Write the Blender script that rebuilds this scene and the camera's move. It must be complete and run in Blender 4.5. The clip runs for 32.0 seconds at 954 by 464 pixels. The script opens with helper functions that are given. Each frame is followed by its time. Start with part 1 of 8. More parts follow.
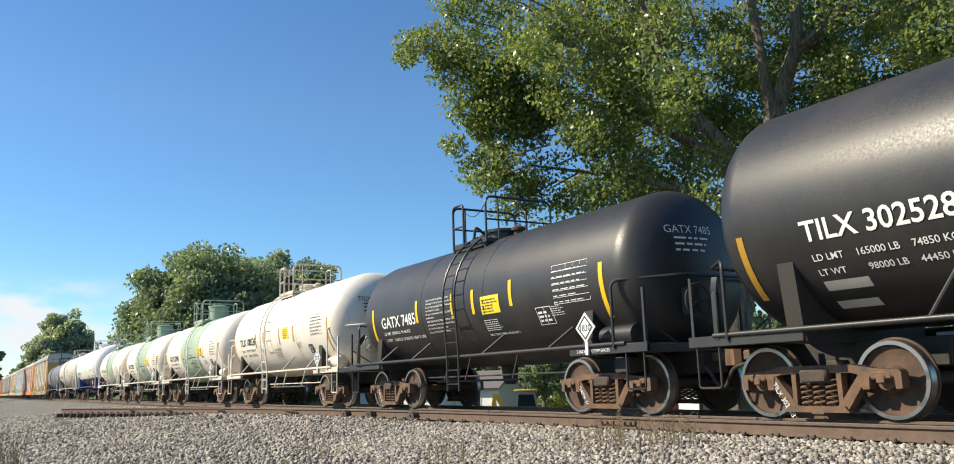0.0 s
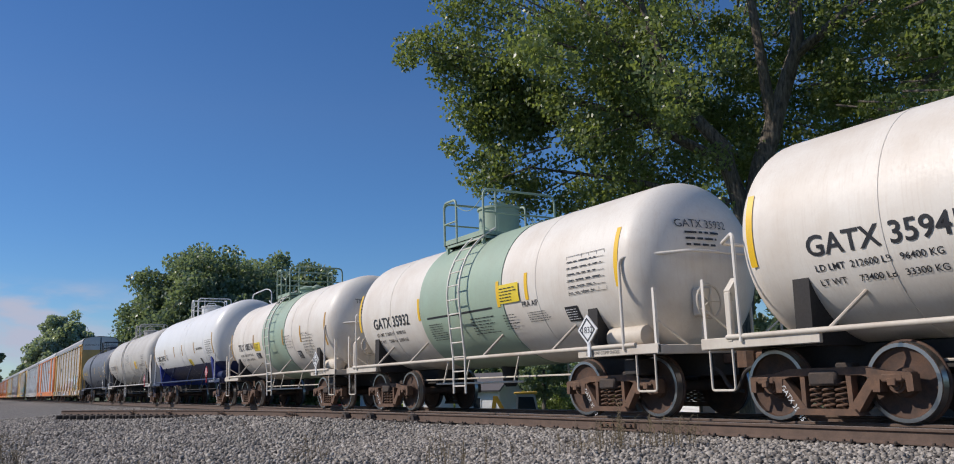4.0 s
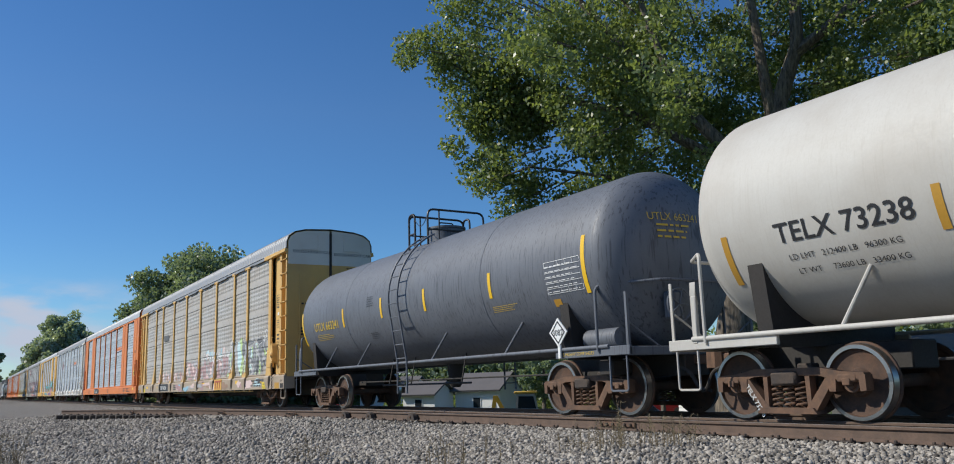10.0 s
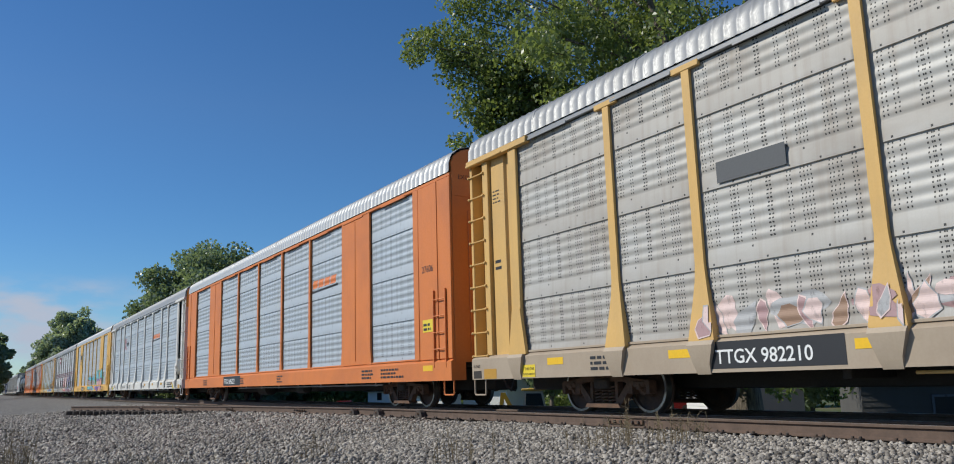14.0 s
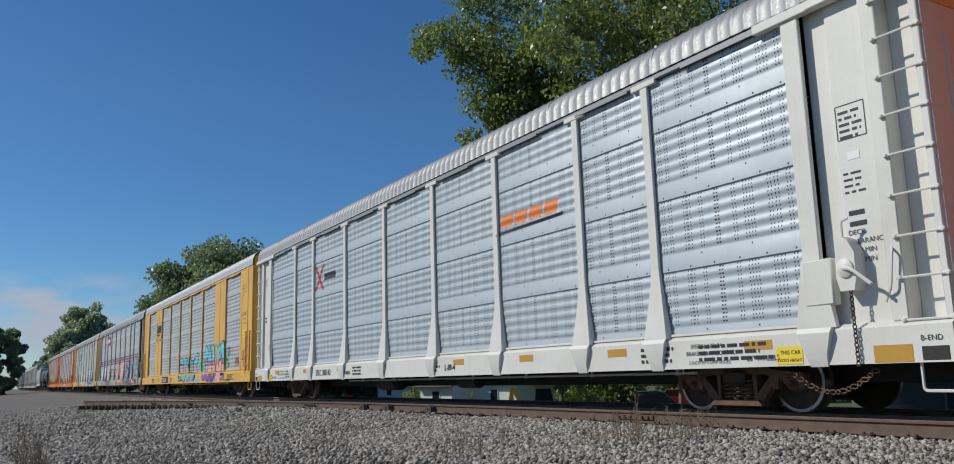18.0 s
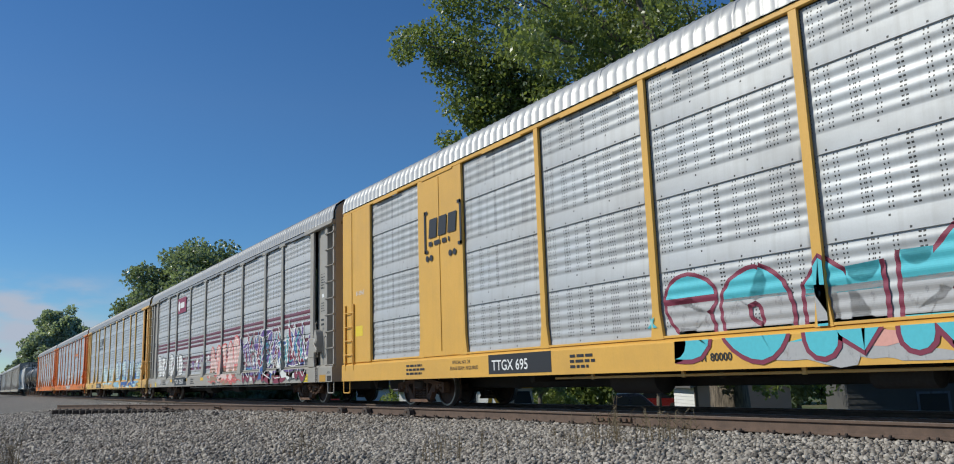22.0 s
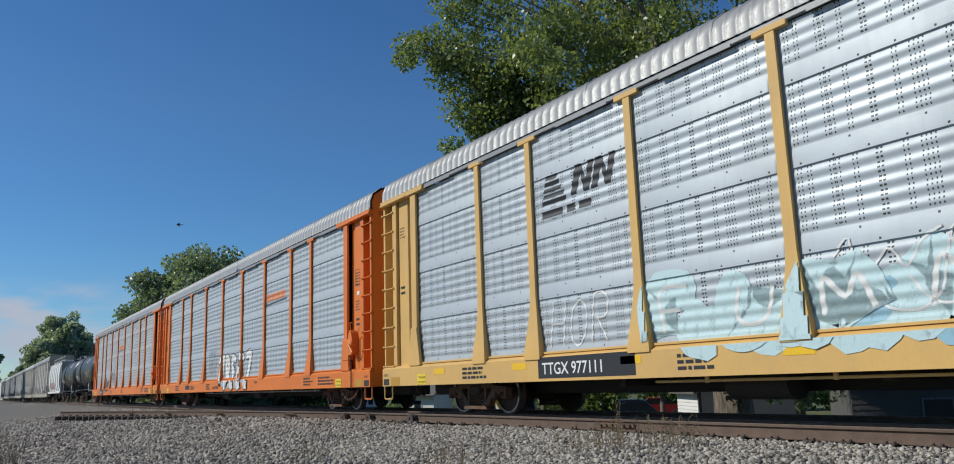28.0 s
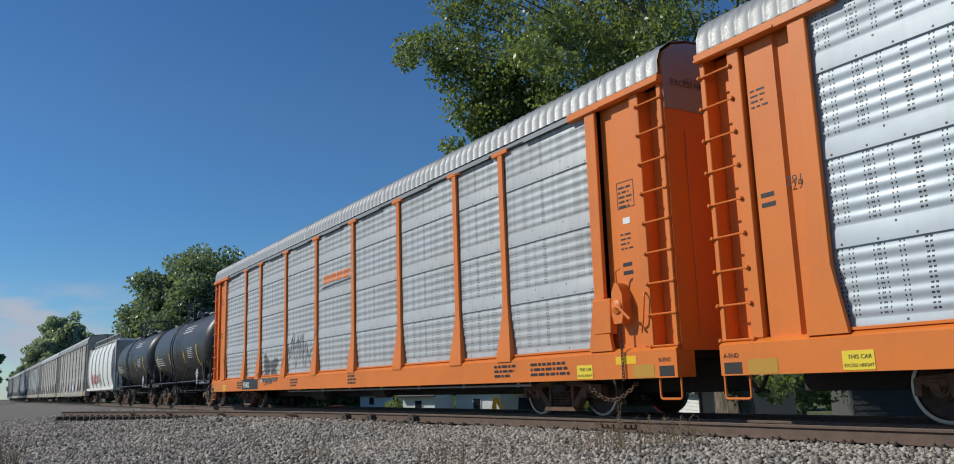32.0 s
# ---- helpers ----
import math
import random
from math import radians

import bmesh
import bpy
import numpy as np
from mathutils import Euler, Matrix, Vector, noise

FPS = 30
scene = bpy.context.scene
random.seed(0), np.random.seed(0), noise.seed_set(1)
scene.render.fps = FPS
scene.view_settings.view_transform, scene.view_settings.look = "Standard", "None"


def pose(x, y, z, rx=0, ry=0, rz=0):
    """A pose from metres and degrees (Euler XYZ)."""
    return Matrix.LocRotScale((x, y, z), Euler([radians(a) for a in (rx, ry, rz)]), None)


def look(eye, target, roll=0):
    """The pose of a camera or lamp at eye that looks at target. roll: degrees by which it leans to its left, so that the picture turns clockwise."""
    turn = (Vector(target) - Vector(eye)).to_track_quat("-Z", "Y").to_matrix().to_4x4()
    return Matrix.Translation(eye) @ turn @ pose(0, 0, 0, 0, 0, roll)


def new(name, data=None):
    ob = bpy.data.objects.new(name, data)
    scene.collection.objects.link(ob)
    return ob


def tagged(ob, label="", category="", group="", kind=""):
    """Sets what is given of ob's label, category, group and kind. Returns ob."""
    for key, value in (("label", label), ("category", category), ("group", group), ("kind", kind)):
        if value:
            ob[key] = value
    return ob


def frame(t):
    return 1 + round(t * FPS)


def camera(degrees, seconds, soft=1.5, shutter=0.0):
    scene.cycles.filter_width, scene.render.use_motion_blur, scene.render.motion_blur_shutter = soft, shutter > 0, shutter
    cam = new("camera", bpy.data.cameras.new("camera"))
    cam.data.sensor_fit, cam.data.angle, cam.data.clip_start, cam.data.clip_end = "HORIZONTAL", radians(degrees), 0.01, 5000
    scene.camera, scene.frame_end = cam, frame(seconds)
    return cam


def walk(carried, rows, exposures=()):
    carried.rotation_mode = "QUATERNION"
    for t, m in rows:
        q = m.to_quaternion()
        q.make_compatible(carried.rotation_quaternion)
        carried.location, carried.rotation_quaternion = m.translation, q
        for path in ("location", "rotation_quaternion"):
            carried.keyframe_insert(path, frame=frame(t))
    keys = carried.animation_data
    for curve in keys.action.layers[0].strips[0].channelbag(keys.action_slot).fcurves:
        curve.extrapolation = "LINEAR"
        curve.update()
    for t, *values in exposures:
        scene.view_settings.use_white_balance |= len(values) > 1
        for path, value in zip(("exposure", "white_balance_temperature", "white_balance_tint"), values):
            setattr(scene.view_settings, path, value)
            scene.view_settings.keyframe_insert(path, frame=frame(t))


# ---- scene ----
# The place: x runs away from the camera across the track, y along the track towards the oncoming train, z up from the rail tops.
EYE = (0.0, 0.0, 0.627)
FIELD = 60.24
TURNS = [
    (0, -31.326, 10.224, 1.821),
    (0.5, -31.328, 10.208, 1.795),
    (1, -31.326, 10.224, 1.821),
    (1.5, -31.330, 10.278, 1.756),
    (2, -31.326, 10.344, 1.793),
    (2.5, -31.323, 10.353, 1.824),
    (3, -31.324, 10.384, 1.746),
    (3.5, -31.324, 10.384, 1.746),
    (5.5, -31.323, 10.346, 1.832),
    (6, -31.323, 10.353, 1.824),
    (6.5, -31.328, 10.317, 1.768),
    (7, -31.326, 10.343, 1.797),
    (7.5, -31.324, 10.359, 1.817),
    (8, -31.325, 10.345, 1.812),
    (8.5, -31.328, 10.333, 1.769),
    (9, -31.323, 10.346, 1.832),
    (9.5, -31.327, 10.342, 1.778),
    (10, -31.324, 10.344, 1.817),
    (10.5, -31.323, 10.346, 1.832),
    (11, -31.323, 10.406, 1.820),
    (11.5, -31.323, 10.346, 1.832),
    (12, -31.324, 10.344, 1.817),
    (12.5, -31.325, 10.396, 1.787),
    (13, -31.324, 10.404, 1.800),
    (13.5, -31.123, 10.303, 1.749),
    (15.5, -30.149, 9.848, 1.641),
    (16, -30.162, 9.814, 1.629),
    (16.5, -30.140, 9.838, 1.638),
    (17, -30.146, 9.856, 1.622),
    (17.5, -30.150, 9.779, 1.646),
    (18, -30.144, 9.847, 1.648),
    (18.5, -30.603, 9.841, 1.700),
    (19, -31.149, 9.861, 1.769),
    (19.5, -31.565, 9.868, 1.889),
    (20, -31.574, 9.907, 1.826),
    (20.5, -31.565, 9.930, 1.864),
    (21, -31.565, 9.968, 1.851),
    (21.5, -31.565, 9.974, 1.847),
    (22, -31.585, 9.996, 1.788),
    (22.5, -31.834, 10.079, 1.851),
    (23, -32.362, 10.163, 1.953),
    (23.5, -31.278, 10.243, 1.750),
    (24, -31.243, 10.339, 1.796),
    (24.5, -31.247, 10.347, 1.806),
    (25, -31.246, 10.415, 1.803),
    (25.5, -31.251, 10.399, 1.805),
    (27.5, -31.387, 10.429, 1.830),
    (28, -31.383, 10.415, 1.821),
    (28.5, -31.249, 10.469, 1.743),
    (29, -31.249, 10.469, 1.743),
    (29.5, -31.254, 10.462, 1.753),
    (30, -31.288, 10.449, 1.767),
    (30.5, -31.319, 10.424, 1.813),
    (31, -31.318, 10.417, 1.820),
    (31.5, -31.323, 10.413, 1.764),
    (32, -31.319, 10.424, 1.813),
]
cam = camera(FIELD, 32.0, soft=1.0)
EXPOSURES = [(0.0, 0.65, 7400, 6), (1.0, 0.58, 7200, 6), (2.0, -0.12, 6500, 10), (3.0, -0.25, 6400, 14), (6.0, -0.4, 6200, 15), (8.0, -0.5, 6250, 13), (9.0, -0.1, 6400, 10), (10.0, -0.1, 6300, 8), (11.0, 0.4, 6700, 6), (12.0, 0.22, 6600, 4), (13.0, -0.22, 6250, 6), (16.0, -0.28, 6300, 8), (19.0, -0.53, 6250, 6), (20.0, -0.6, 6250, 7), (21.0, -0.5, 6280, 10), (22.0, -0.3, 6260, 6), (23.0, -0.26, 6260, 6), (25.0, -0.26, 6300, 8), (28.0, -0.32, 6300, 6), (31.0, -0.36, 6250, 6), (32.0, -0.36, 6300, 6)]
walk(cam, [(t, pose(*EYE, 90 + p, r, w)) for t, w, p, r in TURNS], exposures=EXPOSURES)

# ---- world and sun ----
SUN_TO = Vector((-0.78, 0.50, 0.74)).normalized()
sun = new("sun", bpy.data.lights.new("sun", "SUN"))
sun.data.energy, sun.data.angle, sun.data.color = 4.75, radians(0.53), (1.0, 0.93, 0.82)
sun.matrix_world = look((0, 0, 60), Vector((0, 0, 60)) - SUN_TO)

world = bpy.data.worlds.new("sky")
scene.world = world
world.use_nodes = True


def link(tree, a, b):
    tree.links.new(a, b)


def sky():
    nt = world.node_tree
    nt.nodes.clear()
    out = nt.nodes.new("ShaderNodeOutputWorld")
    bg = nt.nodes.new("ShaderNodeBackground")
    bg.inputs["Strength"].default_value = 0.118
    tex = nt.nodes.new("ShaderNodeTexSky")
    tex.sky_type, tex.sun_disc = "NISHITA", False
    tex.sun_elevation = math.asin(SUN_TO.z)
    tex.sun_rotation = math.atan2(SUN_TO.x, SUN_TO.y)
    tex.air_density, tex.dust_density, tex.ozone_density = 1.0, 0.1, 2.5
    deep = nt.nodes.new("ShaderNodeHueSaturation")
    deep.inputs["Saturation"].default_value, deep.inputs["Value"].default_value = 1.27, 0.93
    tint = nt.nodes.new("ShaderNodeMix")
    tint.data_type, tint.blend_type = "RGBA", "MULTIPLY"
    tint.inputs[0].default_value = 1.0
    low_blue = nt.nodes.new("ShaderNodeMix")
    low_blue.data_type = "RGBA"
    low_blue.inputs[6].default_value, low_blue.inputs[7].default_value = (0.71, 0.87, 1.08, 1.0), (1.02, 0.97, 1.03, 1.0)
    here = nt.nodes.new("ShaderNodeTexCoord")
    up = nt.nodes.new("ShaderNodeSeparateXYZ")
    link(nt, here.outputs["Generated"], up.inputs[0])
    rise = nt.nodes.new("ShaderNodeMapRange")
    rise.inputs["From Max"].default_value = 0.32
    link(nt, up.outputs[2], rise.inputs["Value"])
    link(nt, rise.outputs[0], low_blue.inputs[0])
    link(nt, low_blue.outputs[2], tint.inputs[7])
    link(nt, tex.outputs[0], tint.inputs[6])
    link(nt, tint.outputs[2], deep.inputs["Color"])
    # thin white cloud low over the far end of the line
    tc = nt.nodes.new("ShaderNodeTexCoord")
    sep = nt.nodes.new("ShaderNodeSeparateXYZ")
    link(nt, tc.outputs["Generated"], sep.inputs[0])
    mp = nt.nodes.new("ShaderNodeMapping")
    mp.inputs["Scale"].default_value = (9.0, 9.0, 26.0)
    link(nt, tc.outputs["Generated"], mp.inputs["Vector"])
    n = nt.nodes.new("ShaderNodeTexNoise")
    n.inputs["Scale"].default_value, n.inputs["Detail"].default_value, n.inputs["Roughness"].default_value = 1.0, 7.0, 0.55
    link(nt, mp.outputs[0], n.inputs["Vector"])
    def span(value, lo, hi):
        r = nt.nodes.new("ShaderNodeMapRange")
        r.interpolation_type = "SMOOTHSTEP"
        r.inputs["From Min"].default_value, r.inputs["From Max"].default_value = lo, hi
        link(nt, value, r.inputs["Value"])
        return r.outputs[0]
    def times(p, q):
        m = nt.nodes.new("ShaderNodeMath")
        m.operation = "MULTIPLY"
        link(nt, p, m.inputs[0])
        link(nt, q, m.inputs[1])
        return m.outputs[0]
    fac = times(times(span(n.outputs["Fac"], 0.40, 0.66), span(sep.outputs[2], 0.135, 0.095)), span(sep.outputs[0], 0.20, 0.07))
    fac = times(fac, span(sep.outputs[2], -0.01, 0.02))
    cl = nt.nodes.new("ShaderNodeMix")
    cl.data_type = "RGBA"
    cl.inputs[7].default_value = (4.6, 5.0, 6.0, 1.0)
    link(nt, fac, cl.inputs[0])
    link(nt, deep.outputs[0], cl.inputs[6])
    link(nt, cl.outputs[2], bg.inputs["Color"])
    link(nt, bg.outputs[0], out.inputs["Surface"])


sky()


# ---- materials ----
def shader(name, rough=0.6, metal=0.0):
    m = bpy.data.materials.new(name)
    m.use_nodes = True
    nt = m.node_tree
    b = nt.nodes["Principled BSDF"]
    b.inputs["Roughness"].default_value = rough
    b.inputs["Metallic"].default_value = metal
    return m, nt, b


def coords(nt, scale=(1, 1, 1)):
    tc = nt.nodes.new("ShaderNodeTexCoord")
    mp = nt.nodes.new("ShaderNodeMapping")
    mp.inputs["Scale"].default_value = scale
    link(nt, tc.outputs["Object"], mp.inputs["Vector"])
    return mp.outputs[0]


def grain(nt, vec, scale, detail=4.0, rough=0.6):
    n = nt.nodes.new("ShaderNodeTexNoise")
    n.inputs["Scale"].default_value, n.inputs["Detail"].default_value, n.inputs["Roughness"].default_value = scale, detail, rough
    link(nt, vec, n.inputs["Vector"])
    return n.outputs["Fac"]


def ramp(nt, fac, lo, hi, a=0.0, b=1.0):
    r = nt.nodes.new("ShaderNodeMapRange")
    r.inputs["From Min"].default_value, r.inputs["From Max"].default_value = lo, hi
    r.inputs["To Min"].default_value, r.inputs["To Max"].default_value = a, b
    link(nt, fac, r.inputs["Value"])
    return r.outputs[0]


def mix(nt, fac, a, b):
    n = nt.nodes.new("ShaderNodeMix")
    n.data_type = "RGBA"
    for key, value in ((0, fac), (6, a), (7, b)):
        if isinstance(value, (tuple, float, int)):
            n.inputs[key].default_value = (*value, 1.0) if isinstance(value, tuple) else value
        else:
            link(nt, value, n.inputs[key])
    return n.outputs[2]


def calc(nt, op, a, b=0.0, c=0.0):
    n = nt.nodes.new("ShaderNodeMath")
    n.operation = op
    for i, value in enumerate((a, b, c)):
        if isinstance(value, (float, int)):
            n.inputs[i].default_value = value
        else:
            link(nt, value, n.inputs[i])
    return n.outputs[0]


def bump(nt, b, height, strength=0.2, distance=0.01):
    n = nt.nodes.new("ShaderNodeBump")
    n.inputs["Strength"].default_value, n.inputs["Distance"].default_value = strength, distance
    link(nt, height, n.inputs["Height"])
    link(nt, n.outputs[0], b.inputs["Normal"])


def paint(name, col, rough=0.45, dirt=(0.12, 0.09, 0.06), amount=0.35, metal=0.0, streak=0.25, fine=30.0, drip=0.0):
    """Weathered paint: a broad stain, streaks that run down and a fine speckle."""
    m, nt, b = shader(name, rough, metal)
    broad = grain(nt, coords(nt, (0.6, 0.6, 0.6)), 1.3, 5.0)
    run = grain(nt, coords(nt, (2.2, 6.0, 0.35)), 1.6, 4.0)
    speck = grain(nt, coords(nt), fine, 3.0, 0.7)
    f1 = ramp(nt, broad, 0.42, 0.75, 0.0, amount)
    f2 = ramp(nt, run, 0.5, 0.8, 0.0, streak)
    f3 = ramp(nt, speck, 0.35, 0.7, 0.0, 0.16)
    c = mix(nt, f1, col, dirt)
    c = mix(nt, f2, c, tuple(0.5 * (x + y) for x, y in zip(col, dirt)))
    c = mix(nt, f3, c, tuple(min(1.0, x * 0.72) for x in col))
    if drip:
        thin = grain(nt, coords(nt, (9.0, 20.0, 0.6)), 1.9, 3.0, 0.5)
        c = mix(nt, ramp(nt, thin, 0.56, 0.64, 0.0, drip), c, dirt)
    link(nt, c, b.inputs["Base Color"])
    link(nt, ramp(nt, speck, 0.2, 0.8, max(0.05, rough - 0.12), min(1.0, rough + 0.15)), b.inputs["Roughness"])
    bump(nt, b, speck, 0.08, 0.004)
    return m


def plain(name, col, rough=0.5, metal=0.0):
    m, nt, b = shader(name, rough, metal)
    n = grain(nt, coords(nt), 25.0, 3.0)
    link(nt, mix(nt, ramp(nt, n, 0.35, 0.75, 0.0, 0.35), col, tuple(x * 0.75 for x in col)), b.inputs["Base Color"])
    return m


def perforated(name, col, dirt, amount, rough, metal, stripes=None, stripe_col=(0.3, 0.03, 0.08)):
    """Galvanised sheet with columns of small punched holes between the smooth bands."""
    m, nt, b = shader(name, rough, metal)
    tc = nt.nodes.new("ShaderNodeTexCoord")
    sep = nt.nodes.new("ShaderNodeSeparateXYZ")
    link(nt, tc.outputs["Object"], sep.inputs[0])
    y, z = sep.outputs[1], sep.outputs[2]
    broad = grain(nt, coords(nt, (0.6, 0.35, 0.9)), 1.1, 5.0)
    run = grain(nt, coords(nt, (1.0, 5.0, 0.3)), 1.5, 4.0)
    spangle = nt.nodes.new("ShaderNodeTexVoronoi")
    spangle.inputs["Scale"].default_value = 45.0
    link(nt, coords(nt), spangle.inputs["Vector"])
    c = mix(nt, ramp(nt, broad, 0.38, 0.72, 0.0, amount), col, dirt)
    c = mix(nt, ramp(nt, run, 0.48, 0.8, 0.0, amount), c, dirt)
    c = mix(nt, ramp(nt, spangle.outputs["Distance"], 0.0, 0.9, 0.0, 0.12), c, tuple(x * 0.6 for x in col))
    if stripes:
        total = None
        for lo, hi in stripes:
            inside = calc(nt, "MULTIPLY", calc(nt, "GREATER_THAN", z, lo), calc(nt, "LESS_THAN", z, hi))
            total = inside if total is None else calc(nt, "MAXIMUM", total, inside)
        c = mix(nt, calc(nt, "MULTIPLY", total, 0.9), c, stripe_col)
    # holes: columns in uneven pairs, 5 cm apart up the sheet, none in the lap bands
    def near(value, period, place, half):
        f = calc(nt, "FRACT", calc(nt, "DIVIDE", value, period))
        return calc(nt, "LESS_THAN", calc(nt, "ABSOLUTE", calc(nt, "SUBTRACT", f, place)), half / period)
    cols = calc(nt, "MAXIMUM", calc(nt, "MAXIMUM", near(y, 0.31, 0.30, 0.0095), near(y, 0.31, 0.46, 0.0095)), calc(nt, "MAXIMUM", near(y, 0.53, 0.2, 0.0095), near(y, 0.53, 0.30, 0.0095)))
    rel = calc(nt, "SUBTRACT", z, SHEET_Z)
    hole = calc(nt, "MULTIPLY", cols, near(rel, SHEET_H / 20, 0.5, 0.0115))
    band = calc(nt, "GREATER_THAN", calc(nt, "FRACT", calc(nt, "DIVIDE", rel, SHEET_H)), 0.25)
    hole = calc(nt, "MULTIPLY", hole, band)
    bolt = calc(nt, "MULTIPLY", near(y, 0.46, 0.5, 0.014), near(rel, SHEET_H, 0.035, 0.014))
    bolt2 = calc(nt, "MULTIPLY", near(y, 0.92, 0.5, 0.014), near(rel, SHEET_H, 0.19, 0.014))
    hole = calc(nt, "MAXIMUM", hole, calc(nt, "MAXIMUM", bolt, bolt2))
    c = mix(nt, hole, c, (0.03, 0.03, 0.03))
    link(nt, c, b.inputs["Base Color"])
    link(nt, calc(nt, "MULTIPLY", calc(nt, "SUBTRACT", 1.0, hole), metal), b.inputs["Metallic"])
    link(nt, ramp(nt, broad, 0.3, 0.7, rough - 0.08, rough + 0.12), b.inputs["Roughness"])
    return m


SHEET_Z, SHEET_H = 0.96, 1.09


def foliage(name, dark, light):
    m, nt, b = shader(name, 0.38)
    geo = nt.nodes.new("ShaderNodeNewGeometry")
    c = mix(nt, geo.outputs["Random Per Island"], dark, light)
    link(nt, c, b.inputs["Base Color"])
    b.inputs["Specular IOR Level"].default_value = 0.5
    tr = nt.nodes.new("ShaderNodeBsdfTranslucent")
    tr.inputs["Color"].default_value = (light[0] * 1.45, light[1] * 1.5, light[2] * 0.8, 1)
    mx = nt.nodes.new("ShaderNodeMixShader")
    mx.inputs[0].default_value = 0.4
    out = nt.nodes["Material Output"]
    link(nt, b.outputs[0], mx.inputs[1])
    link(nt, tr.outputs[0], mx.inputs[2])
    link(nt, mx.outputs[0], out.inputs["Surface"])
    return m


def gravel(name, island):
    m, nt, b = shader(name, 0.9)
    vec = coords(nt)
    if island:
        geo = nt.nodes.new("ShaderNodeNewGeometry")
        f = geo.outputs["Random Per Island"]
        c = mix(nt, f, (0.08, 0.07, 0.058), (0.55, 0.50, 0.43))
        n = grain(nt, vec, 60.0, 3.0)
        c = mix(nt, ramp(nt, n, 0.3, 0.7, 0.0, 0.35), c, (0.16, 0.14, 0.12))
        bump(nt, b, n, 0.4, 0.006)
    else:
        vo = nt.nodes.new("ShaderNodeTexVoronoi")
        vo.inputs["Scale"].default_value = 17.0
        link(nt, vec, vo.inputs["Vector"])
        sep = nt.nodes.new("ShaderNodeSeparateColor")
        link(nt, vo.outputs["Color"], sep.inputs[0])
        c = mix(nt, sep.outputs[0], (0.12, 0.105, 0.088), (0.48, 0.44, 0.38))
        n = grain(nt, vec, 0.8, 4.0)
        c = mix(nt, ramp(nt, n, 0.4, 0.7, 0.0, 0.4), c, (0.19, 0.17, 0.14))
        # shade in the gaps between the printed stones, put into the colour
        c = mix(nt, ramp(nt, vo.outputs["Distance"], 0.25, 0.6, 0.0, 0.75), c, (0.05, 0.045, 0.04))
        bump(nt, b, calc(nt, "SUBTRACT", 1.0, vo.outputs["Distance"]), 0.9, 0.04)
    link(nt, c, b.inputs["Base Color"])
    return m


def earth(name):
    m, nt, b = shader(name, 0.95)
    n = grain(nt, coords(nt), 0.35, 6.0)
    s = grain(nt, coords(nt), 9.0, 4.0)
    c = mix(nt, ramp(nt, n, 0.4, 0.62), (0.06, 0.10, 0.025), (0.16, 0.14, 0.075))
    c = mix(nt, ramp(nt, s, 0.3, 0.75, 0.0, 0.6), c, (0.035, 0.06, 0.015))
    link(nt, c, b.inputs["Base Color"])
    bump(nt, b, s, 0.6, 0.05)
    return m


def bark(name):
    m, nt, b = shader(name, 0.95)
    n = grain(nt, coords(nt, (7, 7, 1.2)), 2.0, 6.0)
    link(nt, mix(nt, ramp(nt, n, 0.35, 0.65), (0.06, 0.05, 0.04), (0.23, 0.19, 0.145)), b.inputs["Base Color"])
    bump(nt, b, n, 0.9, 0.05)
    return m


def rusty(name, a, b2, rough=0.85, metal=0.0):
    m, nt, b = shader(name, rough, metal)
    n = grain(nt, coords(nt), 6.0, 6.0, 0.65)
    f = grain(nt, coords(nt), 55.0, 3.0)
    c = mix(nt, ramp(nt, n, 0.35, 0.68), a, b2)
    c = mix(nt, ramp(nt, f, 0.4, 0.75, 0.0, 0.5), c, tuple(x * 0.45 for x in a))
    link(nt, c, b.inputs["Base Color"])
    bump(nt, b, f, 0.25, 0.005)
    return m


M_BLACK = paint("black_tank_paint", (0.022, 0.022, 0.024), 0.42, (0.07, 0.06, 0.05), 0.5, streak=0.4)
M_WHITE = paint("white_tank_paint", (0.78, 0.73, 0.64), 0.5, (0.46, 0.33, 0.21), 0.45, streak=0.28, drip=0.09)
M_DIRTYWHITE = paint("rust_stained_white_paint", (0.64, 0.58, 0.48), 0.6, (0.26, 0.15, 0.08), 0.6, streak=0.4)
M_CLEAN = paint("clean_white_paint", (0.80, 0.79, 0.75), 0.4, (0.6, 0.57, 0.5), 0.25, streak=0.1)
M_GREY = paint("dull_grey_white_paint", (0.52, 0.50, 0.455), 0.6, (0.34, 0.29, 0.23), 0.45, streak=0.3, drip=0.12)
M_SLATE = paint("slate_grey_paint", (0.135, 0.147, 0.17), 0.55, (0.035, 0.035, 0.042), 0.25, streak=0.5, drip=0.6)
M_GREEN = paint("pale_green_paint", (0.34, 0.44, 0.33), 0.5, (0.25, 0.21, 0.14), 0.35, streak=0.25)
M_NAVY = paint("navy_blue_paint", (0.018, 0.028, 0.085), 0.4, (0.02, 0.02, 0.03), 0.3)
M_BLUE = paint("bright_blue_paint", (0.02, 0.04, 0.28), 0.4, (0.03, 0.03, 0.05), 0.3)
# undergear black is lifted to stand in for fill light beneath the cars
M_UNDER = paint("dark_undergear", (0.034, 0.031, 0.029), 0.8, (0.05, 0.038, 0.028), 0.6)
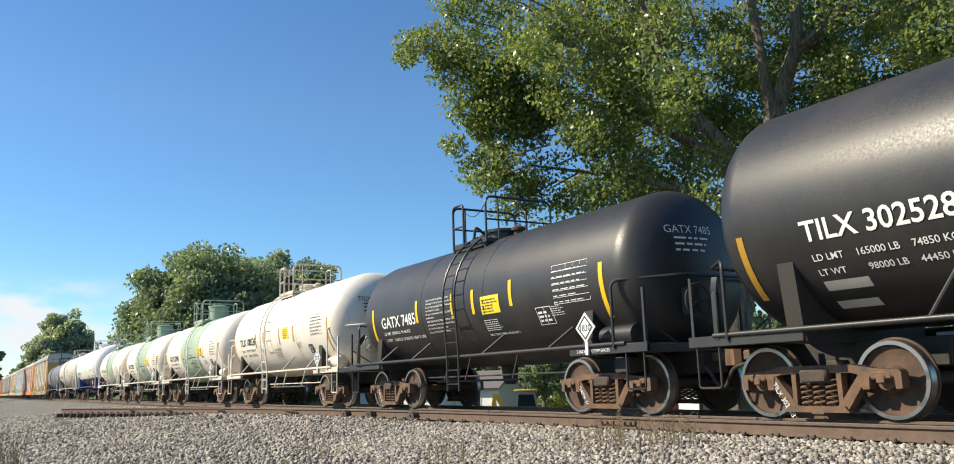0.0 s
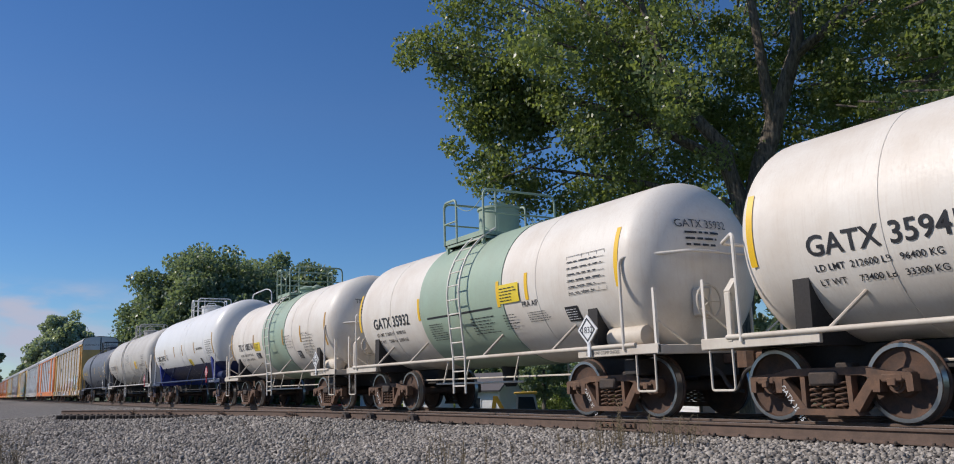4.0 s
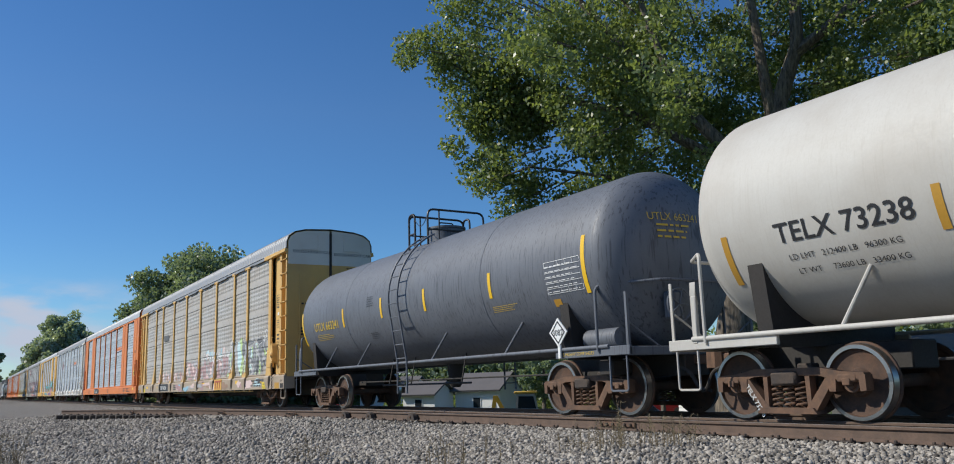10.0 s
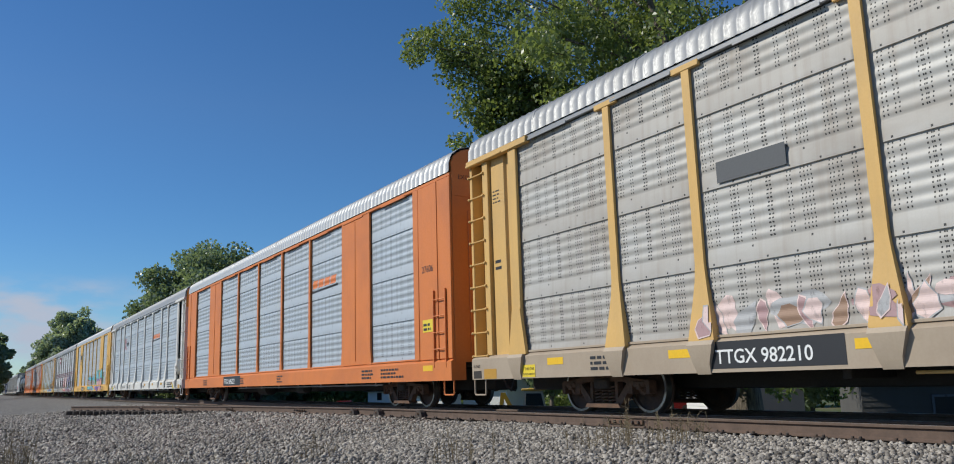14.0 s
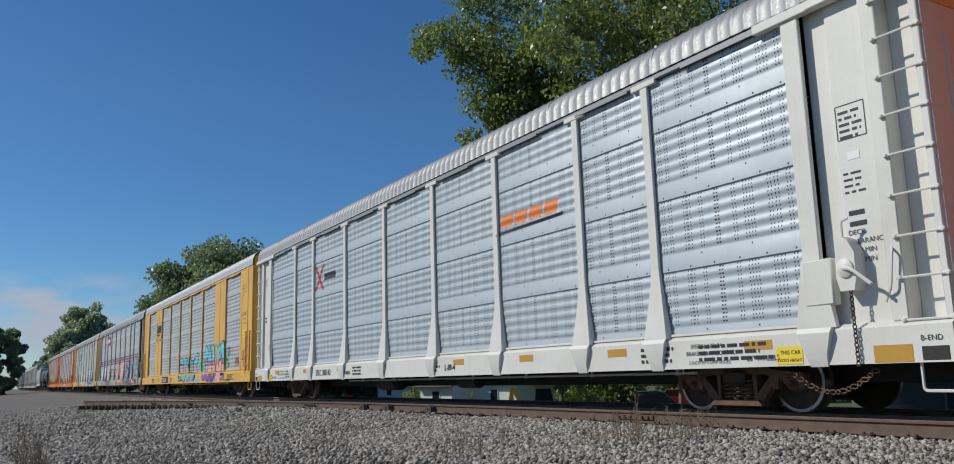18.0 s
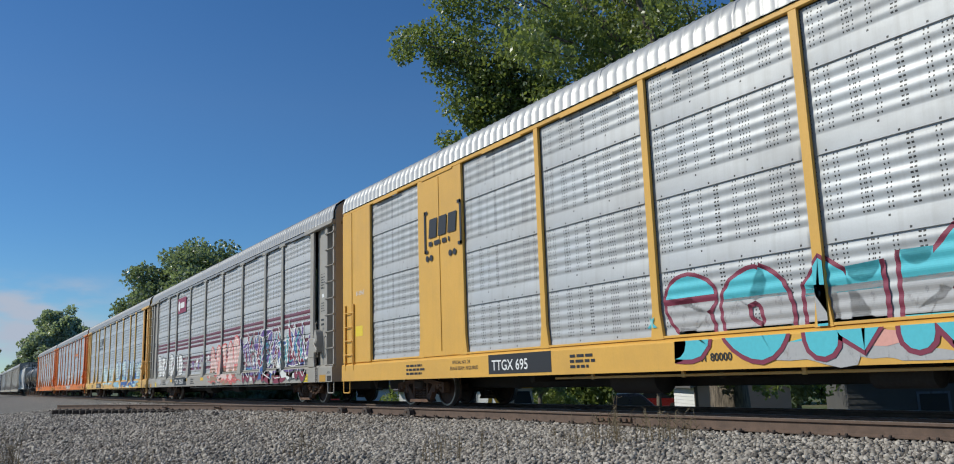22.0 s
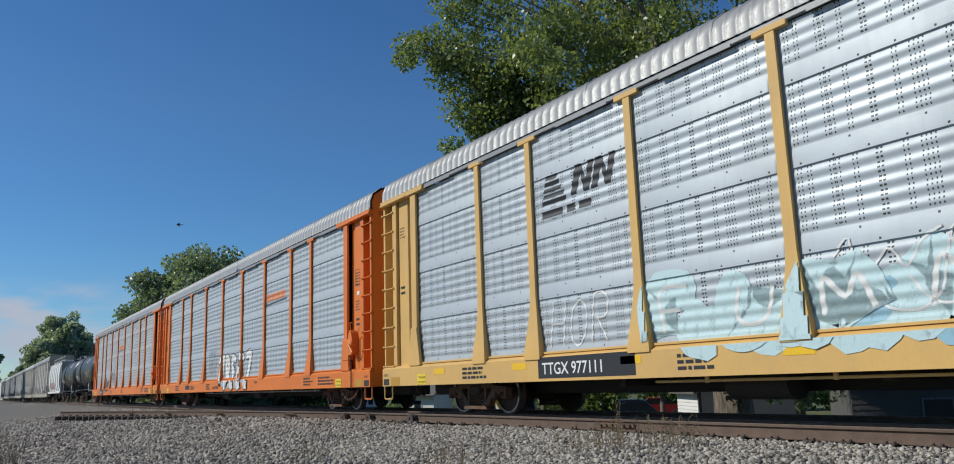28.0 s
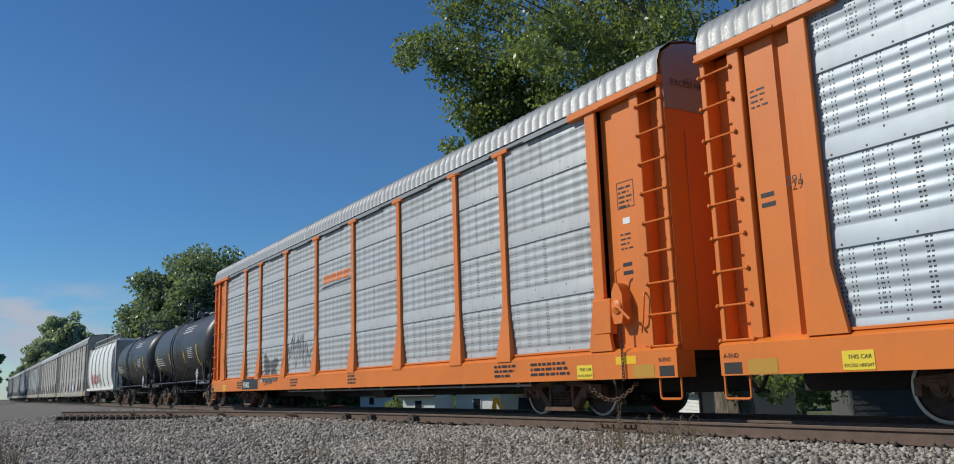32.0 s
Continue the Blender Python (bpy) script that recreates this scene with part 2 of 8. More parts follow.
M_RUST = rusty("rusted_cast_steel", (0.19, 0.105, 0.062), (0.085, 0.055, 0.04))
M_DARKRUST = rusty("dark_grimy_steel", (0.05, 0.041, 0.036), (0.09, 0.063, 0.046))
M_WHEEL = rusty("wheel_plate", (0.12, 0.065, 0.04), (0.055, 0.038, 0.03))
M_TREAD = plain("polished_tread", (0.35, 0.34, 0.33), 0.3, 0.9)
M_RAIL = rusty("rail_rust", (0.16, 0.105, 0.075), (0.10, 0.068, 0.05))
M_RAILTOP = plain("rail_head", (0.46, 0.42, 0.37), 0.5, 0.25)
M_TIE = rusty("tie_wood", (0.06, 0.045, 0.034), (0.11, 0.09, 0.07))
M_YELLOWSTRIP = plain("reflective_yellow", (0.85, 0.52, 0.02), 0.4)
M_AMBER = plain("faded_amber_strip", (0.50, 0.27, 0.035), 0.5)
M_INK = plain("black_lettering", (0.025, 0.025, 0.028), 0.5)
M_CHALK = plain("white_lettering", (0.80, 0.80, 0.78), 0.5)
M_YINK = plain("yellow_lettering", (0.62, 0.42, 0.04), 0.5)
M_SIGN = plain("yellow_sign", (0.82, 0.62, 0.04), 0.45)
M_REDSIGN = plain("red_sign", (0.55, 0.03, 0.04), 0.45)
M_RACKYEL = paint("rack_yellow", (0.72, 0.41, 0.075), 0.5, (0.30, 0.19, 0.08), 0.3, streak=0.25)
M_FADEYEL = paint("faded_rack_yellow", (0.68, 0.42, 0.13), 0.6, (0.32, 0.23, 0.13), 0.4, streak=0.3)
M_ORANGE = paint("rack_orange", (0.72, 0.19, 0.022), 0.5, (0.34, 0.10, 0.03), 0.3, streak=0.25)
M_REDOR = paint("faded_rack_orange", (0.66, 0.20, 0.045), 0.6, (0.30, 0.10, 0.05), 0.4, streak=0.3)
M_RACKWHITE = paint("rack_white", (0.70, 0.68, 0.63), 0.5, (0.40, 0.34, 0.26), 0.3, streak=0.25)
M_RACKGREY = paint("rack_warm_grey", (0.36, 0.34, 0.30), 0.55, (0.2, 0.16, 0.12), 0.35, streak=0.3)
M_TANSILL = paint("sprayed_tan_sill", (0.42, 0.34, 0.25), 0.65, (0.26, 0.19, 0.13), 0.5, streak=0.3)
M_ROOF = paint("galvanised_roof", (0.29, 0.295, 0.30), 0.5, (0.22, 0.215, 0.20), 0.4, metal=0.25)
M_ROOFWHITE = paint("white_roof", (0.43, 0.435, 0.43), 0.45, (0.33, 0.32, 0.30), 0.3, metal=0.3)
M_SHEET = perforated("bright_perforated_sheet", (0.45, 0.495, 0.53), (0.35, 0.38, 0.41), 0.4, 0.54, 0.28)
M_SHEETOLD = perforated("weathered_perforated_sheet", (0.46, 0.45, 0.42), (0.30, 0.25, 0.20), 0.6, 0.6, 0.1)
M_SHEETDIM = perforated("grey_perforated_sheet", (0.48, 0.50, 0.51), (0.30, 0.29, 0.28), 0.5, 0.54, 0.22)
M_SHEETSTRIPE = perforated("striped_perforated_sheet", (0.50, 0.515, 0.525), (0.34, 0.33, 0.32), 0.45, 0.54, 0.25,
                           stripes=((1.32, 1.43), (1.62, 1.73), (1.82, 1.93), (2.31, 2.42), (2.49, 2.60), (2.66, 2.77)), stripe_col=(0.15, 0.012, 0.04))
M_STONE = gravel("ballast_stone", True)
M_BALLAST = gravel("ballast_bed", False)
M_EARTH = earth("grass_and_dirt")
M_BARK = bark("tree_bark")
M_LEAF = foliage("cottonwood_leaf", (0.055, 0.09, 0.042), (0.235, 0.28, 0.105))
# far leaves are paled and greyed, distance haze put into their colour
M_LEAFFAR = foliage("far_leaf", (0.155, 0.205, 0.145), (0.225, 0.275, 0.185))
# paler still: thick distance haze is painted into this leaf colour
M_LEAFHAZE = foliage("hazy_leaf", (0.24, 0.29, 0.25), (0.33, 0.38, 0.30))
M_STRAW = plain("dry_stalks", (0.20, 0.155, 0.09), 0.9)
M_GLASS = plain("dark_glass", (0.02, 0.025, 0.03), 0.08)


# ---- mesh building ----
class Mesh:
    """Gathers vertices and faces of one part."""

    def __init__(self):
        self.v, self.f = [], []

    def add(self, verts, faces):
        n = len(self.v)
        self.v += [tuple(p) for p in verts]
        self.f += [tuple(i + n for i in q) for q in faces]
        return self

    def box(self, x0, x1, y0, y1, z0, z1, e=0.012):
        x0, x1, y0, y1, z0, z1 = min(x0, x1), max(x0, x1), min(y0, y1), max(y0, y1), min(z0, z1), max(z0, z1)
        e = min(e, 0.3 * (x1 - x0), 0.3 * (y1 - y0), 0.3 * (z1 - z0))
        vs, idx = [], {}
        for a in (0, 1):
            for b in (0, 1):
                for c in (0, 1):
                    px, py, pz = (x0, x1)[a], (y0, y1)[b], (z0, z1)[c]
                    sx, sy, sz = (e, -e)[a], (e, -e)[b], (e, -e)[c]
                    for k, p in enumerate(((px, py + sy, pz + sz), (px + sx, py, pz + sz), (px + sx, py + sy, pz))):
                        idx[a, b, c, k] = len(vs)
                        vs.append(p)
        fs = []
        for a in (0, 1):
            q = [idx[a, b, c, 0] for b, c in ((0, 0), (1, 0), (1, 1), (0, 1))]
            fs.append(q if a else q[::-1])
            q = [idx[b, a, c, 1] for b, c in ((0, 0), (0, 1), (1, 1), (1, 0))]
            fs.append(q if a else q[::-1])
            q = [idx[b, c, a, 2] for b, c in ((0, 0), (1, 0), (1, 1), (0, 1))]
            fs.append(q if a else q[::-1])
        for b in (0, 1):
            for c in (0, 1):
                fs.append((idx[0, b, c, 1], idx[1, b, c, 1], idx[1, b, c, 2], idx[0, b, c, 2])[:: 1 if b == c else -1])
                fs.append((idx[b, 0, c, 0], idx[b, 1, c, 0], idx[b, 1, c, 2], idx[b, 0, c, 2])[:: -1 if b == c else 1])
                fs.append((idx[b, c, 0, 0], idx[b, c, 1, 0], idx[b, c, 1, 1], idx[b, c, 0, 1])[:: 1 if b == c else -1])
                for a in (0, 1):
                    fs.append((idx[a, b, c, 0], idx[a, b, c, 1], idx[a, b, c, 2])[:: 1 if (a + b + c) % 2 else -1])
        return self.add(vs, fs)

    def tube(self, pts, r, n=8, closed=False):
        pts = [Vector(p) for p in pts]
        m = len(pts)
        vs, up = [], None
        for i, p in enumerate(pts):
            if closed:
                d = (pts[(i + 1) % m] - pts[i - 1]).normalized()
            else:
                d = (pts[min(i + 1, m - 1)] - pts[max(i - 1, 0)]).normalized()
            if up is None:
                up = d.orthogonal().normalized()
            up = (up - d * up.dot(d)).normalized()
            side = d.cross(up)
            vs += [p + r * (math.cos(2 * math.pi * k / n) * up + math.sin(2 * math.pi * k / n) * side) for k in range(n)]
        fs = []
        for i in range(m if closed else m - 1):
            j = (i + 1) % m
            fs += [(i * n + k, i * n + (k + 1) % n, j * n + (k + 1) % n, j * n + k) for k in range(n)]
        if not closed:
            fs += [tuple(range(n))[::-1], tuple((m - 1) * n + k for k in range(n))]
        return self.add(vs, fs)

    def lathe(self, profile, n=32, axis="y", at=(0, 0, 0)):
        """profile: (place along the axis, radius)."""
        vs, fs = [], []
        for a, r in profile:
            for k in range(n):
                c, s = r * math.cos(2 * math.pi * k / n), r * math.sin(2 * math.pi * k / n)
                p = {"y": (c, a, s), "x": (a, c, s), "z": (c, s, a)}[axis]
                vs.append(tuple(p[i] + at[i] for i in range(3)))
        for i in range(len(profile) - 1):
            fs += [(i * n + k, i * n + (k + 1) % n, (i + 1) * n + (k + 1) % n, (i + 1) * n + k) for k in range(n)]
        fs += [tuple(range(n))[::-1], tuple((len(profile) - 1) * n + k for k in range(n))]
        if axis == "y":
            fs = [q[::-1] for q in fs]
        return self.add(vs, fs)

    def prism(self, poly, a, b, axis="x"):
        """A polygon pushed along an axis. For x the polygon is (y, z), for y (x, z), for z (x, y)."""
        def place(p, q):
            return {"x": (q, p[0], p[1]), "y": (p[0], q, p[1]), "z": (p[0], p[1], q)}[axis]
        n = len(poly)
        vs = [place(p, a) for p in poly] + [place(p, b) for p in poly]
        fs = [tuple(range(n))[::-1], tuple(range(n, 2 * n))] + [(i, (i + 1) % n, n + (i + 1) % n, n + i) for i in range(n)]
        return self.add(vs, fs)

    def strip(self, rows):
        """A sheet through rows of equally many points."""
        n = len(rows[0])
        vs = [p for row in rows for p in row]
        fs = [(i * n + k, i * n + k + 1, (i + 1) * n + k + 1, (i + 1) * n + k) for i in range(len(rows) - 1) for k in range(n - 1)]
        return self.add(vs, fs)


def mesh_of(name, mb, material, smooth=True):
    me = bpy.data.meshes.new(name)
    me.from_pydata(mb.v, [], mb.f)
    me.materials.append(material)
    bm = bmesh.new()
    bm.from_mesh(me)
    bmesh.ops.recalc_face_normals(bm, faces=bm.faces)
    bm.to_mesh(me)
    bm.free()
    if smooth:
        me.polygons.foreach_set("use_smooth", [True] * len(me.polygons))
        me.set_sharp_from_angle(angle=radians(38))
    return me


def part(name, mb, material, parent=None, label="", smooth=True):
    me = mb if isinstance(mb, bpy.types.Mesh) else mesh_of(name, mb, material, smooth)
    ob = new(name, me)
    if parent is not None:
        ob.parent = parent
    if label:
        tagged(ob, label)
    return ob


def bend(points, r=0.12, n=4):
    """A path with its inner corners rounded."""
    pts = [Vector(p) for p in points]
    out = [pts[0]]
    for a, b, c in zip(pts, pts[1:], pts[2:]):
        u, w = (a - b), (c - b)
        k = min(r, 0.45 * u.length, 0.45 * w.length)
        p, q = b + u.normalized() * k, b + w.normalized() * k
        for i in range(n + 1):
            t = i / n
            out.append((1 - t) ** 2 * p + 2 * t * (1 - t) * b + t * t * q)
    out.append(pts[-1])
    return out


GLYPHS = {}


def letters(body, size, bold=0.0, shear=0.0, spacing=1.0):
    """Flat triangles of a line of text: points (along, up) from its lower left corner, and faces."""
    key = (body, size, bold, shear, spacing)
    if key not in GLYPHS:
        cu = bpy.data.curves.new("lettering", "FONT")
        cu.body, cu.size, cu.offset, cu.shear, cu.space_character = body, size, bold, shear, spacing
        cu.resolution_u = 3
        ob = bpy.data.objects.new("lettering", cu)
        me = ob.to_mesh()
        pts = [(v.co.x, v.co.y) for v in me.vertices]
        fcs = [tuple(p.vertices) for p in me.polygons]
        ob.to_mesh_clear()
        bpy.data.objects.remove(ob)
        bpy.data.curves.remove(cu)
        GLYPHS[key] = (pts, fcs)
    return GLYPHS[key]


def bars(rows, width, height, seed, fill=0.55):
    """Lines of writing too small to read, as short bars (along, up)."""
    rnd = random.Random(seed)
    pts, fcs = [], []
    step = height / rows
    for i in range(rows):
        z = height - (i + 1) * step
        x, end = 0.0, width * rnd.uniform(0.65, 1.0)
        while x < end:
            w = rnd.uniform(0.6, 2.4) * step
            n = len(pts)
            pts += [(x, z), (min(x + w, end), z), (min(x + w, end), z + step * fill), (x, z + step * fill)]
            fcs.append((n, n + 1, n + 2, n + 3))
            x += w + step * 0.45
    return pts, fcs


def rect(w, h):
    return [(0, 0), (w, 0), (w, h), (0, h)], [(0, 1, 2, 3)]


def table_lines(w, h, rows, cols, t=0.012):
    pts, fcs = [], []
    def bar(x0, y0, x1, y1):
        n = len(pts)
        pts.extend([(x0, y0), (x1, y0), (x1, y1), (x0, y1)])
        fcs.append((n, n + 1, n + 2, n + 3))
    for i in range(rows + 1):
        bar(0, h * i / rows - t / 2, w, h * i / rows + t / 2)
    for i in cols:
        bar(w * i - t / 2, 0, w * i + t / 2, h)
    return pts, fcs


def flat(shape, y, z, x):
    """Lays a flat shape on the side that faces the camera: it reads towards smaller y."""
    pts, fcs = shape
    mb = Mesh()
    mb.add([(x, y - a, z + b) for a, b in pts], [q[::-1] for q in fcs])
    return mb


def onto_end(shape, x, z, y):
    pts, fcs = shape
    mb = Mesh()
    mb.add([(x + a, y, z + b) for a, b in pts], fcs)
    return mb


def round_tank(shape, y, z, radius, axis_z, lift=0.008, steps=0):
    """Lays a flat shape round a tank's side: z is the height of its foot there."""
    pts, fcs = shape
    a0 = math.asin(max(-0.99, min(0.99, (z - axis_z) / radius)))
    mb = Mesh()
    vs = []
    for a, b in pts:
        t = a0 + b / radius
        vs.append((-(radius + lift) * math.cos(t), y - a, axis_z + (radius + lift) * math.sin(t)))
    mb.add(vs, [q[::-1] for q in fcs])
    return mb


def sheet_rect(w, h, n):
    pts = [(w * i, h * j / n) for j in range(n + 1) for i in (0, 1)]
    return pts, [(2 * j, 2 * j + 1, 2 * j + 3, 2 * j + 2) for j in range(n)]


def join(*meshes):
    mb = Mesh()
    for m in meshes:
        mb.add(m.v, m.f)
    return mb


# ---- ground and track ----
TRACK = 10.1


def ground_height(x):
    """Ballast shoulder, a shallow fall to the camera's side and a bank down to the yards behind."""
    stops = [(-40, -0.9), (-3, -0.75), (2, -0.52), (5.5, -0.33), (7.3, -0.21), (12.2, -0.21), (13.3, -0.35), (19, -2.5), (4000, -2.5)]
    for (a, p), (b, q) in zip(stops, stops[1:]):
        if x <= b:
            t = max(0.0, (x - a) / (b - a))
            return p + (q - p) * t
    return -2.5


def build_ground():
    xs = [-2500, -400, -100, -40, -20, -8, -3, 0, 2, 3.5, 5.5, 7.3, 9, 12.2, 13.3, 15, 17, 19, 24, 40, 80, 200, 600, 2500]
    ys = [-2500, -400, -100, -30, -10, 0, 10, 20, 30, 45, 60, 90, 140, 220, 400, 800, 2500]
    mb = Mesh()
    mb.strip([[(x, y, ground_height(x) - 0.03) for x in xs] for y in ys])
    tagged(part("ground", mb, M_EARTH), "grassy dirt ground falling away behind the railway bank", "ground", kind="structure")
    mb = Mesh()
    xs = [-9, -5, -3, -1, 0, 1, 2, 3, 4, 5, 5.5, 6.2, 7.3, 8, 9, 10, 11, 12.2, 13.1]
    ys = [-30 + 1.0 * i for i in range(110)] + [80 + 20 * i for i in range(20)]
    mb.strip([[(x, y, ground_height(x) + 0.05 * (noise.noise((x * 0.5, y * 0.5, 0)) if 0 < x < 7 else 0.0)) for x in xs] for y in ys])
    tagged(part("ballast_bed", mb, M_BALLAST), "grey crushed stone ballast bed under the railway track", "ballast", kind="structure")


def stones(name, n, area, size, seed, label):
    """Loose angular stones over part of the bed."""
    rng = np.random.default_rng(seed)
    x0, x1, y0, y1 = area
    base = np.array([[1, 0, 0], [-1, 0, 0], [0, 1, 0], [0, -1, 0], [0, 0, 1], [0, 0, -1], [.6, .6, .55], [-.6, .6, .5], [.6, -.6, .5], [-.6, -.6, .55]])
    tri = np.array([[6, 0, 2], [6, 2, 4], [6, 4, 0], [7, 2, 1], [7, 1, 4], [7, 4, 2], [8, 3, 0], [8, 0, 4], [8, 4, 3], [9, 1, 3], [9, 3, 4], [9, 4, 1],
                    [5, 2, 0], [5, 1, 2], [5, 3, 1], [5, 0, 3]])
    x, y = rng.uniform(x0, x1, n), rng.uniform(y0, y1, n)
    r = size * rng.uniform(0.5, 1.35, n)
    z = np.array([ground_height(a) for a in x]) + r * rng.uniform(-0.1, 0.5, n)
    z += np.array([0.05 * noise.noise((a * 0.5, b * 0.5, 0)) if 0 < a < 7 else 0.0 for a, b in zip(x, y)])
    q = rng.normal(size=(n, 4))
    q /= np.linalg.norm(q, axis=1)[:, None]
    w, a, b, c = q.T
    rot = np.stack([np.stack([1 - 2 * (b * b + c * c), 2 * (a * b - c * w), 2 * (a * c + b * w)], -1),
                    np.stack([2 * (a * b + c * w), 1 - 2 * (a * a + c * c), 2 * (b * c - a * w)], -1),
                    np.stack([2 * (a * c - b * w), 2 * (b * c + a * w), 1 - 2 * (a * a + b * b)], -1)], 1)
    shape = base[None] * rng.uniform(0.7, 1.2, (n, 10, 1)) * (r[:, None, None] * rng.uniform(0.55, 1.1, (n, 1, 3)))
    verts = np.einsum("nij,nkj->nki", rot, shape) + np.stack([x, y, z], -1)[:, None]
    faces = tri[None] + (np.arange(n) * 10)[:, None, None]
    me = bpy.data.meshes.new(name)
    nv, nf = n * 10, n * 16
    me.vertices.add(nv)
    me.vertices.foreach_set("co", verts.reshape(-1).astype(np.float32))
    me.loops.add(nf * 3)
    me.loops.foreach_set("vertex_index", faces.reshape(-1).astype(np.int32))
    me.polygons.add(nf)
    me.polygons.foreach_set("loop_start", np.arange(0, nf * 3, 3, dtype=np.int32))
    me.update()
    me.materials.append(M_STONE)
    tagged(new(name, me), label, "ballast stones", kind="stuff")


RAIL_SHAPE = [(-0.07, -0.172), (0.07, -0.172), (0.07, -0.16), (0.012, -0.14), (0.009, -0.045), (0.036, -0.03), (0.036, -0.006), (0.03, 0.0),
              (-0.03, 0.0), (-0.036, -0.006), (-0.036, -0.03), (-0.009, -0.045), (-0.012, -0.14), (-0.07, -0.16)]


def siding_x(y):
    return 8.7 - (0.00148 * max(0.0, y - 10.0) ** 2.4)


def rail(name, path, label):
    """A rail along (x, y) points: its rusty section and its worn running face."""
    body, top = Mesh(), Mesh()
    rows, head = [], []
    for i, (x, y) in enumerate(path):
        a, b = Vector(path[max(0, i - 1)]), Vector(path[min(len(path) - 1, i + 1)])
        d = (b - a).normalized()
        side = Vector((d.y, -d.x))
        rows.append([(x + side.x * s, y + side.y * s, z) for s, z in RAIL_SHAPE + RAIL_SHAPE[:1]])
        head.append([(x + side.x * s, y + side.y * s, z) for s, z in ((-0.0285, 0.0015), (0.0285, 0.0015))])
    body.strip(rows)
    body.add([p for p in rows[0][:-1]], [tuple(range(14))])
    body.add([p for p in rows[-1][:-1]], [tuple(range(14))])
    top.strip(head)
    ob = tagged(part(name, body, M_RAIL), label, "rail", kind="structure")
    part("running_face", top, M_RAILTOP, ob, "worn bright rail head")
    return ob


def joint_bar(y, x=None):
    """A bolted joint bar on the camera's side of the near rail."""
    x = siding_x(y) if x is None else x
    bar = Mesh().box(x - 0.045, x - 0.014, y - 0.42, y + 0.42, -0.128, -0.052, 0.008)
    ob = tagged(part("joint_bar", bar, M_RUST), "rusty bolted joint bar on the near rail", "joint bar", group="joint bars on the near rail")
    for k in range(6):
        b = Mesh().lathe([(-0.075, 0.02), (-0.07, 0.026), (-0.045, 0.026)], 6, "x", (x, y - 0.34 + 0.136 * k, -0.09))
        part("bolt", b, M_DARKRUST, ob)
    return ob


def rail_block(y):
    """Rounded iron block braced against the rail's web."""
    x = siding_x(y)
    prof = [(0.0, -0.17), (0.34, -0.17), (0.34, -0.12), (0.27, -0.03), (0.17, -0.005), (0.08, -0.02), (0.02, -0.08)]
    mb = Mesh().prism([(y - 0.17 + a, b) for a, b in prof], x - 0.15, x - 0.04)
    ob = tagged(part("rail_brace", mb, M_DARKRUST), "dark rounded iron rail brace against the near rail", "rail brace", group="rail braces")
    part("bolt", Mesh().lathe([(-0.18, 0.02), (-0.15, 0.03)], 6, "x", (x, y, -0.09)), M_RUST, ob)


def build_track():
    far = [(TRACK + 0.755, -60 + 20 * i) for i in range(40)]
    near = [(TRACK - 0.755, -60 + 20 * i) for i in range(40)]
    rail("rail_far", far, "brown steel rail with a worn head, far side of the track")
    rail("rail_near", near, "brown steel rail with a worn head carrying the train")
    side = [(siding_x(-30.0), -30.0), (siding_x(0.0), 0.0)] + [(siding_x(y), y) for y in np.arange(8.0, 40.6, 0.8)]
    rail("rail_siding", side, "rusty brown rail of an old siding that curves away and ends in the ballast")
    for y in (10.1, 23.3, 31.8, 28.0, 34.6):
        joint_bar(y)
    for y in (20.0, 18.7, 16.7):
        rail_block(y)
    tie = Mesh().box(-1.3, 1.3, -0.11, 0.11, -0.36, -0.178, 0.015)
    me = mesh_of("tie", tie, M_TIE)
    bed = tagged(new("sleepers"), "dark weathered wooden ties under the rails", "ties", kind="structure")
    rnd = random.Random(4)
    for i in range(150):
        ob = new("tie", me)
        ob.parent = bed
        ob.matrix_basis = pose(TRACK + rnd.uniform(-0.05, 0.05), -6 + 0.52 * i, rnd.uniform(-0.01, 0.004), 0, 0, rnd.uniform(-1, 1))
    plate = Mesh()
    plate.box(-0.16, -0.06, -0.08, 0.08, -0.178, -0.162, 0.004)
    for y in (-0.05, 0.05):
        plate.box(-0.115, -0.085, y - 0.016, y + 0.016, -0.165, -0.135, 0.006)
    me = mesh_of("tie_plate", plate, M_DARKRUST)
    holder = tagged(new("spiked_plates"), "rusty tie plates with spikes along the near rail", "tie plates", kind="structure")
    short = mesh_of("tie_end", Mesh().box(-0.42, 0.2, -0.11, 0.11, -0.36, -0.19, 0.015), M_TIE)
    y = -4.0
    while y < 40:
        for name, me2 in (("tie_plate", me), ("tie_end", short)):
            ob = new(name, me2)
            ob.parent = holder
            ob.matrix_basis = pose(siding_x(y), y, 0)
        y += 0.5 + rnd.uniform(-0.04, 0.04)


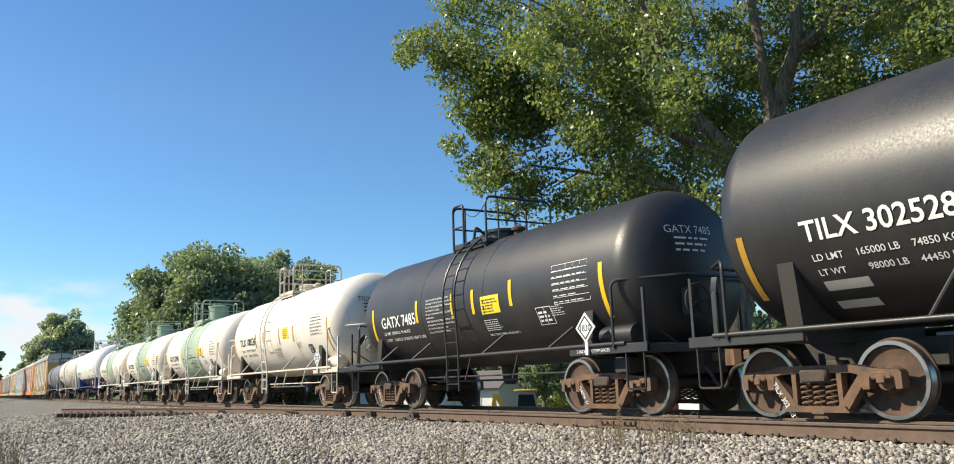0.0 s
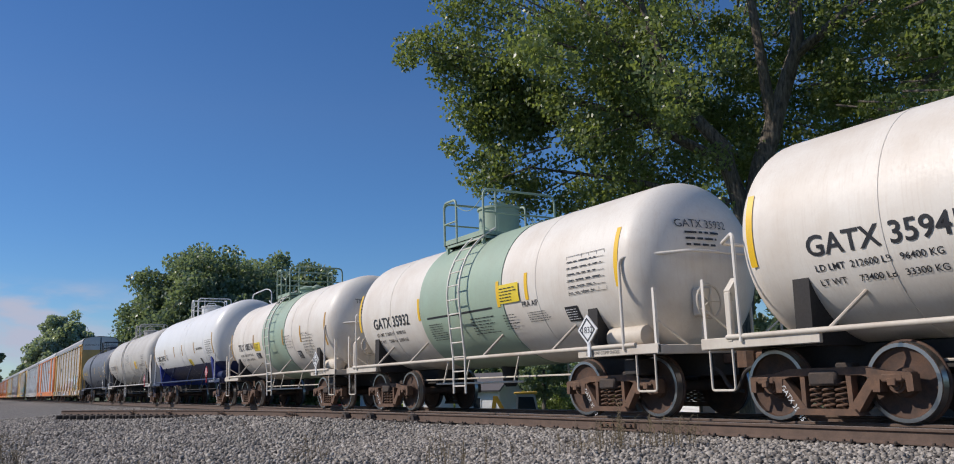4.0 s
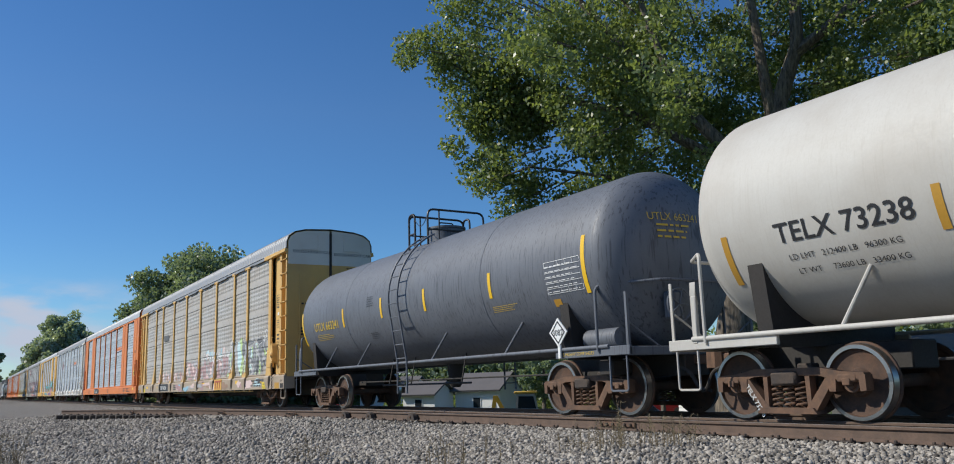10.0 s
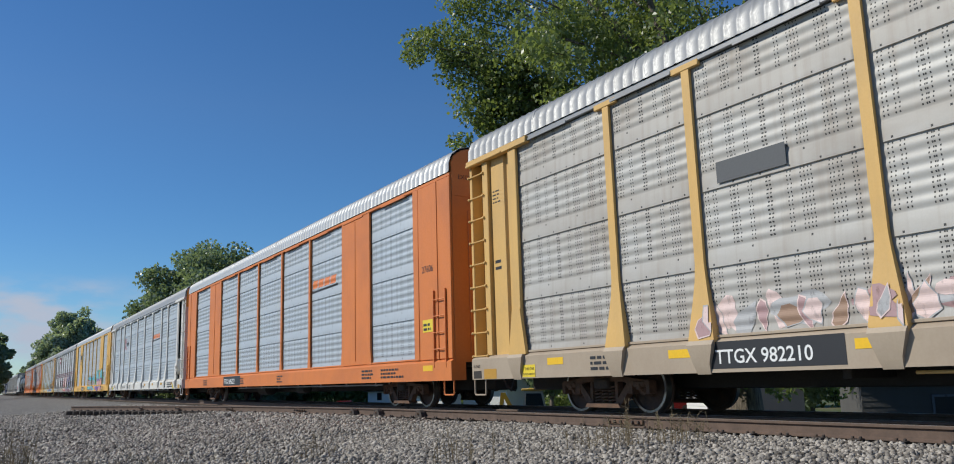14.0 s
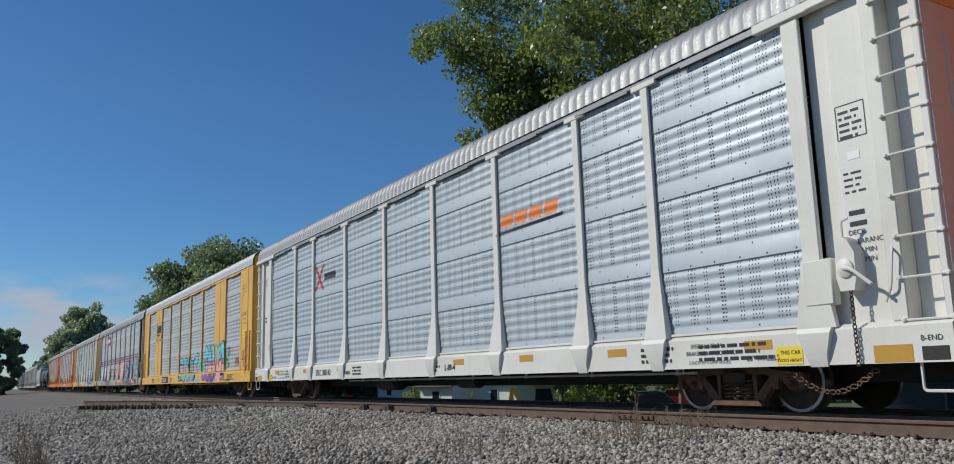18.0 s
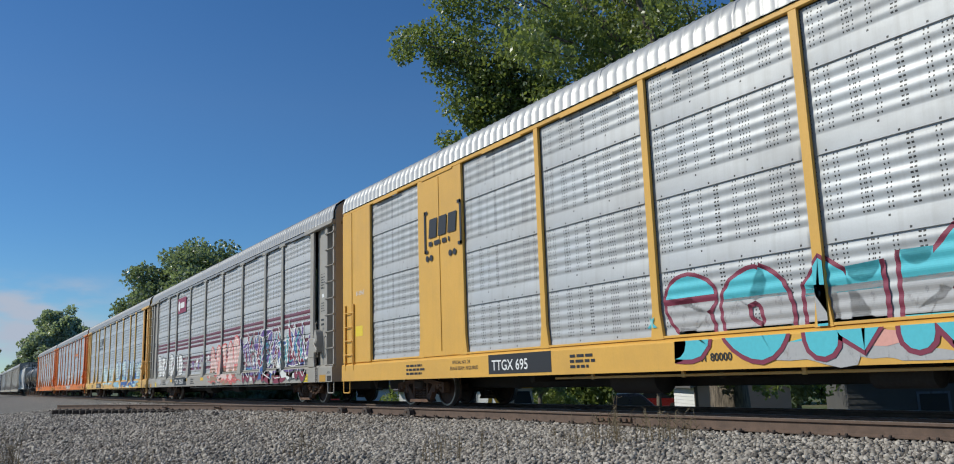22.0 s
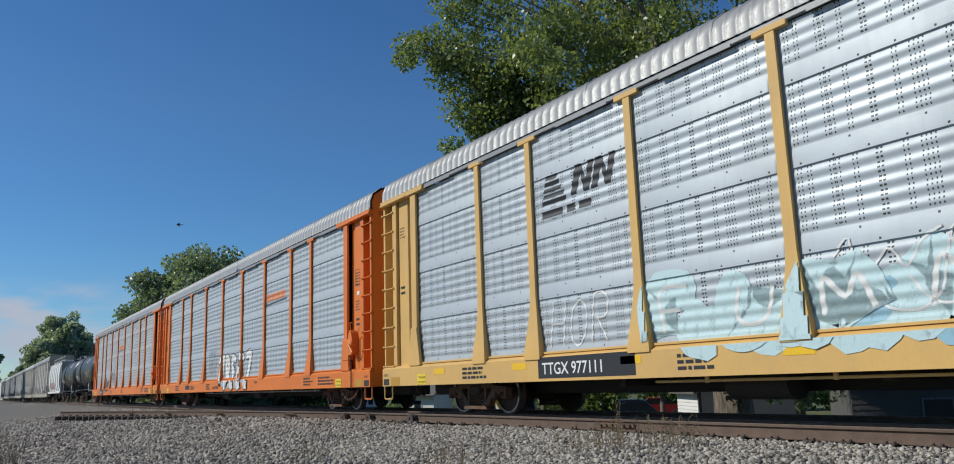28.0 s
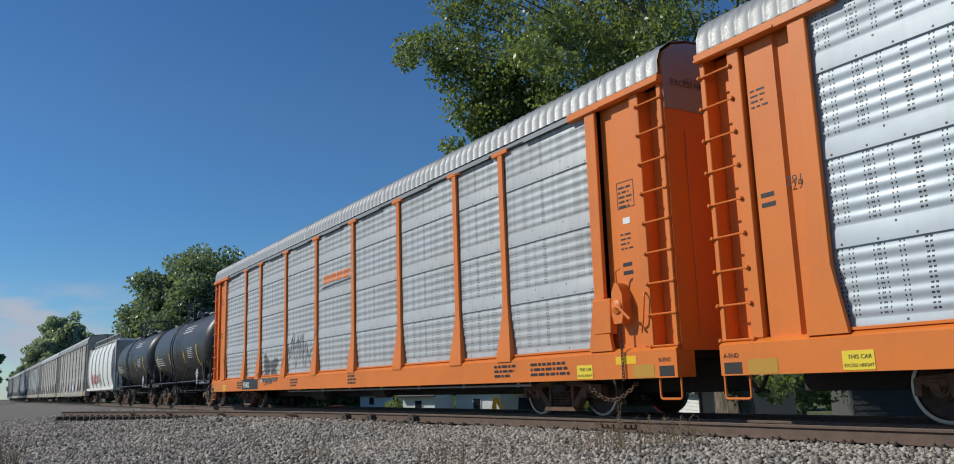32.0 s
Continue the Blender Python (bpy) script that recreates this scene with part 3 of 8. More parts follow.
# ---- running gear, shared by all cars ----
def wheel_profile(r):
    """Half a wheelset from the axle's middle to the bearing: (place along the axle, radius)."""
    return [(0.0, 0.085), (0.62, 0.085), (0.66, 0.13), (0.69, 0.15), (0.70, r * 0.55), (0.715, r * 0.86), (0.69, r * 0.90), (0.685, r * 1.055), (0.715, r * 1.055),
            (0.73, r * 1.01), (0.825, r * 0.985), (0.83, r * 0.97), (0.832, r * 0.865), (0.79, r * 0.845), (0.755, r * 0.6), (0.775, r * 0.38), (0.83, r * 0.33), (0.84, 0.10), (0.90, 0.10)]


GEAR = {}


def gear(r):
    """The meshes of a truck with wheels of radius r."""
    if r in GEAR:
        return GEAR[r]
    d = {}
    prof = wheel_profile(r)
    w = Mesh()
    full = [(-a, q) for a, q in prof[::-1]] + prof[1:]
    w.lathe(full, 40, "x")
    d["wheelset"] = mesh_of("wheelset", w, M_WHEEL)
    t = Mesh()
    for s in (-1, 1):
        t.lathe([(s * 0.7325, r * 1.0125), (s * 0.823, r * 0.9875)], 40, "x")
        t.lathe([(s * 0.8335, r * 0.968), (s * 0.8345, r * 0.87)], 40, "x")
        t.f = [q for q in t.f if len(q) == 4]
    d["tread"] = mesh_of("tread", t, M_TREAD)
    half = 0.89
    k = r / 0.475
    # cast side frame, one outline with two openings left between its members
    sf = Mesh()
    for s in (-1, 1):
        y = lambda a: s * a
        sf.prism([(y(0), r + 0.20), (y(0.5), r + 0.20), (y(0.78), r + 0.145), (y(1.12), r + 0.12), (y(1.14), r + 0.04), (y(0.72), r + 0.04), (y(0.5), r + 0.10), (y(0), r + 0.11)], -0.07, 0.07)
        sf.prism([(y(1.14), r + 0.10), (y(1.14), r - 0.09), (y(1.06), r - 0.10), (y(1.05), r + 0.05), (y(0.74), r + 0.05), (y(0.73), r - 0.10), (y(0.64), r - 0.10), (y(0.62), r + 0.08)], -0.075, 0.075)
        sf.prism([(y(0.74), r + 0.06), (y(0.66), r - 0.02), (y(0.42), 0.13), (y(0.30), 0.10), (y(0.26), 0.16), (y(0.33), 0.22), (y(0.60), r + 0.08)], -0.065, 0.065)
        sf.prism([(y(0.30), 0.16), (y(0.36), 0.20), (y(0.36), r + 0.13), (y(0.29), r + 0.13)], -0.06, 0.06)
    sf.prism([(-0.46, 0.10), (0.46, 0.10), (0.40, 0.175), (-0.40, 0.175)], -0.11, 0.11)
    d["side_frame"] = mesh_of("side_frame", sf, M_RUST)
    sp = Mesh()
    for cy in (-0.18, 0.0, 0.18):
        pts = []
        for i in range(49):
            a = 2 * math.pi * i / 10
            pts.append((0.062 * math.cos(a), cy + 0.075 * math.sin(a), 0.185 + (r - 0.16) * i / 48))
        sp.tube(pts, 0.016, 6)
    d["spring"] = mesh_of("spring_nest", sp, M_RUST)
    cap = Mesh().lathe([(0.88, 0.115), (0.955, 0.115), (0.96, 0.085), (0.985, 0.08), (0.99, 0.03)], 20, "x")
    for i in range(3):
        a = 2 * math.pi * i / 3
        cap.lathe([(0.985, 0.02), (1.005, 0.02)], 6, "x", (0, 0.05 * math.cos(a), 0.05 * math.sin(a)))
    cap2 = Mesh().add([(-x, y, z) for x, y, z in cap.v], cap.f)
    d["bearing"] = mesh_of("bearing_cap", join(cap, cap2), M_RUST)
    ad = Mesh().box(-0.085, 0.085, -0.14, 0.14, r + 0.01, r + 0.11, 0.02)
    ad.box(-0.1, 0.1, -0.055, 0.055, r - 0.03, r + 0.06, 0.01)
    d["adapter"] = mesh_of("bearing_adapter", ad, M_RUST)
    bo = Mesh().box(-1.1, 1.1, -0.2, 0.2, r - 0.02, r + 0.16, 0.03)
    bo.lathe([(r + 0.15, 0.22), (r + 0.24, 0.22)], 20, "z")
    for s in (-1, 1):
        bo.box(s * 0.55 - 0.09, s * 0.55 + 0.09, -0.12, 0.12, r + 0.14, r + 0.26, 0.02)
    d["bolster"] = mesh_of("truck_bolster", bo, M_DARKRUST)
    br = Mesh()
    for s in (-1, 1):
        br.box(-0.85, 0.85, s * 0.36 - 0.04, s * 0.36 + 0.04, r - 0.09, r - 0.02, 0.01)
        for q in (-1, 1):
            br.prism([(s * (0.89 - r * 1.07), r - 0.16), (s * (0.89 - r * 1.07) - s * 0.06, r - 0.14), (s * (0.89 - r * 1.07) - s * 0.06, r + 0.12), (s * (0.89 - r * 1.03), r + 0.14)], q * 0.70, q * 0.81)
    d["brake"] = mesh_of("brake_beam", br, M_DARKRUST)
    GEAR[r] = d
    return d


WHEELS = []


def truck(car, y, r, mark=None):
    """A two-axle truck under a car; the wheelsets are kept to be turned."""
    d = gear(r)
    base = part("truck", d["bolster"], None, car)
    base.location = (0, y, 0)
    for s in (-1, 1):
        side = part("side_frame", d["side_frame"], None, base)
        side.location = (s * 0.97, 0, 0)
        side = part("spring_nest", d["spring"], None, base)
        side.location = (s * 0.97, 0, 0)
        for e in (-1, 1):
            a = part("bearing_adapter", d["adapter"], None, base)
            a.location = (s * 0.97, e * 0.89, 0)
    part("brake_beam", d["brake"], None, base)
    for e in (-1, 1):
        ws = new("wheelset", d["wheelset_full"] if "wheelset_full" in d else merged_wheels(d))
        ws.parent = base
        ws.location = (0, e * 0.89, r)
        WHEELS.append((ws, e * 0.89, r))
    if mark:
        part("frame_lettering", flat((lambda g: ([(0.9 * a * math.cos(1.0) + b * math.sin(1.0), -0.9 * a * math.sin(1.0) + b * math.cos(1.0)) for a, b in g[0]], g[1]))(letters(mark, 0.105)), 0.66, r - 0.03, -1.043), M_CHALK, base)
    return base


def merged_wheels(d):
    """One mesh of plate, bright tread and bearing caps with their own materials."""
    bm = bmesh.new()
    me = bpy.data.meshes.new("wheelset")
    for i, key in enumerate(("wheelset", "tread", "bearing")):
        n = len(bm.faces)
        bm.from_mesh(d[key])
        bm.faces.ensure_lookup_table()
        for f in bm.faces[n:]:
            f.material_index = i
            f.smooth = True
    bm.to_mesh(me)
    bm.free()
    for m in (M_WHEEL, M_TREAD, M_RUST):
        me.materials.append(m)
    me.set_sharp_from_angle(angle=radians(38))
    d["wheelset_full"] = me
    return me


def coupler(car, y, s, material):
    """Coupler head and shank on one end; s is the end's sign along y."""
    mb = Mesh().box(-0.07, 0.07, y, y + s * 0.45, 0.80, 0.95, 0.02)
    mb.prism([(-0.14, y + s * 0.40), (0.10, y + s * 0.42), (0.17, y + s * 0.62), (0.09, y + s * 0.74), (0.03, y + s * 0.62), (-0.10, y + s * 0.66), (-0.17, y + s * 0.58)], 0.73, 1.0, "z")
    part("coupler", mb, M_RUST, car, "rusty knuckle coupler")
    hose = Mesh().tube(bend([(-0.35, y, 0.75), (-0.4, y + s * 0.25, 0.7), (-0.38, y + s * 0.42, 0.42), (-0.3, y + s * 0.6, 0.38)], 0.15), 0.03, 8)
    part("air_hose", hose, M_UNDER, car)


CARS = []


def car_base(name, s0, s1, label, category, group):
    ob = tagged(new(name), label, category, group)
    ob.location = (TRACK, 0.5 * (s0 + s1), 0)
    CARS.append((ob, 0.5 * (s0 + s1)))
    return ob


def scribble(seed, w, h, t=0.017):
    """A looping hand-drawn line within w by h."""
    rnd = random.Random(seed)
    pts, fcs, line = [], [], []
    a, bb = rnd.uniform(0, 6), rnd.uniform(0, 6)
    for i in range(60):
        k = i / 59
        line.append((w * (k + 0.12 * math.sin(17 * k + a)), h * (0.5 + 0.32 * math.sin(23 * k + bb) + 0.18 * math.sin(41 * k + a))))
    for (x0, y0), (x1, y1) in zip(line, line[1:]):
        L = math.hypot(x1 - x0, y1 - y0) + 1e-6
        nx, ny = -(y1 - y0) / L * t / 2, (x1 - x0) / L * t / 2
        k = len(pts)
        pts += [(x0 - nx, y0 - ny), (x1 - nx, y1 - ny), (x1 + nx, y1 + ny), (x0 + nx, y0 + ny)]
        fcs.append((k, k + 1, k + 2, k + 3))
    return pts, fcs


# ---- tank cars ----
def ladder(car, material, y, w, zs, xs, n, name="ladder"):
    """zs, xs: the stringers' path as heights and places across; n rungs."""
    mb = Mesh()
    for e in (-0.5, 0.5):
        mb.tube([(x, y + e * w, z) for x, z in zip(xs, zs)], 0.024, 6)
    part(name, mb, material, car)
    total = [0.0]
    for i in range(1, len(zs)):
        total.append(total[-1] + math.hypot(zs[i] - zs[i - 1], xs[i] - xs[i - 1]))
    rung = mesh_of("rung", Mesh().tube([(0, -w / 2, 0), (0, w / 2, 0)], 0.014, 6), material)
    for k in range(n):
        d = total[-1] * (k + 0.5) / n
        i = max(j for j in range(len(total) - 1) if total[j] <= d)
        f = (d - total[i]) / (total[i + 1] - total[i])
        ob = new("rung", rung)
        ob.parent = car
        ob.location = (xs[i] + f * (xs[i + 1] - xs[i]), y, zs[i] + f * (zs[i + 1] - zs[i]))


def placard(car, y, z, x, face, ink, number):
    """Diamond hazard placard on its bracket."""
    s = 0.20
    br = Mesh().prism([(y - s - 0.05, z), (y, z - s - 0.05), (y + s + 0.05, z), (y, z + s + 0.05)], x + 0.0, x + 0.02)
    br.box(x + 0.005, x + 0.04, y - 0.04, y + 0.04, z - 0.45, z - 0.1)
    ob = part("placard", br, face, car, "diamond hazard placard")
    part("placard_edge", flat(([(0.0, -s), (s, 0), (0.0, s), (-s, 0), (0.0, -s + 0.035), (s - 0.035, 0), (0.0, s - 0.035), (-s + 0.035, 0)], [(0, 1, 5, 4), (1, 2, 6, 5), (2, 3, 7, 6), (3, 0, 4, 7)]), y, z, x - 0.004), ink, ob)
    part("placard_number", flat(letters(number, 0.15), y + 0.155, z - 0.055, x - 0.005), ink, ob)


def dome_profile(y0, y1, r, depth):
    """Tank with knuckled heads: two arcs from the axis to the side, and the same mirrored."""
    head = [(y0, 0.02)]
    for i in range(1, 13):
        a = math.pi / 2 * i / 12
        head.append((y0 + depth * (1 - math.cos(a)), r * math.sin(a) ** 0.8))
    return head + [(y0 + y1 - a, q) for a, q in head[::-1]]


PLACES = dict(strips=0, text=2, lines=2, small=3, plates=2, tables=2, frames=2, scrawls=3)


def moved_along(spec, dy):
    """The same fittings and lettering, dy further along the car."""
    out = dict(spec)
    for key, i in PLACES.items():
        out[key] = tuple(tuple(v + dy if k == i else v for k, v in enumerate(row)) for row in spec.get(key, ()))
    for key in ("ladder_y", "walk_y"):
        if key in spec:
            out[key] = spec[key] + dy
    for key in ("seams", "band"):
        if key in spec:
            out[key] = tuple(v + dy for v in spec[key])
    if spec.get("placard"):
        out["placard"] = (spec["placard"][0] + dy, *spec["placard"][1:])
    out["strips"] = out["strips"] + tuple(spec.get("ends", ()))
    return out


def tank_car(name, s0, s1, trucks, r, axis, shell, trim, frame, label, spec):
    """A tank car between the coupling places s0 and s1; y in the car runs from its middle towards the far end."""
    mid, half = 0.5 * (s0 + s1), 0.5 * (s1 - s0)
    car = car_base(name, s0, s1, label, "tank car", "tank cars of the train")
    spec = moved_along(spec, spec.get("shift", 0.0))
    end = half - spec.get("inset", 0.48)
    rear = half - spec.get("rear_inset", 0.82)
    low = spec.get("low", trim)
    depth = spec.get("dome", 0.68)
    tank = Mesh().lathe(dome_profile(-end, rear, r, depth), 72, "y", (0, 0, axis))
    tank_ob = part("tank", tank, shell, car, spec.get("tank_label", ""))
    if spec.get("belly"):
        mb = Mesh()
        n, cut = 24, spec["belly_z"]
        rows = []
        for a, q in dome_profile(-end, rear, r, depth):
            top_angle = math.asin(max(-1.0, min(1.0, (cut - axis) / max(q, 1e-3))))
            right = []
            for i in range(n + 1):
                t = -math.pi / 2 + (top_angle + math.pi / 2) * i / n
                right.append(((q + 0.006) * math.cos(t), a + math.copysign(0.006, a), axis + (q + 0.006) * math.sin(t)))
            rows.append([(-x, y, z) for x, y, z in right[:0:-1]] + right)
        mb.strip(rows)
        part("painted_belly", mb, spec["belly"], car, "dark blue lower half of the tank")
    for y in spec.get("seams", ()):
        mb = Mesh().lathe([(y - 0.03, r + 0.001), (y - 0.024, r + 0.007), (y + 0.024, r + 0.007), (y + 0.03, r + 0.001)], 64, "y", (0, 0, axis))
        part("jacket_seam", mb, spec.get("seam_mat", shell), car)
    if spec.get("band"):
        y0, y1 = spec["band"]
        mb = Mesh().lathe([(y0, r + 0.001), (y0, r + 0.018), (y1, r + 0.018), (y1, r + 0.001)], 72, "y", (0, 0, axis))
        part("jacket_band", mb, spec["band_mat"], car, "pale green jacket band round the tank")
    # stub sills, bolster saddles and bottom fittings
    for s in (-1, 1):
        ty = trucks[0] - mid if s < 0 else trucks[1] - mid
        sill = Mesh().box(-0.28, 0.28, ty - s * 1.3, s * (half - 0.45), 0.62, 0.98, 0.02)
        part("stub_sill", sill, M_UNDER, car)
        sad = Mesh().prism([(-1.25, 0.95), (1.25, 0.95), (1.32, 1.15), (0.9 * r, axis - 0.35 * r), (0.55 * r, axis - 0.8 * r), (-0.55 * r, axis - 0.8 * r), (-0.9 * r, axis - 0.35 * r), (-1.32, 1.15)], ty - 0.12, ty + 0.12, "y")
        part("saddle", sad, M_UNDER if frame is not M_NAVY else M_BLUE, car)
        # end platform with its grating and striker
        e = s * (half - 0.42)
        pl = Mesh().box(-1.42, 1.42, e - s * 0.95, e - s * 0.06, 1.03, 1.075, 0.008)
        part("end_platform", pl, frame, car)
        ed = Mesh().box(-1.45, 1.45, e - s * 0.06, e, 0.96, 1.1, 0.01)
        ed.box(-1.46, -1.40, e - s * 1.9, e, 0.97, 1.12, 0.01)
        ed.box(1.40, 1.46, e - s * 1.9, e, 0.97, 1.12, 0.01)
        part("end_sill", ed, frame, car)
        coupler(car, s * (half - 0.5), s, M_RUST)
        # end handrails: an arch across the end and corner grabs
        zt = spec.get("rail_z", 2.12)
        knee = s * (half - 1.15)
        nose = s * (half - 0.30)
        hr = Mesh().tube(bend([(-1.48, knee, 1.05), (-1.48, knee, zt), (-0.75, nose, zt + 0.03), (0.75, nose, zt + 0.03), (1.48, knee, zt), (1.48, knee, 1.05)], 0.14), 0.026, 8)
        part("end_handrail", hr, trim, car)
        for q in (-1, 1) if frame is not M_NAVY else ():
            pst = Mesh().prism([(q * 1.43, e - s * 0.05), (q * 1.38, e - s * 0.05), (q * 1.38, e - s * 0.065), (q * 1.418, e - s * 0.065), (q * 1.418, e - s * 0.095), (q * 1.43, e - s * 0.095)], 1.05, 1.95, "z")
            pst.tube([(q * 1.40, e - s * 0.10, 1.5), (q * 0.7, e - s * 0.10, 1.08)], 0.016, 6)
            part("corner_grab", pst, trim, car)
        for q in (-1, 1):
            st = Mesh()
            st.tube(bend([(q * 1.42, e - s * 0.12, 1.0), (q * 1.42, e - s * 0.12, 0.42), (q * 1.42, e - s * 0.52, 0.42), (q * 1.42, e - s * 0.52, 1.0)], 0.05), 0.018, 6)
            part("sill_step", st, low, car)
    # long side handrails with slanted stays
    sy0, sy1 = -(half - 0.9), half - 0.9
    for q in (-1, 1):
        pipe = Mesh().tube([(q * 1.46, sy0, 1.12), (q * 1.46, sy1, 1.12)], 0.036, 10)
        part("side_rail", pipe, low, car)
        brace = mesh_of("stay", Mesh().tube([(q * 1.46, 0, 1.12), (q * 0.80 * r, -0.34, axis - 0.60 * r + 0.02)], 0.026, 8), low)
        for yy in spec.get("stays", (-0.52, -0.16, 0.34, 0.62)):
            ob = new("stay", brace)
            ob.parent = car
            ob.location = (0, yy * half, 0)
        for yy in (sy1 - 0.05,):
            post = Mesh().box(q * 1.40, q * 1.47, yy - 0.05, yy + 0.05, 1.05, 1.72, 0.015)
            post.prism([(q * 1.46, 1.74), (q * 1.40, 1.60), (q * 0.9 * r, 1.78), (q * 0.9 * r, 1.92)], yy - 0.05, yy + 0.05, "y")
            part("corner_post", post, low, car)
    # ladders over the side and the top walkway
    ly = spec.get("ladder_y", 0.0)
    wy = spec.get("walk_y", ly)
    if spec.get("end_ladder"):
        yy = -half + 0.3
        mb = Mesh()
        for x in (0.75, 1.2):
            mb.tube(bend([(x, yy, 1.05), (x, yy, axis + 0.75 * r), (x * 0.85, yy + 0.4, axis + r - 0.1)], 0.2), 0.026, 8)
        part("end_ladder", mb, trim, car)
        for k in range(9):
            part("rung", Mesh().tube([(0.75, yy, 1.3 + 0.28 * k), (1.2, yy, 1.3 + 0.28 * k)], 0.016, 6), trim, car)
        mb = Mesh().tube(bend([(0.7, yy + 0.35, axis + r - 0.45), (0.7, yy + 0.3, axis + r + 0.32), (0.6, yy + 0.7, axis + r + 0.45), (0.4, yy + 2.0, axis + r + 0.34), (0.4, yy + 2.1, axis + r - 0.05)], 0.2), 0.026, 8)
        part("end_platform", Mesh().box(0.55, 1.3, yy + 0.1, yy + 0.55, axis + r - 0.5, axis + r - 0.45, 0.01), trim, car)
        part("top_handrail", mb, trim, car)
    for q in () if spec.get("end_ladder") else (-1, 1):
        zs, xs = [0.42, 1.15], [q * 1.5, q * 1.5]
        for i in range(9):
            a = math.radians(-6 + 72 * i / 8)
            zs.append(axis + (r + 0.17) * math.sin(a))
            xs.append(q * (r + 0.17) * math.cos(a))
        ladder(car, trim, ly, spec.get("ladder_w", 0.48), zs, xs, 13)
    # top platform, deck slats, rails, dome and fittings
    top = axis + r
    dz = top - spec.get("deck_drop", 0.14)
    px, py = spec.get("plat", (0.86, 0.70))
    pm = spec.get("plat_mat", trim)
    for q in (-1, 1):
        deck = Mesh().box(q * 0.45, q * px, wy - py, wy + py, dz - 0.02, dz + 0.015, 0.006)
        for k in range(9):
            deck.box(q * 0.46, q * (px - 0.01), wy - py + 0.02 + k * (2 * py - 0.1) / 8, wy - py + 0.06 + k * (2 * py - 0.1) / 8, dz + 0.01, dz + 0.03, 0.004)
        part("walkway_deck", deck, pm, car)
        edge = Mesh().box(q * (px - 0.02), q * px, wy - py, wy + py, dz - 0.07, dz + 0.12, 0.006)
        part("toe_board", edge, pm, car)
        foot = axis + math.sqrt(max(0.1, r * r - px * px))
        for e in (-0.9, 0.9):
            part("walkway_bracket", Mesh().box(q * (px - 0.07), q * px, wy + e * py - 0.035, wy + e * py + 0.035, foot - 0.06, dz, 0.008), pm, car)
        hr = Mesh().tube(bend([(q * px, wy + 0.35 * py, dz), (q * px, wy + 0.35 * py, dz + 1.0), (q * px, wy + py, dz + 1.0), (q * px, wy + py, dz)], 0.14), 0.027, 8)
        hr.tube([(q * px, wy + 0.35 * py, dz + 0.5), (q * px, wy + py, dz + 0.5)], 0.02, 8)
        part("walkway_rail", hr, pm, car)
    for e in (-1, 1):
        part("end_board", Mesh().box(-px, px, wy + e * (py - 0.03), wy + e * py, dz - 0.07, dz + 0.10, 0.006), pm, car)
        hr = Mesh().tube(bend([(-px, wy + e * py, dz), (-px, wy + e * py, dz + 1.0), (px, wy + e * py, dz + 1.0), (px, wy + e * py, dz)], 0.18), 0.027, 8)
        hr.tube([(-px, wy + e * py, dz + 0.5), (px, wy + e * py, dz + 0.5)], 0.02, 8)
        hr.tube([(-px + 0.32, wy + e * py, dz), (-px + 0.32, wy + e * py, dz + 1.0)], 0.02, 8)
        part("walkway_end_rail", hr, pm, car)
    chain = Mesh()
    for k in range(12):
        a, c2 = k / 12, (k + 1) / 12
        chain.tube([(-px, wy + py * (0.35 - 1.35 * t), dz + 0.85 - 0.22 * math.sin(math.pi * t)) for t in (a, c2)], 0.009, 5)
    part("safety_chain", chain, pm, car)
    kind = spec.get("fitting", "valves")
    if kind == "drum":
        dh = spec.get("drum_h", 0.5)
        d = Mesh().lathe([(top - 0.1, 0.46), (top + dh, 0.46), (top + dh + 0.01, 0.49), (top + dh + 0.06, 0.49), (top + dh + 0.08, 0.40), (top + dh + 0.12, 0.1)], 32, "z", (0, wy, 0))
        part("dome_cover", d, spec.get("dome_mat", pm), car)
        part("dome_handle", Mesh().tube(bend([(-0.2, wy, top + dh), (-0.2, wy, top + dh + 0.2), (0.2, wy, top + dh + 0.2), (0.2, wy, top + dh)], 0.06), 0.018, 6), pm, car)
    else:
        d = Mesh().lathe([(top - 0.1, 0.36), (top + 0.14, 0.36), (top + 0.15, 0.42), (top + 0.2, 0.42), (top + 0.24, 0.3), (top + 0.28, 0.08)], 28, "z", (0, wy - 0.05, 0))
        part("manway", d, spec.get("dome_mat", pm), car)
        for dy, h in ((0.8, 0.36), (1.15, 0.30), (-0.85, 0.26)):
            v = Mesh().lathe([(top - 0.1, 0.10), (top + h * 0.5, 0.10), (top + h * 0.55, 0.16), (top + h * 0.75, 0.16), (top + h, 0.06)], 16, "z", (0.05, wy + dy * py, 0))
            part("valve", v, spec.get("valve_mat", M_GREY), car)
        part("eduction_arm", Mesh().tube(bend([(-0.1, wy + 0.85 * py, top + 0.25), (-0.35, wy + 0.8 * py, top + 0.40), (-0.42, wy + 0.8 * py, top + 0.02)], 0.1), 0.035, 8), spec.get("valve_mat", M_GREY), car)
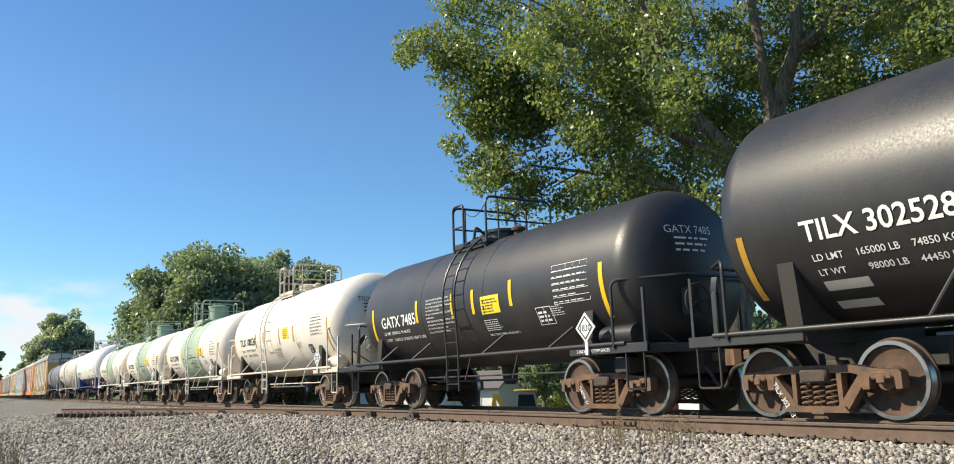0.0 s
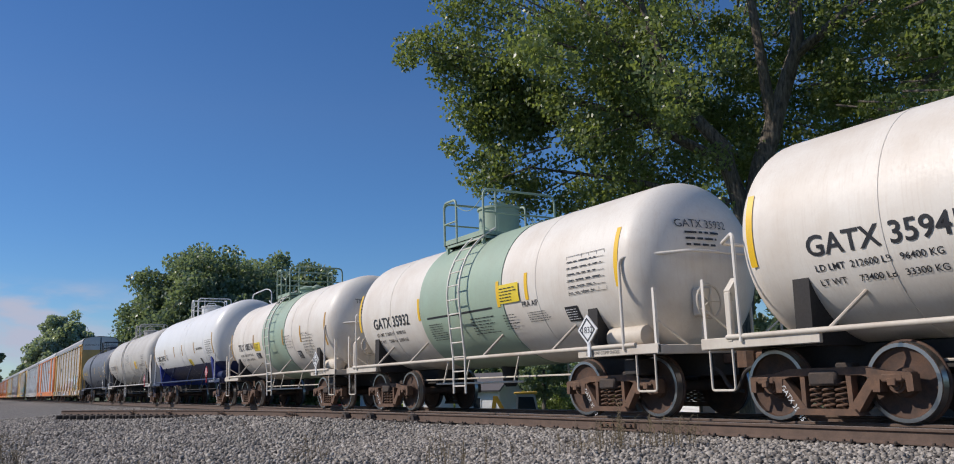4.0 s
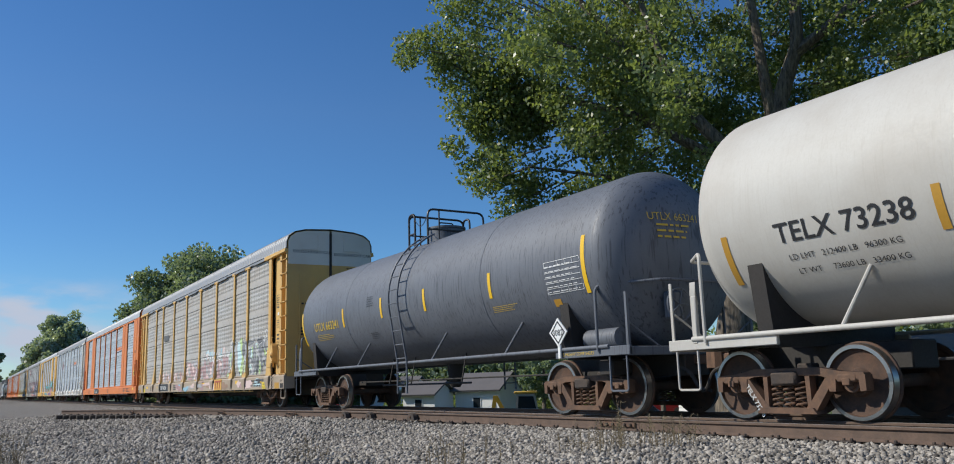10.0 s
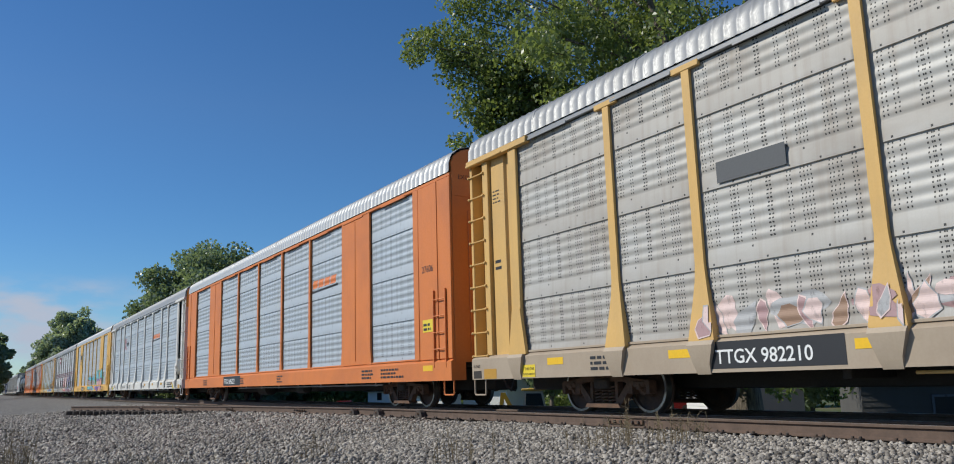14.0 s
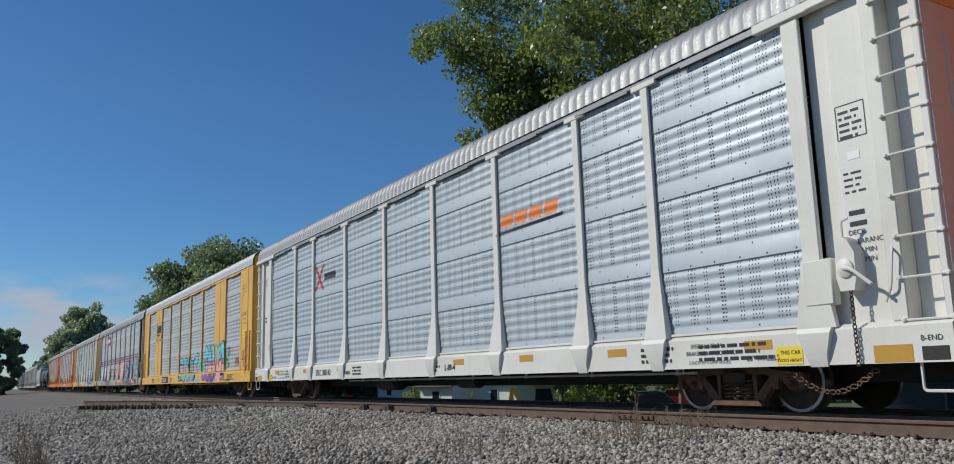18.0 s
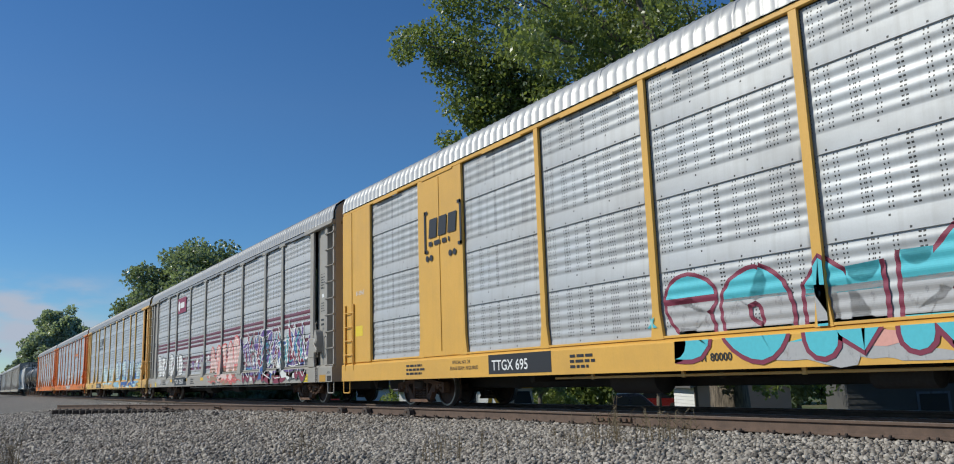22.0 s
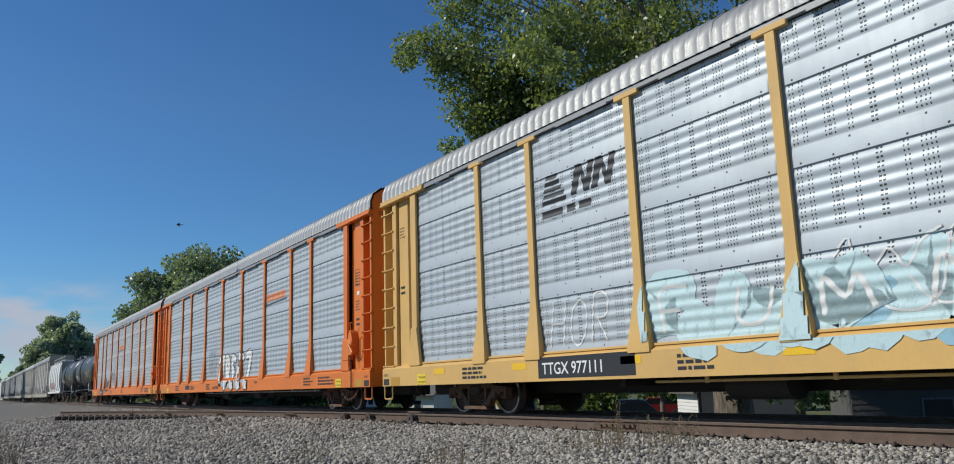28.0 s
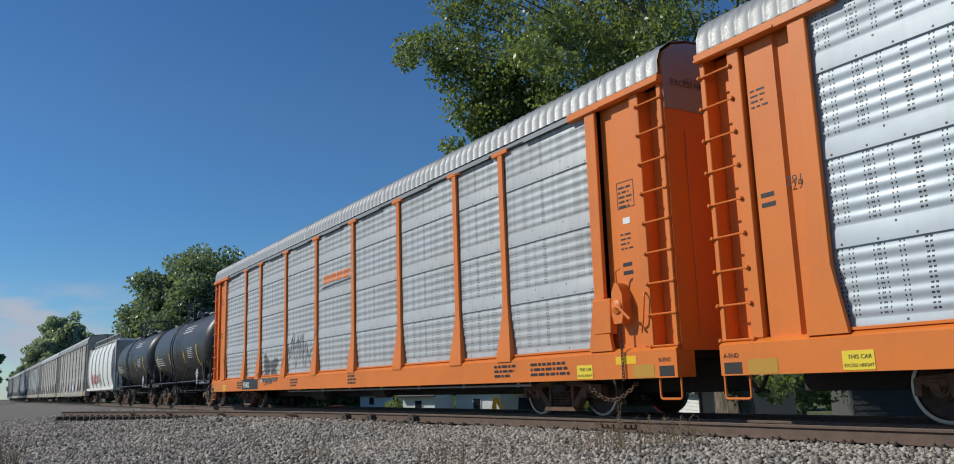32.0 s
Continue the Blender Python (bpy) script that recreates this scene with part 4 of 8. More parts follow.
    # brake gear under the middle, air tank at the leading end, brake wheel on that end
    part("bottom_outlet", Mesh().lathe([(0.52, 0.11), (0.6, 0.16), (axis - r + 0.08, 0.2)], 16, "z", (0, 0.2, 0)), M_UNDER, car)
    rod = Mesh().tube([(-0.6, -half * 0.55, 0.72), (-0.6, half * 0.55, 0.72)], 0.018, 6)
    rod.tube([(-0.9, -half * 0.25, 0.62), (-0.9, half * 0.3, 0.62)], 0.022, 6)
    for yy in (-0.2, 0.1, 0.25):
        rod.tube([(-0.9, yy * half, 0.62), (-0.75, yy * half, axis - 0.86 * r)], 0.018, 6)
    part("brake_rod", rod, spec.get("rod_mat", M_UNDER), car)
    air = Mesh().lathe([(-half + 1.0, 0.05), (-half + 1.04, 0.17), (-half + 1.85, 0.17), (-half + 1.89, 0.05)], 20, "y", (-1.05, 0, 1.27))
    part("air_reservoir", air, low, car)
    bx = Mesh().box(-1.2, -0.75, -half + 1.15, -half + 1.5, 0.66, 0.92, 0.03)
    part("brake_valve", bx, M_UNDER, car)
    bw = Mesh().tube([(-0.45 + 0.26 * math.cos(a), -half + 0.30, 1.75 + 0.26 * math.sin(a)) for a in [2 * math.pi * i / 20 for i in range(20)]], 0.018, 6, True)
    for i in range(5):
        a = 2 * math.pi * i / 5
        bw.tube([(-0.45, -half + 0.30, 1.75), (-0.45 + 0.26 * math.cos(a), -half + 0.30, 1.75 + 0.26 * math.sin(a))], 0.012, 5)
    bw.box(-0.57, -0.33, -half + 0.32, -half + 0.56, 1.52, 1.98, 0.04)
    bw.tube([(-0.45, -half + 0.46, 1.62), (-0.45, -half + 0.46, 1.0)], 0.025, 6)
    part("brake_wheel", bw, M_UNDER if trim is M_BLACK else low, car)
    # reflective strips, lettering, tables
    def lay(pname, shape, y, z, mat, lift=0.008):
        part(pname, round_tank(shape, y, z, r + (0.018 if spec.get("band") and spec["band"][0] < y < spec["band"][1] else 0), axis, lift), mat, car)
    strip = spec.get("strip_mat", M_YELLOWSTRIP)
    for y, z0, h in spec.get("strips", ()):
        lay("reflective_strip", sheet_rect(0.10, h, 6), y, z0, strip)
    for body, size, y, z, mat, bold in spec.get("text", ()):
        lay("lettering", letters(body, size, bold), y, z, mat, 0.005 + 0.012 * size)
    for words, size, y, z, step, mat in spec.get("lines", ()):
        for k, body in enumerate(words):
            lay("instructions", letters(body, size), y, z - step * k, mat, 0.01)
    for rows, w, h, y, z, mat, seed in spec.get("small", ()):
        lay("small_print", bars(rows + 2, w, h, seed, 0.3), y, z, mat, 0.01)
    for w, h, y, z, mat, line in spec.get("plates", ()):
        lay("decal", sheet_rect(w, h, 6), y, z, mat, 0.006)
        if line is not None:
            lay("decal_print", bars(5, w * 0.86, h * 0.8, 5, 0.3), y - w * 0.07, z + h * 0.12, line, 0.016)
    for w, h, y, z, mat in spec.get("tables", ()):
        lay("test_table", table_lines(w, h, 6, (0, 0.4, 0.6, 0.8, 1), 0.008), y, z, mat, 0.012)
        lay("table_print", bars(6, w * 0.95, h * 0.96, 9, 0.14), y - 0.02, z + 0.025, mat, 0.012)
    for w, h, y, z, mat in spec.get("frames", ()):
        lay("stencil_box", table_lines(w, h, 1, (0, 0.5, 1)), y, z, mat, 0.012)
        lay("stencil_print", bars(3, w * 0.8, h * 0.7, 3), y - 0.04, z + 0.05, mat, 0.012)
    ink = spec.get("ink", M_INK)
    for seed, w, h, y, z in spec.get("scrawls", ()):
        lay("scrawl", scribble(seed, w, h), y, z, M_RACKGREY if seed % 2 else M_INK, 0.012)
    if spec.get("shield"):
        sh = Mesh().prism([(-1.36, 1.1), (1.36, 1.1), (1.46, 2.2), (1.40, 2.7), (-1.40, 2.7), (-1.46, 2.2)], -end - 0.06, -end - 0.02, "y")
        for q in (-1, 1):
            sh.prism([(-end - 0.06, 1.12), (-end + 0.06, 1.12), (-end + 0.70, 2.3), (-end + 0.76, 2.72), (-end - 0.06, 2.72)], q * 1.40, q * 1.44)
        part("head_shield", sh, shell, car, "flat steel shield over the tank's head")
    if spec.get("end_text"):
        prof_x = -0.62
        ex, ez = spec.get("end_at", (prof_x - 0.15, 0.55))
        mb = onto_end(letters(spec["end_text"], 0.19, -0.001), ex, axis + ez, 0)
        drop = lambda x, z: depth * (1 - math.sqrt(max(0.0, 1 - min(0.999, (math.hypot(x, z - axis) / r) ** 2.5)))) - 0.01
        mb.v = [(x, -end + drop(x, z) - 0.015, z) for x, y, z in mb.v]
        part("end_lettering", mb, ink, car)
        mb = onto_end(bars(3, 0.7, 0.3, 2, 0.34), ex + 0.15, axis + ez - 0.3, 0)
        mb.v = [(x, -end + drop(x, z) - 0.015, z) for x, y, z in mb.v]
        part("end_print", mb, ink, car)
    part("sill_lettering", flat(letters("2 INCH HF COMP SHOES", 0.075), -half + 2.1, 1.01, -1.468), spec.get("sill_ink", M_CHALK), car)
    if spec.get("placard"):
        y, number, face, pink = spec["placard"]
        placard(car, y, 1.42, -1.52, face, pink, number)
    for t in trucks:
        truck(car, t - mid, 0.475, spec.get("mark"))
    return car


def build_tanks():
    tank_car("tank_car", -11.65, 8.85, (-9.53, 6.74), 1.58, 2.68, M_BLACK, M_BLACK, M_BLACK, "black tank car with white lettering and an amber strip", dict(
        shift=-0.1, ends=((8.75, 1.55, 0.94),), strips=((4.0, 1.9, 0.5), (-3, 1.9, 0.5)), strip_mat=M_AMBER, ink=M_CHALK, seams=(5.0, 0, -5.0),
        text=(("TILX 302528", 0.36, 7.87, 2.16, M_CHALK, 0.006), ("LD LMT", 0.125, 7.83, 1.92, M_CHALK, 0.001), ("165000 LB    74850 KG", 0.125, 7.25, 1.92, M_CHALK, 0.001), ("LT WT", 0.125, 7.83, 1.75, M_CHALK, 0.001), (" 98000 LB    44450 KG", 0.125, 7.2, 1.75, M_CHALK, 0.001)),
        plates=((0.6, 0.15, 7.84, 1.57, M_GREY, None), (0.55, 0.15, 7.85, 1.36, M_GREY, None)), ladder_y=0, mark="TILX 302528", placard=None))
    tank_car("tank_car", 8.85, 21.13, (10.84, 19.14), 1.40, 2.31, M_BLACK, M_BLACK, M_BLACK, "black tank car with white lettering and bright yellow strips", dict(
        shift=-0.05, ends=((4.34, 1.56, 0.94), (-4.62, 1.57, 0.94)), strips=((2.0, 1.97, 0.5), (0.36, 1.97, 0.5), (-0.5, 1.96, 0.5), (-1.89, 2.0, 0.5)), ink=M_CHALK,
        text=(("GATX 7485", 0.37, 3.87, 1.96, M_CHALK, 0.005), ("LD LMT  208100 LB  94 400 KG", 0.105, 3.83, 1.79, M_CHALK, 0.001), ("LT WT     54600 LB  24 900 KG  NEW 11-1991", 0.105, 3.83, 1.63, M_CHALK, 0.001)),
        lines=((("CONSULT OWNER BEFORE REPAIRING TANK", "SHARP OBJECTS MUST NOT CONTACT LINING", "DO NOT STEAM OR CLEAN TANK WITH BOILING", "WATER OR CAUSTIC SODA.", "DO NOT ENTER WITHOUT RUBBER SOLE SHOES", "AVOID FLAMES.", "AFTER LOADING OR UNLOADING, WASH EXTERIOR", "OF TANK DOME WITH WATER TO REMOVE SPILLAGE,", "DO NOT MAKE ACID CONNECTION,", "BEFORE VENTING TO RELEASE PRESSURE"), 0.052, 1.5, 2.40, 0.078, M_CHALK),
               (("VENT TANK WHEN UNLOADING",), 0.07, -0.85, 1.5, 0.1, M_CHALK)),
        small=((4, 0.7, 0.26, -0.85, 1.6, M_CHALK, 8), (3, 0.4, 0.2, -3.1, 1.72, M_CHALK, 4)), seams=(1.75, -0.95), ladder_y=0.14, walk_y=0.37,
        plates=((0.67, 0.36, -0.86, 1.92, M_SIGN, M_INK),), tables=((1.0, 0.68, -3.28, 1.9, M_CHALK),), frames=((0.45, 0.33, -2.68, 1.59, M_CHALK),),
        placard=(-4.30, "1830", M_CHALK, M_INK), end_text="GATX 7485", mark="GATX 7485", valve_mat=M_DARKRUST, dome_mat=M_BLACK, deck_drop=0.18))
    white = dict(strip_mat=M_AMBER, placard=(-4.43, "1832", M_CHALK, M_INK), rod_mat=M_DIRTYWHITE, sill_ink=M_INK, low=M_DIRTYWHITE)
    tank_car("tank_car", 21.13, 33.43, (23.25, 31.52), 1.45, 2.42, M_WHITE, M_WHITE, M_DIRTYWHITE, "stained white tank car with black lettering and rusty streaks", dict(white,
        shift=0.125, ends=((4.9, 1.58, 0.98), (-4.82, 1.6, 1.0)), strips=((1.98, 2.0, 0.5), (1.09, 1.98, 0.53), (-0.63, 2.0, 0.52), (-2.02, 2.02, 0.5)), seams=(1.75, -0.4, -2.3), ladder_y=0.6, walk_y=0.3,
        text=(("TILX 100526", 0.36, 3.88, 2.13, M_INK, 0.005), ("LD LMT    199800 LB  90650 KG", 0.125, 3.79, 1.91, M_INK, 0.001), ("LT WT      63200 LB  28650 KG", 0.125, 3.79, 1.74, M_INK, 0.001)),
        small=((2, 0.7, 0.2, 1.5, 1.8, M_INK, 3), (4, 0.7, 0.36, 0.0, 1.6, M_INK, 6), (3, 0.4, 0.2, -2.3, 1.8, M_INK, 2)), plates=((0.6, 0.38, -1.05, 2.14, M_SIGN, M_INK), (0.36, 0.3, -3.2, 1.6, M_INK, M_CHALK)), tables=((1.0, 0.6, -3.62, 2.12, M_INK),),
        end_text="TILX 100526", mark="TILX 100526", rail_z=2.25, plat_mat=M_DIRTYWHITE))
    green = dict(white, band=(-1.8, 1.6), band_mat=M_GREEN, plat_mat=M_GREEN, dome_mat=M_GREEN, strip_mat=M_YELLOWSTRIP)
    for s0, s1, tr, num, wt in ((33.43, 46.34, (35.55, 44.33), "35945", ("LD LMT  212600 LB   96400 KG", "LT WT     73400 LB   33300 KG")), (46.34, 59.05, (48.41, 56.98), "35932", ("LD LMT  213600 LB   96800 KG", "LT WT     72400 LB   32800 KG"))):
        tank_car("tank_car", s0, s1, tr, 1.44, 2.40, M_WHITE, M_WHITE, M_DIRTYWHITE, "white tank car with a pale green band and domed drum", dict(green,
            shift=0.04, ends=((5.1, 2.0, 0.98), (-5.04, 2.06, 0.98)), strips=((1.75, 2.05, 0.5), (-1.62, 2.05, 0.5), (-2.56, 2.1, 0.5)), seams=(3.2, -2.9), ladder_y=-0.2, walk_y=0.4, fitting="drum", plat=(0.95, 0.85), deck_drop=0.12, drum_h=0.62,
            text=(("GATX " + num, 0.36, 4.2, 2.02, M_INK, 0.005), (wt[0], 0.12, 4.15, 1.83, M_INK, 0.001), (wt[1], 0.12, 4.15, 1.66, M_INK, 0.001), ("FRA AIP", 0.15, -2.4, 1.98, M_INK, 0.001)),
            small=((6, 0.8, 0.42, 1.3, 1.58, M_INK, 3), (4, 0.95, 0.4, -0.5, 1.6, M_INK, 6), (4, 0.5, 0.34, -1.7, 1.62, M_INK, 16), (3, 0.7, 0.22, -2.5, 1.7, M_INK, 7)),
            plates=((0.68, 0.36, -1.7, 2.1, M_SIGN, M_INK), (0.36, 0.28, -3.62, 1.62, M_INK, M_CHALK), (2.7, 0.04, 1.3, 2.04, M_INK, None)), tables=((1.0, 0.66, -3.85, 2.05, M_INK),),
            end_text="GATX " + num, mark="GATX " + num, rail_z=2.5))
    tank_car("tank_car", 59.05, 71.46, (61.12, 69.54), 1.46, 2.42, M_WHITE, M_WHITE, M_DIRTYWHITE, "cream white tank car with a narrow pale green band", dict(white, band=(-1.4, 0.95), band_mat=M_GREEN, plat_mat=M_GREEN, dome_mat=M_GREEN, valve_mat=M_GREEN,
        ends=((4.95, 1.75, 1.0), (-4.92, 1.83, 0.95)), strips=((2.08, 2.05, 0.5), (-1.2, 2.03, 0.5), (-2.85, 2.03, 0.5)), seams=(-2.1, -3.6, 3.3), ladder_y=-0.05, walk_y=0.25, plat=(0.95, 0.68),
        text=(("TILX 100514", 0.34, 3.95, 2.05, M_INK, 0.005), ("LD LMT  199500 LB  90 500 KG", 0.115, 3.87, 1.84, M_INK, 0.001), ("LT WT     63500 LB  28 800 KG", 0.115, 3.87, 1.68, M_INK, 0.001), ("DOT111A100W2", 0.08, -2.98, 2.24, M_INK, 0)),
        lines=((("6'' FIBERGLASS INSULATION", "DO NOT EXCEED  400 F", "MAXIMUM OPERATING PRESSURE", "FOR HEATER COILS 150 PSI", "VENT TANK WHEN UNLOADING"), 0.056, -1.28, 2.26, 0.09, M_INK),),
        small=((3, 0.6, 0.2, -3.1, 1.5, M_INK, 5),), plates=((0.65, 0.3, 1.95, 1.97, M_SIGN, M_INK), (0.5, 0.2, 1.95, 1.72, M_INK, M_CHALK), (0.36, 0.27, -2.28, 1.55, M_INK, M_CHALK)), tables=((0.95, 0.56, -2.99, 1.68, M_INK),),
        end_text="TILX 100514", mark="TILX 1005", rail_z=2.4))
    tank_car("tank_car", 71.46, 86.44, (73.39, 84.37), 1.62, 2.80, M_CLEAN, M_CLEAN, M_NAVY, "clean white tank car with a navy blue lower half", dict(
        belly=M_NAVY, belly_z=1.83, shift=0.15, ends=((6.2, 2.1, 0.98), (-6.21, 2.06, 0.98)), strips=((3.2, 2.28, 0.5), (1.07, 2.3, 0.5), (-0.69, 2.3, 0.5), (-3.1, 2.3, 0.5)), strip_mat=M_AMBER, seams=(-0.36, -1.34, -4.88), end_ladder=True, walk_y=0.4, dome=0.75,
        text=(("CMRX 24952", 0.36, 5.3, 2.22, M_INK, 0.005), ("1, 1 DIFLUOROETHANE", 0.135, -3.3, 2.42, M_INK, 0.003)), small=((2, 1.4, 0.2, 5.2, 2.0, M_INK, 3), (3, 0.45, 0.28, -5.26, 1.9, M_INK, 3)),
        plates=((0.56, 0.34, -1.56, 1.80, M_SIGN, M_INK), (0.28, 0.26, -3.8, 1.84, M_INK, M_CHALK)), tables=((1.0, 0.56, -5.25, 2.2, M_INK),), frames=((0.3, 0.28, 2.9, 2.2, M_INK),), low=M_NAVY, sill_ink=M_CHALK,
        placard=(-5.24, "1030", M_REDSIGN, M_CHALK), fitting="drum", drum_h=0.28, dome_mat=M_CLEAN, plat=(0.8, 0.64), deck_drop=0.34, end_text="CMRX 24952", mark="CMRX 24952", inset=0.45, rail_z=2.38, end_at=(-0.05, 0.28)))
    tank_car("tank_car", 86.44, 103.54, (88.52, 101.49), 1.60, 2.76, M_GREY, M_GREY, M_GREY, "dull grey-white tank car with faded scrawls on its side", dict(
        shift=0.25, ends=((6.9, 1.8, 0.7), (-6.88, 1.55, 1.0)), strips=((3.75, 2.05, 0.5), (1.4, 2.04, 0.5), (-2.04, 2.04, 0.5), (-4.4, 2.03, 0.5)), strip_mat=M_AMBER, seams=(-2.7, 3.4, -5.0), ladder_y=-0.25, walk_y=0.15,
        text=(("TELX 73238", 0.36, 5.8, 2.22, M_INK, 0.003), ("DOT E-13856", 0.17, -5.08, 2.18, M_INK, 0.001), ("SR-8266", 0.17, -5.08, 2.0, M_INK, 0.001), ("LD LMT   212400 LB   96300 KG", 0.11, 5.7, 2.0, M_INK, 0), ("LT WT     73600 LB   33400 KG", 0.11, 5.65, 1.83, M_INK, 0)),
        small=((3, 0.9, 0.24, -1.2, 1.65, M_INK, 9), (1, 1.0, 0.08, 1.5, 1.9, M_INK, 4), (2, 0.6, 0.14, -5.08, 1.8, M_INK, 4)), plates=((0.56, 0.46, -3.5, 2.08, M_SIGN, M_REDSIGN),), tables=((0.9, 0.6, -5.9, 2.2, M_INK),), frames=((0.25, 0.25, 3.2, 2.2, M_INK),), placard=(-6.86, "2348", M_REDSIGN, M_CHALK),
        scrawls=((2, 0.95, 0.75, -0.85, 2.35), (4, 0.6, 0.4, -2.3, 1.75), (6, 0.6, 0.4, -3.2, 1.8), (8, 0.35, 0.35, -4.0, 1.8), (3, 1.4, 0.5, 3.2, 1.75), (5, 1.1, 0.4, 2.2, 1.7)),
        fitting="drum", drum_h=0.22, dome_mat=M_GREY, plat=(0.85, 0.74), deck_drop=0.36, end_text="TELX 73238", rail_z=2.3, mark="TELX 73238", shield=True, sill_ink=M_INK))
    tank_car("tank_car", 103.54, 119.84, (105.66, 117.89), 1.55, 2.62, M_SLATE, M_SLATE, M_SLATE, "slate grey tank car with yellow lettering and dark drip streaks", dict(
        shift=0.05, ends=((6.75, 1.85, 1.0), (-6.77, 2.02, 0.98)), strips=((3.55, 2.2, 0.5), (1.12, 2.25, 0.5), (-1.15, 2.22, 0.5), (-3.9, 2.22, 0.5)), seams=(3.3, -3.6), ladder_y=0.02, walk_y=0.42, ink=M_YINK,
        text=(("UTLX 663241", 0.32, 5.7, 2.22, M_YINK, 0.004),), small=((2, 1.3, 0.2, 5.6, 1.95, M_YINK, 3), (3, 0.45, 0.28, 1.9, 2.6, M_INK, 9), (2, 1.0, 0.14, -3.9, 1.95, M_YINK, 5), (2, 0.5, 0.2, 2.0, 1.8, M_INK, 5)),
        tables=((1.0, 0.56, -5.78, 2.1, M_CHALK),), plates=((0.2, 0.14, -5.86, 1.88, M_AMBER, None),), placard=(-6.06, "3082", M_CHALK, M_INK), fitting="drum", drum_h=0.25, dome_mat=M_SLATE, plat_mat=M_BLACK, plat=(0.8, 0.5), deck_drop=0.34, end_text="UTLX 663241", sill_ink=M_YINK))
    for s0, s1 in ((337.14, 350.64), (350.64, 363.64)):
        tank_car("tank_car", s0, s1, (s0 + 2.05, s1 - 2.05), 1.58, 2.68, M_BLACK, M_BLACK, M_BLACK, "black tank car with white lettering high on its side", dict(
            strips=((4.6, 1.8, 0.8), (1.6, 2.0, 0.6), (-1.6, 2.0, 0.6), (-4.2, 1.8, 1.0)), ink=M_CHALK,
            small=((1, 2.6, 0.42, -0.9, 3.4, M_CHALK, 13), (2, 2.2, 0.45, 4.9, 2.05, M_CHALK, 3), (4, 1.2, 0.5, -2.5, 2.2, M_CHALK, 9)), seams=(0.9, -0.9), ladder_y=0.2, placard=(-4.3, "1830", M_CHALK, M_INK)))


# ---- auto racks ----
POSTS = (11.55, 8.75, 6.93, 4.17, 1.39, -1.39, -4.17, -6.93, -8.75, -11.55)
SIDE = 1.47
SILL = 1.56
END = 13.2
RACK = {}


def corrugation(z0, z1):
    """Heights and depths up a rack's side: each sheet laps over the one below with a smooth band and has five ribs above it."""
    pts = []
    for k in range(5):
        lap = SHEET_Z + SHEET_H * k
        pts += [(lap - 0.004, 0.0), (lap + 0.004, 0.024), (lap + 0.21, 0.017), (lap + 0.25, 0.003)]
        pitch = (SHEET_H - 0.27) / 5
        for i in range(5):
            a = lap + 0.25 + pitch * i
            pts += [(a + pitch * n / 8, 0.009 - 0.009 * math.cos(2 * math.pi * n / 8)) for n in range(1, 9)]
    inside = [(z, d) for z, d in pts if z0 < z < z1]
    return [(z0, inside[0][1])] + inside + [(z1, inside[-1][1])]


